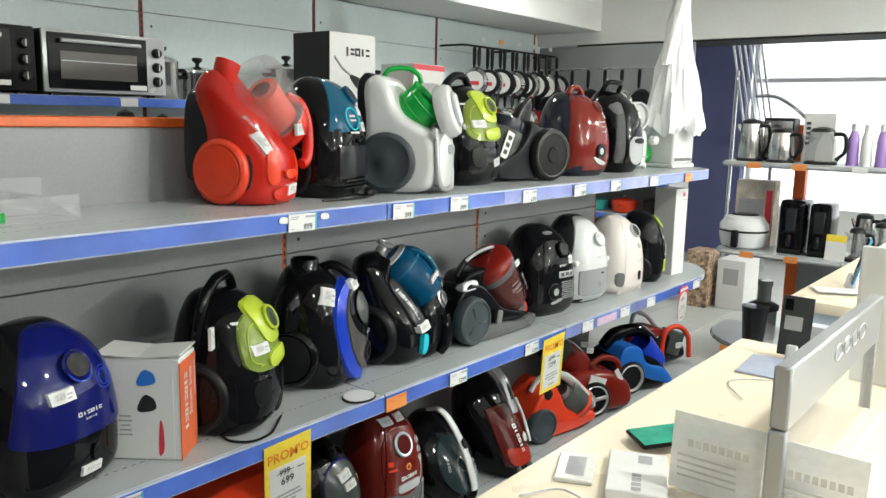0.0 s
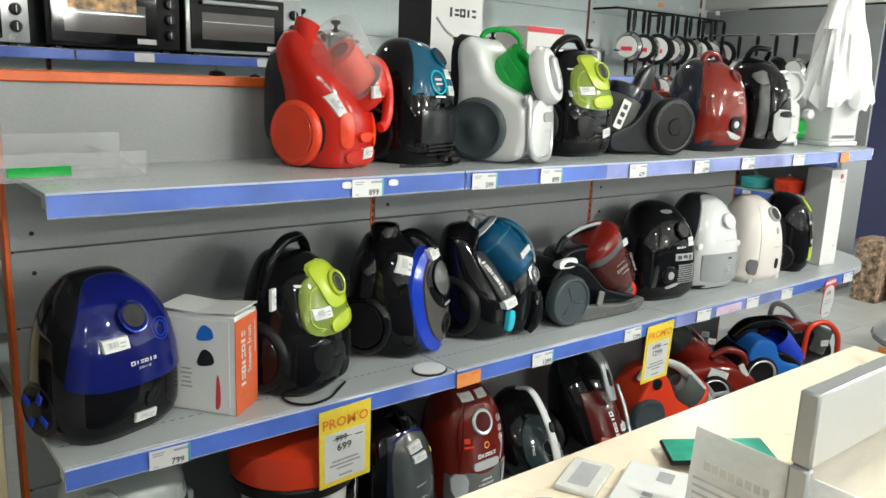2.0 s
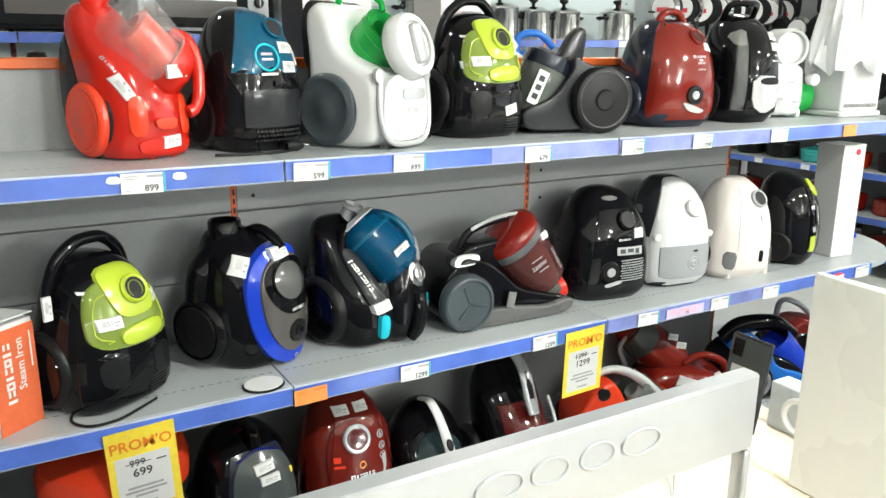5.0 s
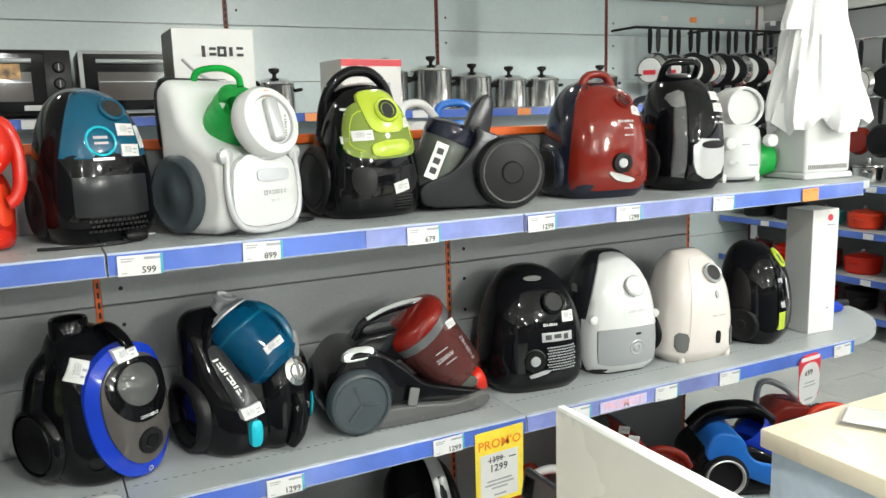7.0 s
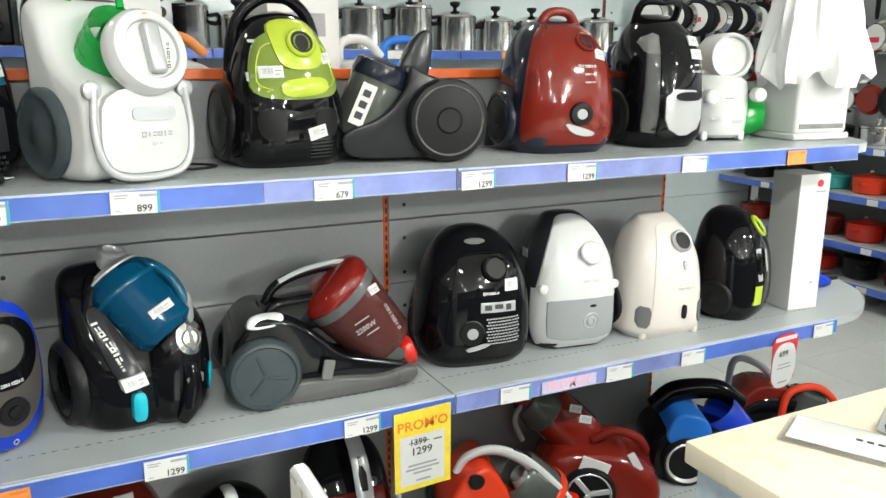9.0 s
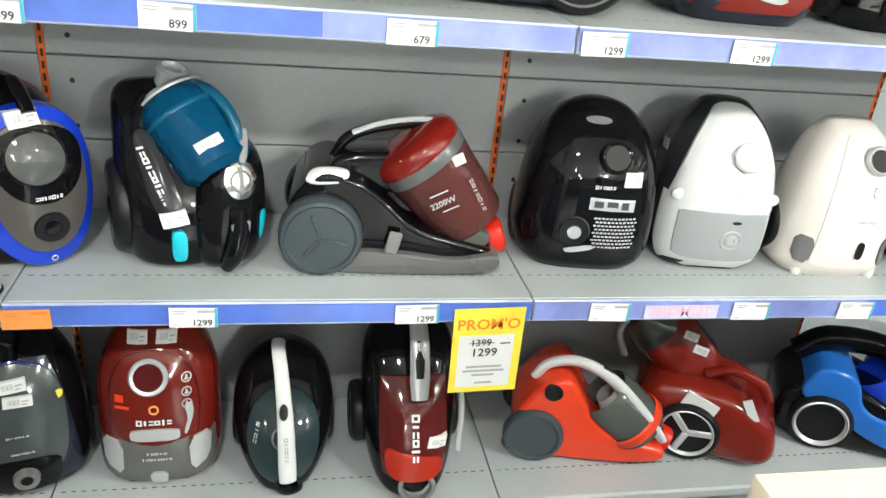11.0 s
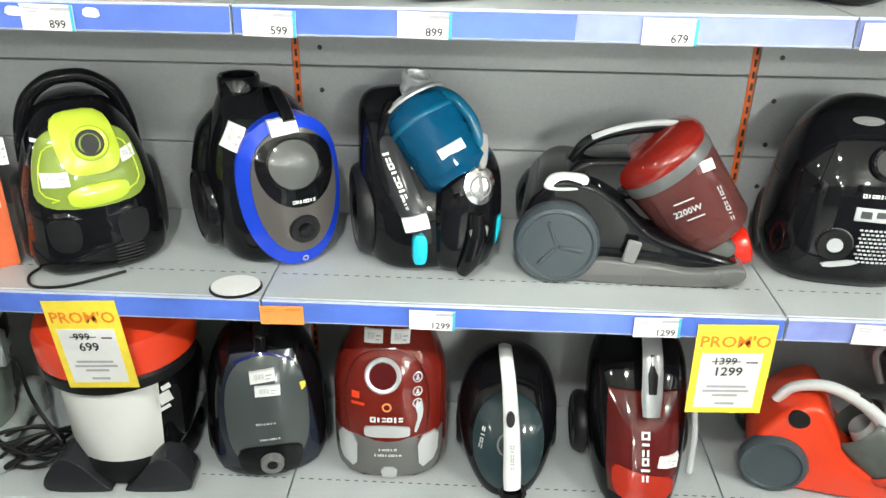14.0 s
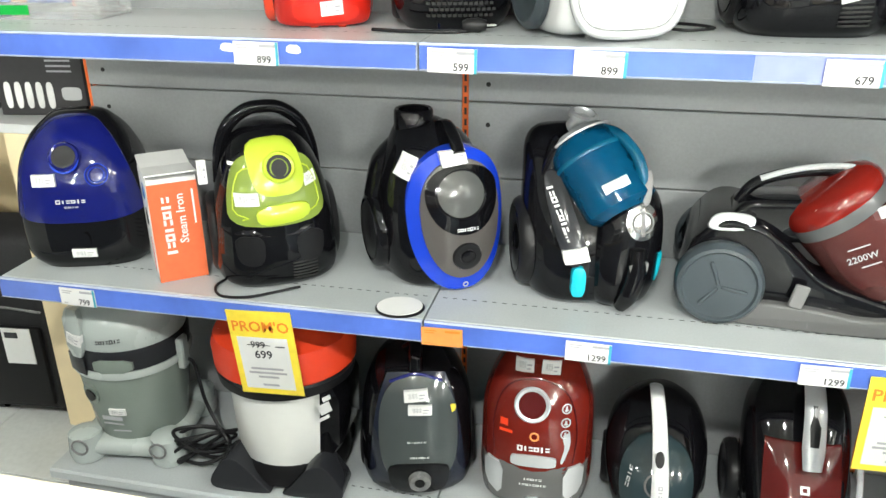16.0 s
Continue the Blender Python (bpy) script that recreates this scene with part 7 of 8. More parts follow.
# ---- north wall shelving ----
WF, WZ = 2.20, 1.545
wall_unit = thing("wall_shelving", "pale grey wall shelving with slotted uprights", "shelving unit")
ups = [-1.93, -0.66, 0.61, 1.88, 3.15, 4.45, 5.9]
for a, b in zip(ups, ups[1:]):
    for z0, z1 in ((0.1, 0.55), (0.553, 0.98), (0.983, 1.36), (1.363, 1.72), (1.723, 2.02), (2.023, 2.265)):
        part("back_panel", box(a + 0.012, b - 0.012, 2.69, 2.705, z0, z1, 0.002), PANEL_LIGHT, wall_unit)
    for z in (1.8, 1.95, 2.1):
        part("panel_hole", turned(lathe([(0.007, 0), (0.007, 0.001), (0, 0.001)], 10, "y"), Matrix.Translation((a + 0.06, 2.6895, z))), SLOT, wall_unit)
red_up = material("dark_red_upright", (0.22, 0.03, 0.02), 0.4)
for x in ups:
    u = part("upright", box(x - 0.011, x + 0.011, 2.688, 2.715, 0.0, 2.265), red_up, wall_unit)
    part("slotted_strip", turned(bars([(x, 0.2 + k * 0.034, 0.01, 0.02) for k in range(60)]), pose(0, 2.6868, 0)), SLOT, u, smooth=False, kind="stuff")
for z in (0.16, 0.65, 1.1, WZ):
    for a, b in zip(ups[:5], ups[1:6]):
        s = thing("wall_shelf", "grey steel wall shelf with blue ticket rail", "shelf", group="wall shelves")
        part("board", box(a + 0.003, b - 0.003, WF, 2.688, z - 0.03, z, 0.002), SHELF, s)
        part("ticket_rail", box(a + 0.003, b - 0.003, WF - 0.012, WF - 0.001, z - 0.046, z - 0.002, 0.002), STRIP, s, "blue ticket rail")
        for k in range(2):
            part("ticket", box(a + 0.25 + 0.6 * k, a + 0.34 + 0.6 * k, WF - 0.015, WF - 0.0125, z - 0.044, z - 0.004), PAPER if k else ORANGECARD if a < 0 or a > 1 else PAPER, s, smooth=False)


def oven(x0, x1, z, case, label, silver):
    o = thing("mini_oven", label, "oven", (x0 + x1) / 2, WF + 0.01, z, group="mini ovens on the wall shelf")
    w, h = (x1 - x0) / 2, 0.295
    part("case", box(-w, w, 0.012, 0.36, 0.012, h, 0.008, 2), BLACKM, o)
    f = part("front_frame", box(-w, w, -0.004, 0.014, 0.014, h, 0.006, 2), case, o)
    d = part("door", box(-w + 0.02, w - 0.105, -0.012, -0.0045, 0.03, h - 0.015, 0.003), BLACK, o, "black glass door")
    part("window", box(-w + 0.075, w - 0.16, -0.0135, -0.0125, 0.075, h - 0.095), plastic("oven_glass", (0.10, 0.09, 0.085), 0.06), d, smooth=False)
    part("rack", box(-w + 0.08, w - 0.165, -0.0145, -0.0137, 0.155, 0.159), SILVERP, d, smooth=False)
    part("handle", tube([(-w + 0.07, -0.04, h - 0.05), (w - 0.155, -0.04, h - 0.05)], 0.010, 12, 2), SILVERP, d, "steel door handle")
    if not silver:
        part("picture_label", box(-w + 0.09, w - 0.20, -0.0165, -0.015, 0.17, 0.235), material("food_picture_label", (0.75, 0.42, 0.16), 0.4, stain=0.5, stain_scale=22), d, "printed food picture label", False)
    part("sticker", box(w - 0.20, w - 0.115, -0.0165, -0.0135, 0.035, 0.058), PAPER, o, smooth=False)
    for k in range(3):
        kn = part("knob", turned(lathe([(0.025, 0.0), (0.024, 0.01), (0.018, 0.024), (0.001, 0.025)], 22, "y"), Matrix.Translation((w - 0.05, -0.006, h - 0.075 - 0.07 * k))), BLACKM, o)
        part("pointer", box(w - 0.052, w - 0.048, -0.033, -0.03, h - 0.09 - 0.07 * k, h - 0.06 - 0.07 * k), PAPER, kn, smooth=False)
    for q in (-1, 1):
        part("foot", box(q * w * 0.8 - 0.015, q * w * 0.8 + 0.015, 0.03, 0.06, 0, 0.014), BLACKM, o)


oven(-0.95, -0.22, WZ, SILVERP, "silver mini oven with black glass door on the wall shelf", True)
oven(-0.15, 0.44, WZ, SILVERP, "silver mini oven with black glass door on the wall shelf", True)
oven(0.50, 1.08, WZ, BLACKM, "black mini oven with food picture label on its door", False)
oven(1.11, 1.72, WZ, SILVERP, "silver mini oven with black glass door on the wall shelf", True)


def pot(x, y, z, r, h, label="polished steel stock pot with lid on the wall shelf", knob_h=0.05, name="stock_pot"):
    p = thing(name, label, "pot", x, y, z, group="steel pots")
    part("body", lathe([(r * 0.95, 0.0), (r, 0.006), (r, h - 0.006), (r * 1.03, h), (r * 1.0, h + 0.003), (r * 0.9, h)], 36), STEEL, p)
    part("lid", lathe([(r * 1.02, h + 0.003), (r * 1.0, h + 0.012), (r * 0.6, h + 0.032), (r * 0.15, h + 0.04), (0.001, h + 0.04)], 36), STEEL, p)
    part("lid_knob", lathe([(0.012, h + 0.038), (0.01, h + 0.055), (0.028, h + 0.055 + knob_h * 0.3), (0.028, h + 0.055 + knob_h * 0.6), (0.001, h + 0.055 + knob_h * 0.7)], 20), BLACKM, p)
    for sd in (-1, 1):
        part("handle", tube([(sd * r * 0.98, -0.035, h * 0.8), (sd * (r + 0.035), -0.02, h * 0.84), (sd * (r + 0.035), 0.02, h * 0.84), (sd * r * 0.98, 0.035, h * 0.8)], 0.009, 8, 4), BLACKM, p)


for x, r, h in ((1.83, 0.085, 0.19), (2.05, 0.10, 0.145), (2.68, 0.125, 0.20), (2.965, 0.12, 0.215), (3.235, 0.115, 0.175), (3.49, 0.105, 0.16), (3.73, 0.105, 0.16), (4.18, 0.115, 0.17)):
    pot(x, 2.42, WZ, r, h)
c = thing("pot_carton", "tall white cookware carton with red stripe on the rear shelf", "carton", 1.815, 0.62, SHELF_Z["top"] + 0.001, 4)
part("box_body", box(-0.10, 0.10, -0.08, 0.08, 0, 0.43, 0.002), PAPER, c)
part("red_stripe", box(-0.101, 0.101, -0.0815, -0.0802, 0.408, 0.428), REDCARD, c, smooth=False)
part("print", box(-0.05, 0.06, -0.0818, -0.0802, 0.30, 0.36), GREYINK, c, smooth=False)

# things on the far side of the gondola
RZ = SHELF_Z["top"] + 0.001
u = thing("blender_carton", "black and white kitchen appliance carton with product picture", "carton", 1.345, 0.565, RZ, 0)
part("box_body", box(-0.105, 0.105, -0.09, 0.09, 0.0, 0.50, 0.002), material("black_card", (0.02, 0.02, 0.022), 0.35), u)
part("white_face", box(-0.1055, 0.1055, -0.0915, -0.0903, 0.255, 0.499), PAPER, u, "white printed face", False)
part("picture", prism(soft([(-0.02, 0.37), (0.05, 0.35), (0.085, 0.30), (0.08, 0.18), (0.055, 0.2), (0.05, 0.29), (-0.01, 0.345)], 2), -0.0935, -0.092, 0), BLACKM, u)
part("picture", tube([(-0.085, -0.093, 0.42), (-0.05, -0.093, 0.385), (-0.015, -0.093, 0.365)], 0.004, 6), GREYINK, u)
brandbar(u, Flat(-0.0915), 0.02, 0.44, 0.12, 0.034, INK, 0, 0.0012, 5)
for x, y, r in ((0.565, 0.50, 0.028), (0.68, 0.51, 0.02)):
    k = thing("small_appliance_head", "small glossy black round appliance head behind the cap", "appliance part", x, y + 0.045, SHELF_Z["top"])
    part("stem", lathe([(0.03, 0.0), (0.02, 0.02), (0.013, 0.18)], 18), BLACKM, k)
    part("head", turned(lathe([(0.001, -r), (r * 0.7, -r * 0.7), (r, 0), (r * 0.7, r * 0.7), (0.001, r)], 22), Matrix.Translation((0, 0, 0.2 + r * 0.3))), BLACK, k)
for i, (x, mt, lab) in enumerate(((1.52, WHITEP, "white and orange hair dryer lying on the rear shelf"), (1.83, WHITEP, "white and pale blue steam iron on the rear shelf"), (2.02, WHITEP, "white steam iron with blue water tank on the rear shelf"), (2.17, AZURE, "bright blue steam iron on the rear shelf"), (2.98, NAVYP, "dark blue steam iron on the rear shelf"))):
    k = thing("steam_iron", lab, "iron", x, 0.60, SHELF_Z["top"] + 0.001, 12 * (i % 3) - 10, group="irons on the rear shelf")
    part("stand", box(-0.05, 0.05, -0.05, 0.05, 0.0, 0.16, 0.01, 2), PAPER if i % 2 else WHITEP, k)
    part("sole_plate", prism(soft([(-0.11, 0.165), (0.07, 0.165), (0.12, 0.168), (0.08, 0.178), (-0.11, 0.178)], 1), -0.045, 0.045, 0.004), STEEL, k)
    part("shell", prism(soft([(-0.105, 0.178), (0.09, 0.178), (0.05, 0.225), (-0.03, 0.245), (-0.1, 0.23)], 2), -0.042, 0.042, 0.014, 3), mt, k)
    part("handle", tube([(-0.095, 0, 0.225), (-0.085, 0, 0.285), (-0.01, 0, 0.295), (0.05, 0, 0.25)], 0.013, 10), mt if i != 0 else ORANGECARD, k)

# hanging pans
rack = thing("pan_rack", "black steel hanging rack with ticket holders", "rack")
part("rail", tube([(4.5, 2.45, 2.05), (5.9, 2.45, 2.05)], 0.009, 10, 2), BLACKM, rack)
part("rail", tube([(4.5, 2.45, 1.74), (5.9, 2.45, 1.74)], 0.007, 10, 2), BLACKM, rack)
for x in (4.5, 5.2, 5.88):
    part("bracket", tube([(x, 2.45, 2.05), (x, 2.69, 2.05)], 0.009, 8, 2), BLACKM, rack)
for k in range(5):
    part("ticket", box(4.7 + 0.26 * k, 4.76 + 0.26 * k, 2.43, 2.433, 2.09, 2.125), ORANGECARD if k == 1 else PAPER, rack, smooth=False)


def pan(x, y, z, r, rz, mat, face):
    p = thing("frying_pan", "hanging frying pan with black handle and paper sleeve" if face else "hanging black frying pan", "pan", x, y, z, rz, group="hanging frying pans")
    part("dish", turned(lathe([(0.001, 0.0), (r * 0.8, 0.0), (r, -0.035), (r * 0.985, -0.036), (r * 0.78, -0.004), (0.001, -0.004)], 26, "y"), Matrix.Translation((0, 0, -0.27))), mat, p)
    if face:
        part("paper_sleeve", turned(lathe([(r * 0.74, 0.002), (r * 0.72, 0.004), (0.001, 0.004)], 22, "y"), Matrix.Translation((0, 0, -0.27))), PAPER, p, smooth=False)
        part("sleeve_print", box(-r * 0.4, r * 0.4, -0.0065, -0.0048, -0.30, -0.27), REDCARD, p, smooth=False)
    part("handle", prism(soft([(-0.012, -0.27 + r), (0.012, -0.27 + r), (0.016, -0.03), (0.01, 0.0), (-0.01, 0.0), (-0.016, -0.03)], 1), -0.008, 0.008, 0.004), BLACKM, p)


rp = random.Random(4)
for k in range(15):
    pan(4.58 + k * 0.09, 2.40 + 0.02 * (k % 2), 2.04, rp.uniform(0.10, 0.125), rp.choice((-62, -70, -55, -20)), BLACKM if k % 3 else STEEL, k % 2 == 0)
for k in range(12):
    pan(4.6 + k * 0.11, 2.41, 1.735, rp.uniform(0.09, 0.11), rp.choice((-60, -66, -25)), (BLACKM, STEEL, BRICK)[k % 3], k % 3 == 1)

# side shelving with pans and casseroles
SXF = 5.55
side_unit = thing("cookware_shelving", "grey side shelving with hanging pans and blue rails", "shelving unit")
part("back_panel", box(5.95, 5.98, 1.15, 2.66, 0.0, 2.14, 0.003), PANEL, side_unit)
part("end_panel", box(SXF, 5.949, 1.12, 1.145, 0.0, 1.0, 0.003), PANEL, side_unit)
for y in (1.6, 2.3):
    part("hook_rail", tube([(5.7, y - 0.3, 1.92), (5.7, y + 0.3, 1.92)], 0.007, 8, 2), CHROME, side_unit)
    part("hook_rail", tube([(5.7, y - 0.3, 1.55), (5.7, y + 0.3, 1.55)], 0.007, 8, 2), CHROME, side_unit)
    for z in (1.92, 1.55):
        part("bracket", tube([(5.7, y, z), (5.95, y, z)], 0.007, 8, 2), CHROME, side_unit)
for z in (0.16, 0.40, 0.70, 1.0):
    s = thing("cookware_shelf", "grey steel shelf with blue ticket rail", "shelf", group="cookware shelves")
    part("board", box(SXF, 5.948, 1.147, 2.66, z - 0.025, z, 0.002), SHELF, s)
    part("ticket_rail", box(SXF - 0.012, SXF - 0.001, 1.147, 2.66, z - 0.045, z - 0.002, 0.002), STRIP, s, "blue ticket rail")
    for k in range(3):
        part("ticket", box(SXF - 0.015, SXF - 0.0125, 1.4 + k * 0.4, 1.47 + k * 0.4, z - 0.042, z - 0.006), PAPER, s, smooth=False)
for k in range(8):
    pan(5.68, 1.34 + k * 0.16, 1.91, rp.uniform(0.09, 0.12), -92 + rp.uniform(-10, 10), (BLACKM, BLACKM, STEEL)[k % 3], k % 3 == 2)
    pan(5.68, 1.34 + k * 0.16, 1.54, rp.uniform(0.08, 0.11), -90 + rp.uniform(-10, 10), (STEEL, BLACKM, BRICK)[k % 3], k % 3 == 0)


def casserole(x, y, z, r, h, mat, label):
    p = thing("casserole", label, "casserole", x, y, z, rp.uniform(0, 60), group="cast iron casseroles")
    part("body", lathe([(r * 0.85, 0), (r * 0.95, 0.01), (r, h), (r * 0.97, h + 0.004), (0.01, h + 0.002)], 28), mat, p)
    part("lid", lathe([(r * 1.01, h + 0.004), (r, h + 0.015), (r * 0.5, h + 0.03), (0.001, h + 0.034)], 28), mat, p)
    part("knob", lathe([(0.01, h + 0.03), (0.018, h + 0.045), (0.016, h + 0.058), (0.001, h + 0.06)], 16), STEEL, p)
    for sd in (-1, 1):
        part("handle", tube([(sd * r * 0.97, -0.03, h * 0.75), (sd * (r + 0.03), 0, h * 0.8), (sd * r * 0.97, 0.03, h * 0.75)], 0.008, 8, 4), mat, p)


turq = plastic("turquoise_enamel", (0.05, 0.40, 0.38), 0.15)
for z, cols in ((0.4005, (BRICK, RED, BRICK, RED, BRICK)), (0.7005, (BLACKM, REDORANGE, turq, BLACKM, BLACKM)), (0.1605, (BRICK, BLACKM, RED, BLACKM, BRICK)), (1.0005, (BLACKM, STEEL, BLACKM, STEEL, BLACKM))):
    for k, m in enumerate(cols):
        casserole(5.73, 1.3 + k * 0.29, z, rp.uniform(0.10, 0.12), rp.uniform(0.07, 0.11), m, "enamelled casserole with lid on the cookware shelf")

# ---- end of the gondola ----
w9 = thing("white_appliance", "white box-shaped appliance with vent slots under a plastic bag", "appliance", 3.37, 0.225, TOP, -6)
part("body", box(-0.105, 0.105, -0.095, 0.095, 0.02, 0.27, 0.012, 3), WHITEP, w9)
part("base", box(-0.112, 0.112, -0.102, 0.102, 0.0, 0.022, 0.005), WHITEP, w9)
for k in range(22):
    part("vent_slot", box(-0.09 + k * 0.0082, -0.086 + k * 0.0082, -0.0965, -0.0945, 0.035, 0.05), GREYP, w9, smooth=False)

# thin white plastic carrier bag draped over it
bag = thing("plastic_bag", "thin white plastic carrier bag draped over the appliance", "bag", 3.37, 0.20, 1.40, 0)
loops = []
n = 72
for z, hx, hy, cx, amp in ((0.03, 0.155, 0.115, 0.0, 0.024), (0.06, 0.17, 0.125, 0.005, 0.02), (0.12, 0.16, 0.12, 0.0, 0.016), (0.22, 0.135, 0.10, -0.005, 0.016), (0.34, 0.11, 0.08, -0.005, 0.016), (0.46, 0.085, 0.055, 0.0, 0.013), (0.58, 0.065, 0.042, 0.0, 0.010), (0.72, 0.05, 0.03, 0.005, 0.007), (0.86, 0.042, 0.024, 0.005, 0.005)):
    lp = []
    for i in range(n):
        a = 2 * math.pi * i / n
        hx2, hy2 = hx * 1.15, hy * 1.1
        f = 1 + 0.55 * amp / hx * (1.1 * math.sin(7 * a + z * 9) + 0.8 * math.sin(13 * a - z * 14) + 0.5 * math.sin(23 * a + z * 5))
        lp.append((cx + hx2 * f * math.cos(a), hy2 * f * math.sin(a), z + (0.02 * math.sin(5 * a) + 0.012 * math.sin(11 * a) if z < 0.05 else 0.006 * math.sin(3 * a + z * 20))))
    loops.append(lp)
part("bag_film", rings(loops, cap=False), FROST, bag)
hl = []
for z, hx, hy, cx in ((0.36, 0.05, 0.02, -0.16), (0.38, 0.055, 0.024, -0.155), (0.46, 0.045, 0.03, -0.13), (0.56, 0.035, 0.028, -0.095), (0.64, 0.03, 0.024, -0.06), (0.70, 0.028, 0.02, -0.03)):
    hl.append([(cx + hx * (1 + 0.12 * math.sin(5 * a + z * 20)) * math.cos(a), -0.02 + hy * math.sin(a) * (1 + 0.2 * math.sin(4 * a)), z) for a in np.linspace(0, 2 * math.pi, 30, endpoint=False)])
part("bag_handle", rings(hl, cap=False), FROST, bag)
part("hanging_cord", tube([(0.005, 0, 0.84), (0.005, 0, 1.1), (0.0, 0, CEIL - 1.40)], 0.004, 8, 3), PAPER, bag)

b9 = thing("brush_head", "bright blue plastic brush head with price sticker", "brush", 3.56, 0.33, MID, -25)
part("head", prism(soft([(-0.1, 0.0), (-0.1, 0.06), (-0.03, 0.085), (0.07, 0.055), (0.12, 0.03), (0.11, 0.0)], 2), -0.05, 0.05, 0.012, 3), BLUEBRIGHT, b9)
part("spout", turned(lathe([(0.014, 0), (0.016, 0.02), (0.012, 0.05)], 16, "x"), Matrix.Translation((0.105, 0, 0.03))), BLACKM, b9)
sticker(b9, Flat(-0.05), -0.05, 0.05, 0.04, 0.028, 12, 0.004)

# acrylic brochure holder at the other end
ac = thing("brochure_holder", "empty frosted acrylic brochure holder on the top shelf", "holder", 0.10, 0.235, TOP, 6)
for yy, h in ((-0.07, 0.055), (0.07, 0.085)):
    part("wall", box(-0.16, 0.14, yy - 0.002, yy + 0.002, 0.0, h), CLEARP, ac, smooth=False)
part("base", box(-0.16, 0.14, -0.07, 0.07, 0.0, 0.004), CLEARP, ac, smooth=False)
part("slope", turned(box(0.0, 0.095, -0.07, 0.07, 0.0, 0.003), Matrix.Translation((0.14, 0, 0.004)) @ pose(0, 0, 0, 0, -145, 0)), CLEARP, ac, smooth=False)
part("leaflet", box(-0.14, -0.02, -0.075, -0.0725, 0.01, 0.03), GREEN, ac, smooth=False)

# ---- second gondola by the stairs ----
g2 = thing("appliance_gondola", "grey shop gondola with rounded ends and orange uprights", "shelving unit")
part("upright", box(4.80, 4.86, -0.10, -0.03, 0.0, 1.48, 0.003), ORANGE, g2, "orange slotted upright")
part("upright", box(4.80, 4.86, -1.3, -1.23, 0.0, 1.48, 0.003), ORANGE, g2)
part("back_panel", box(4.82, 4.84, -1.229, -0.101, 0.1, 0.668), PANEL, g2)
for z in (0.15, 0.70, 1.25):
    s = thing("gondola_end_shelf", "grey steel shelf with rounded end and orange tickets", "shelf", group="appliance gondola shelves")
    e = 0.30 if z > 0.3 else 0.32
    loop = [(4.799, -1.6), (4.35, -1.6), (4.35, e - 0.12)] + [(4.35 + 0.12 - 0.12 * math.cos(a), e - 0.12 + 0.12 * math.sin(a)) for a in np.linspace(0.2, math.pi / 2, 8)] + [(4.799, e)]
    if z < 0.3:
        loop = [(4.799, -1.6), (4.13, -1.6), (4.13, -0.15)] + [(4.60 - 0.47 * math.cos(a), -0.15 + 0.47 * math.sin(a)) for a in np.linspace(0.05, math.pi / 2, 16)] + [(4.799, 0.32)]
    part("board", rings([[(x, y, zz) for x, y in loop] for zz in (z - 0.03, z - 0.002, z)]), SHELF, s)
    part("edge_rail", tube([(x - 0.003, y, z - 0.016) for x, y in loop[1:-1]], 0.012, 8, 1), SILVERP if z > 0.3 else GREYP, s)
    for k, y in enumerate((0.08, -0.18, -0.5)):
        part("ticket", box((4.331 if z > 0.3 else 4.105), (4.334 if z > 0.3 else 4.11), y - 0.04, y + 0.04, z - 0.035, z + 0.002), ORANGECARD if k < 2 else PAPER, s, smooth=False)


def jug(x, y, z, r, h, mat, label, handle=BLACKM, lid=BLACKM, name="kettle"):
    p = thing(name, label, name.replace("_", " "), x, y, z, -100)
    part("body", lathe([(r, 0), (r * 1.02, 0.01), (r * 0.96, h * 0.6), (r * 0.82, h * 0.96), (r * 0.8, h)], 30), mat, p)
    part("base", lathe([(r * 1.08, 0), (r * 1.08, 0.012), (r, 0.02)], 30), BLACKM, p)
    part("lid", lathe([(r * 0.82, h), (r * 0.7, h + 0.02), (0.02, h + 0.03), (0.001, h + 0.03)], 28), lid, p)
    part("spout", tube([(-r * 0.7, 0, h * 0.72), (-r * 1.0, 0, h * 0.86), (-r * 1.22, 0, h * 0.97)], [r * 0.26, r * 0.2, r * 0.13], 10, 3), mat, p)
    part("handle", tube([(r * 0.8, 0, h * 0.95), (r * 1.5, 0, h * 0.9), (r * 1.6, 0, h * 0.45), (r * 1.05, 0, h * 0.15)], 0.012, 10), handle, p)


jug(4.52, 0.17, 1.2505, 0.075, 0.23, STEEL, "polished steel kettle on black base")
jug(4.50, -0.02, 1.2505, 0.075, 0.18, STEEL, "steel coffee pot with black lid")
c = thing("coffee_machine", "steel and black coffee machine", "coffee machine", 4.62, 0.04, 1.2505, -90)
part("body", box(-0.09, 0.09, 0.0, 0.15, 0.0, 0.27, 0.01), BLACKM, c)
part("front", box(-0.085, 0.085, -0.004, 0.0, 0.02, 0.25), STEEL, c)
jug(4.50, -0.25, 1.2505, 0.085, 0.19, CLEARP, "clear glass kettle with dark handle")
c = thing("appliance_carton", "white appliance carton with black print", "carton", 4.64, -0.21, 1.2505, -90)
part("box_body", box(-0.09, 0.09, -0.07, 0.1, 0.0, 0.30, 0.002), PAPER, c)
part("print", turned(bars([(-0.06, 0.24 - 0.03 * k, 0.025, 0.018) for k in range(5)]), pose(0, -0.0712, 0)), INK, c, smooth=False)
purple = plastic("lilac_plastic", (0.32, 0.20, 0.50), 0.2)
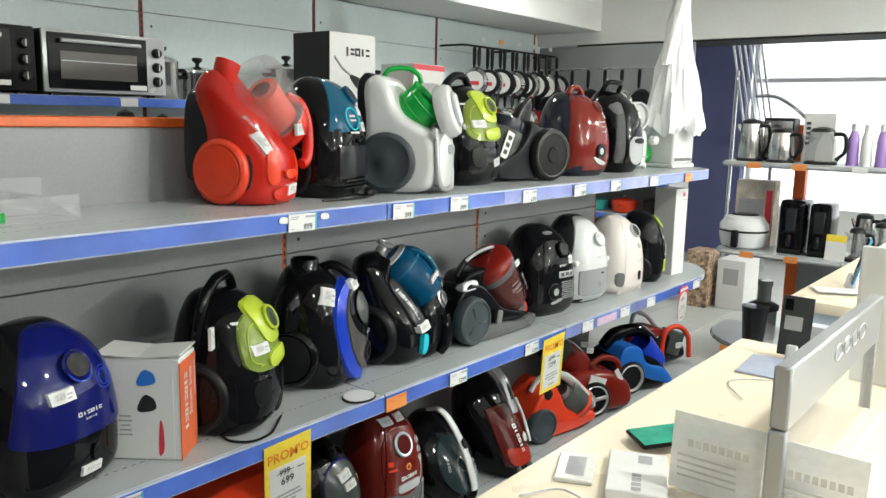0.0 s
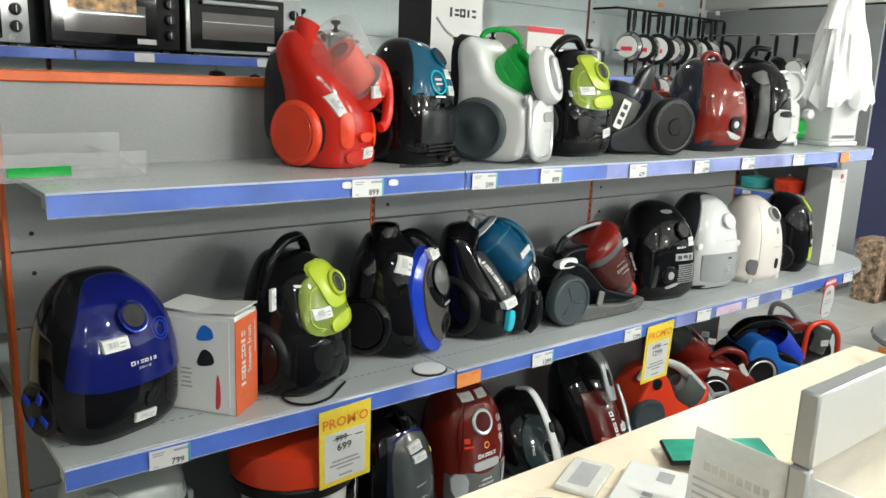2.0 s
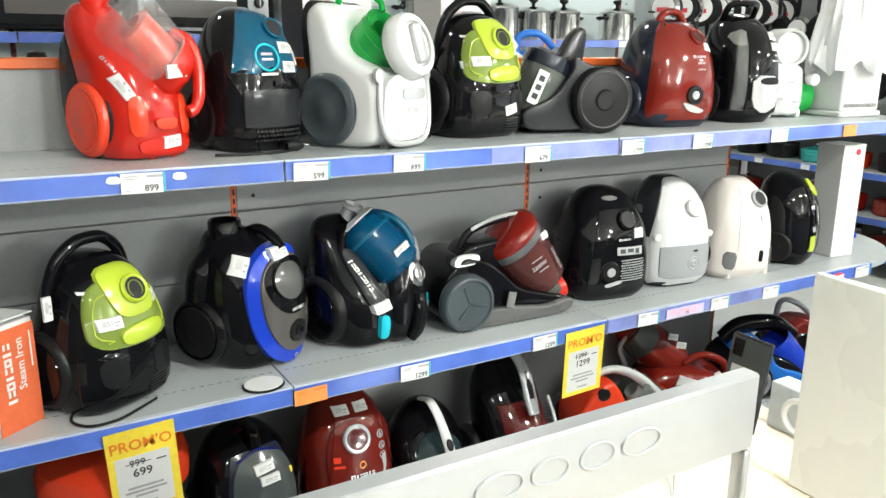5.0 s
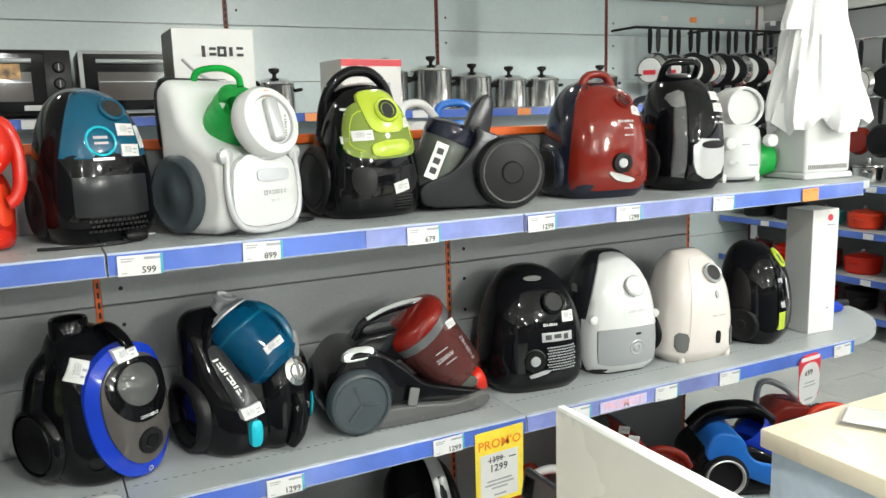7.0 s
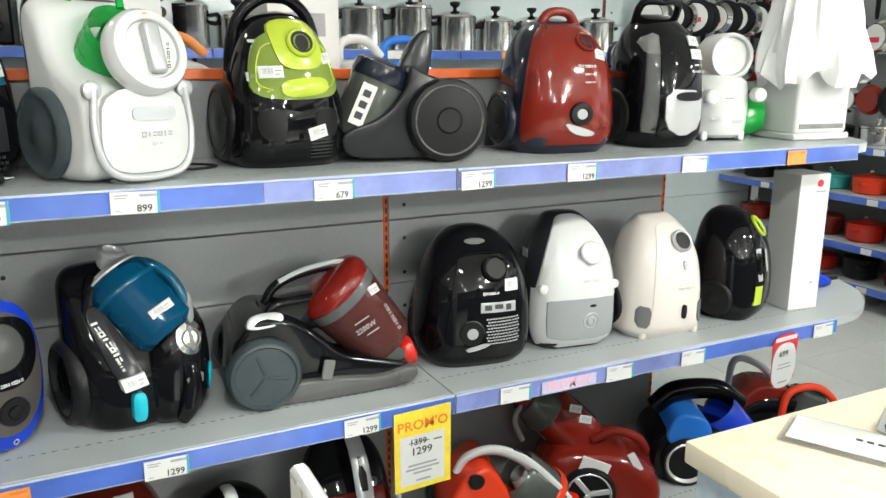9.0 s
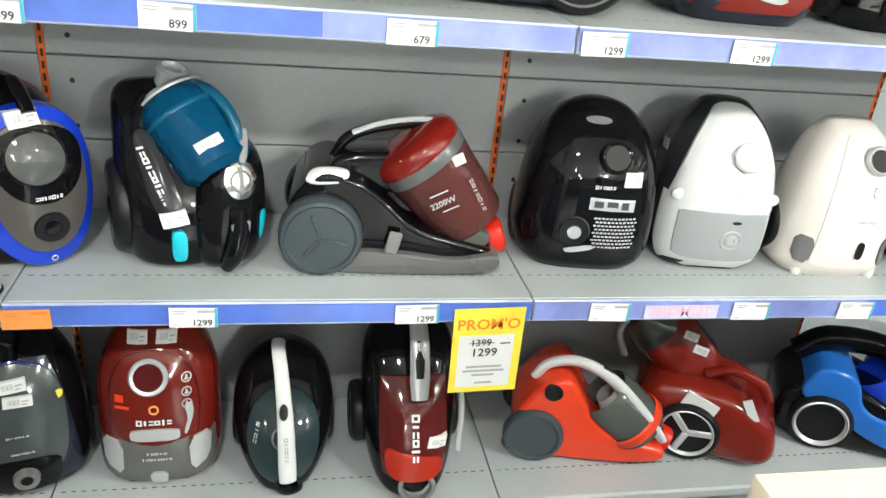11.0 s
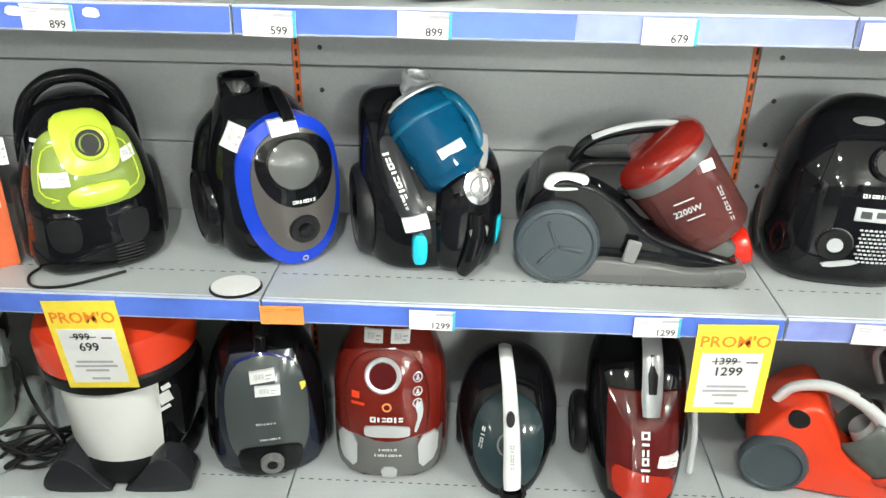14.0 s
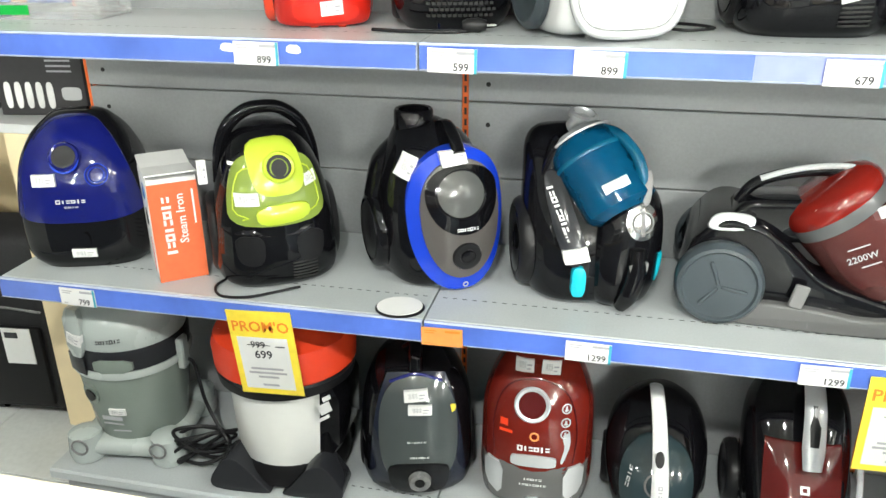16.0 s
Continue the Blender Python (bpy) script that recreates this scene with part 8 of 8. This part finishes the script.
for k, (y, m) in enumerate(((-0.42, purple), (-0.49, WHITEP), (-0.57, purple), (-0.66, turq))):
    b = thing("sports_bottle", "lilac plastic blender bottle on the shelf" if m is purple else "plastic blender bottle on the shelf", "bottle", 4.5, y, 1.2505, group="blender bottles")
    part("body", lathe([(0.032, 0), (0.034, 0.01), (0.03, 0.16), (0.018, 0.2)], 22), m, b)
    part("cap", lathe([(0.02, 0.2), (0.02, 0.235), (0.01, 0.245), (0.001, 0.245)], 18), WHITEP, b)
f = thing("air_fryer", "white round air fryer with dark lid and handle", "air fryer", 4.53, 0.17, 0.7005, -90)
part("body", lathe([(0.11, 0), (0.135, 0.015), (0.15, 0.085), (0.148, 0.15), (0.125, 0.178)], 34), WHITEP, f)
part("band", lathe([(0.1505, 0.105), (0.153, 0.109), (0.151, 0.118)], 34), BLACKM, f)
part("lid", lathe([(0.128, 0.176), (0.118, 0.196), (0.07, 0.212), (0.001, 0.216)], 30), WHITEP, f)
part("lid_panel", lathe([(0.085, 0.209), (0.08, 0.216), (0.001, 0.221)], 28), BLACK, f)
part("handle", box(-0.02, 0.02, -0.185, -0.145, 0.015, 0.125, 0.008, 2), BLACKM, f)
for y, w, h in ((-0.13, 0.15, 0.33), (-0.29, 0.12, 0.32)):
    g = thing("deep_fryer", "glossy black upright fryer with front plate", "fryer", 4.56, y, 0.7005, -90, group="black fryers")
    part("body", box(-w / 2, w / 2, -0.11, 0.12, 0.0, h, 0.028, 4), BLACK, g)
    part("gloss_plate", box(-0.03, 0.03, -0.116, -0.108, 0.14, h - 0.05, 0.004), CHARCOAL, g)
    part("handle", box(-0.012, 0.012, -0.15, -0.112, 0.05, 0.12, 0.006), BLACKM, g)
    part("foot_plate", box(-w / 2 + 0.006, w / 2 - 0.006, -0.112, -0.1, 0.0, 0.03, 0.004), BLACKM, g)
c = thing("yellow_price_card", "yellow and white promotion card standing on the shelf", "sign", 4.405, -0.40, 0.7005, -90, -6)
part("card", box(-0.055, 0.055, -0.001, 0.001, 0.0, 0.15), PAPER, c, smooth=False)
part("band", box(-0.055, 0.055, -0.0018, -0.0011, 0.11, 0.15), YELLOW, c, smooth=False)
for k in range(18):
    glass = k % 3 != 1
    jug(4.46 + 0.15 * (k % 2) + 0.01 * (k % 5), -0.50 - 0.125 * (k // 2), 0.7005, 0.055 + 0.005 * (k % 2), 0.17 + 0.05 * (k % 2) + 0.02 * (k % 3), CLEARP if glass else STEEL,
        "clear glass coffee jug with black handle" if glass else "steel coffee pot with black handle", name="coffee_jug")
for k in range(7):
    jug(4.66 - 0.14 * (k % 2), -0.75 - 0.11 * k, 1.2505, 0.055, 0.16 + 0.04 * (k % 3), STEEL if k % 2 else WHITEP, "steel kettle on the upper shelf" if k % 2 else "white kettle on the upper shelf")
c = thing("appliance_carton", "cream appliance carton with pan picture", "carton", 4.66, 0.16, 0.7005, -90)
part("box_body", box(-0.12, 0.12, 0.0, 0.12, 0.0, 0.42, 0.002), material("cream_card", (0.66, 0.58, 0.48), 0.5, stain=0.2, stain_scale=12), c)
part("print", box(-0.1, 0.06, -0.0015, -0.0005, 0.1, 0.3), GREYINK, c, smooth=False)
part("print", box(0.07, 0.11, -0.0015, -0.0005, 0.1, 0.36), REDCARD, c, smooth=False)
j = thing("juicer", "steel juicer with black pulp bin on the low shelf", "juicer", 4.40, -0.03, 0.1505, 80)
part("body", box(-0.06, 0.08, -0.07, 0.07, 0.0, 0.2, 0.015, 3), STEEL, j)
part("pulp_bin", turned(lathe([(0.06, 0), (0.075, 0.2), (0.08, 0.24), (0.001, 0.245)], 24), Matrix.Translation((-0.02, 0.14, 0.0))), CHARCOAL, j)
part("lid", turned(lathe([(0.09, 0.2), (0.092, 0.225), (0.05, 0.25), (0.04, 0.25)], 28), Matrix.Translation((0.0, 0, 0.0))), BLACKM, j)
part("chute", turned(lathe([(0.04, 0.25), (0.04, 0.34), (0.045, 0.35), (0.045, 0.38), (0.001, 0.38)], 22), Matrix.Translation((0.0, 0, 0.0))), SMOKE, j)
part("knob", turned(lathe([(0.025, 0), (0.022, 0.02), (0.001, 0.022)], 20, "y"), Matrix.Translation((0.01, -0.07, 0.06))), CHROME, j)

c = thing("patterned_carton_stack", "stack of small patterned red and cream cartons", "carton", 5.72, 0.86, 0.0, 0)
part("box_body", box(-0.12, 0.12, -0.09, 0.09, 0.0, 0.46, 0.003), material("patterned_card", (0.55, 0.38, 0.26), 0.5, grain=0.4, grain_scale=38, stain=0.35, stain_scale=24), c)
c = thing("white_carton", "low white cartons standing on the floor", "carton", 5.85, 0.62, 0.0, 0)
part("box_body", box(-0.15, 0.2, -0.11, 0.11, 0.0, 0.40, 0.003), PAPER, c)
part("print", box(-0.1515, -0.1502, -0.06, 0.06, 0.2, 0.33), GREYINK, c, smooth=False)

# ---- beech cabinet and suitcases past the other end ----
cb = thing("beech_cabinet", "pale beech cabinet with white top", "cabinet", 0, 0, 0)
part("side_panel", box(-0.235, -0.045, 0.36, 0.38, 0.0, 0.93, 0.002), ENDWOOD, cb, "pale beech panel")
part("top", box(-0.95, -0.045, 0.36, 0.95, 0.93, 0.955, 0.002), WHITEP, cb)
part("side_panel", box(-0.95, -0.93, 0.38, 0.95, 0.0, 0.93, 0.002), ENDWOOD, cb)
part("back_panel", box(-0.93, -0.045, 0.93, 0.95, 0.0, 0.93, 0.002), ENDWOOD, cb)
for k, x in enumerate((-0.19, -0.48)):
    c = thing("black_carton", "matt black carton with white oval print", "carton", x, 0.58, 0.956, 8 - 14 * k, group="black cartons")
    part("box_body", box(-0.125, 0.125, -0.12, 0.12, 0.0, 0.27, 0.002), material("black_card_print", (0.025, 0.024, 0.026), 0.45), c)
    for i in range(5):
        part("oval_print", prism(oval(-0.095 + 0.03 * i, 0.055, 0.010, 0.036, 3, 16), -0.1215, -0.1203, 0), PAPER, c, smooth=False)
    part("label_print", prism(oval(0.085, 0.06, 0.028, 0.018, 4, 16), -0.1215, -0.1203, 0), SILVERP, c, smooth=False)
    part("small_print", turned(bars([(0.06, 0.12 + 0.014 * q, 0.07, 0.005) for q in range(4)] + [(0.0, 0.22, 0.012, 0.06), (0.04, 0.23, 0.012, 0.05)]), pose(0, -0.1212, 0)), GREYINK, c, smooth=False)
for k, (x, y, h) in enumerate(((-0.40, 0.46, 0.62), (-0.72, 0.50, 0.72))):
    sc = thing("suitcase", "black fabric suitcase with white hang tag standing on the floor", "suitcase", x, y, 0.0, 6, group="black suitcases")
    part("shell", box(-0.15, 0.15, -0.1, 0.12, 0.035, h, 0.03, 3), material("black_fabric", (0.014, 0.014, 0.016), 0.75, grain=0.3, grain_scale=240, bump=0.2), sc)
    part("pocket", box(-0.125, 0.125, -0.125, -0.1, 0.07, h * 0.55, 0.012, 2), BLACKM, sc)
    part("zip", tube([(-0.13, -0.103, h * 0.62), (0.0, -0.104, h * 0.64), (0.13, -0.103, h * 0.62)], 0.004, 6), GREYP, sc)
    part("hang_tag", box(0.01, 0.10, -0.130, -0.1265, h * 0.36, h * 0.55), PAPER, sc, "white printed hang tag", False)
    part("tag_print", box(0.02, 0.06, -0.1318, -0.1303, h * 0.5, h * 0.53), INK, sc, smooth=False)
    for q in (-1, 1):
        part("wheel", turned(lathe([(0.028, -0.015), (0.03, 0), (0.028, 0.015)], 18, "x"), Matrix.Translation((q * 0.11, -0.04, 0.03))), BLACKM, sc)

# ---- floor tiles ----
TS = 0.45
tile_me = None
def tile_bm(w):
    return box(0.0015, w - 0.0015, 0.0015, w - 0.0015, -0.012, 0.0, 0.0012)


for i in range(-4, 18):
    for j in range(-4, 7):
        x, y = i * TS, j * TS + 0.12
        if x + TS > X1 or y + TS > Y1:
            continue
        if tile_me is None:
            t0 = part("tile", tile_bm(TS), FLOOR, floor)
            tile_me = t0.data
        else:
            t0 = new("tile", tile_me)
            t0.parent = floor
        t0.location = (x, y, 0.0)
solid("floor_margin", "pale grey floor tiles further off", "floor", joined(box(X0, -4 * TS, Y0, Y1, -0.012, 0.0), box(-4 * TS, X1, Y0, -4 * TS + 0.12, -0.012, 0.0)), FLOOR, kind="structure", smooth=False)
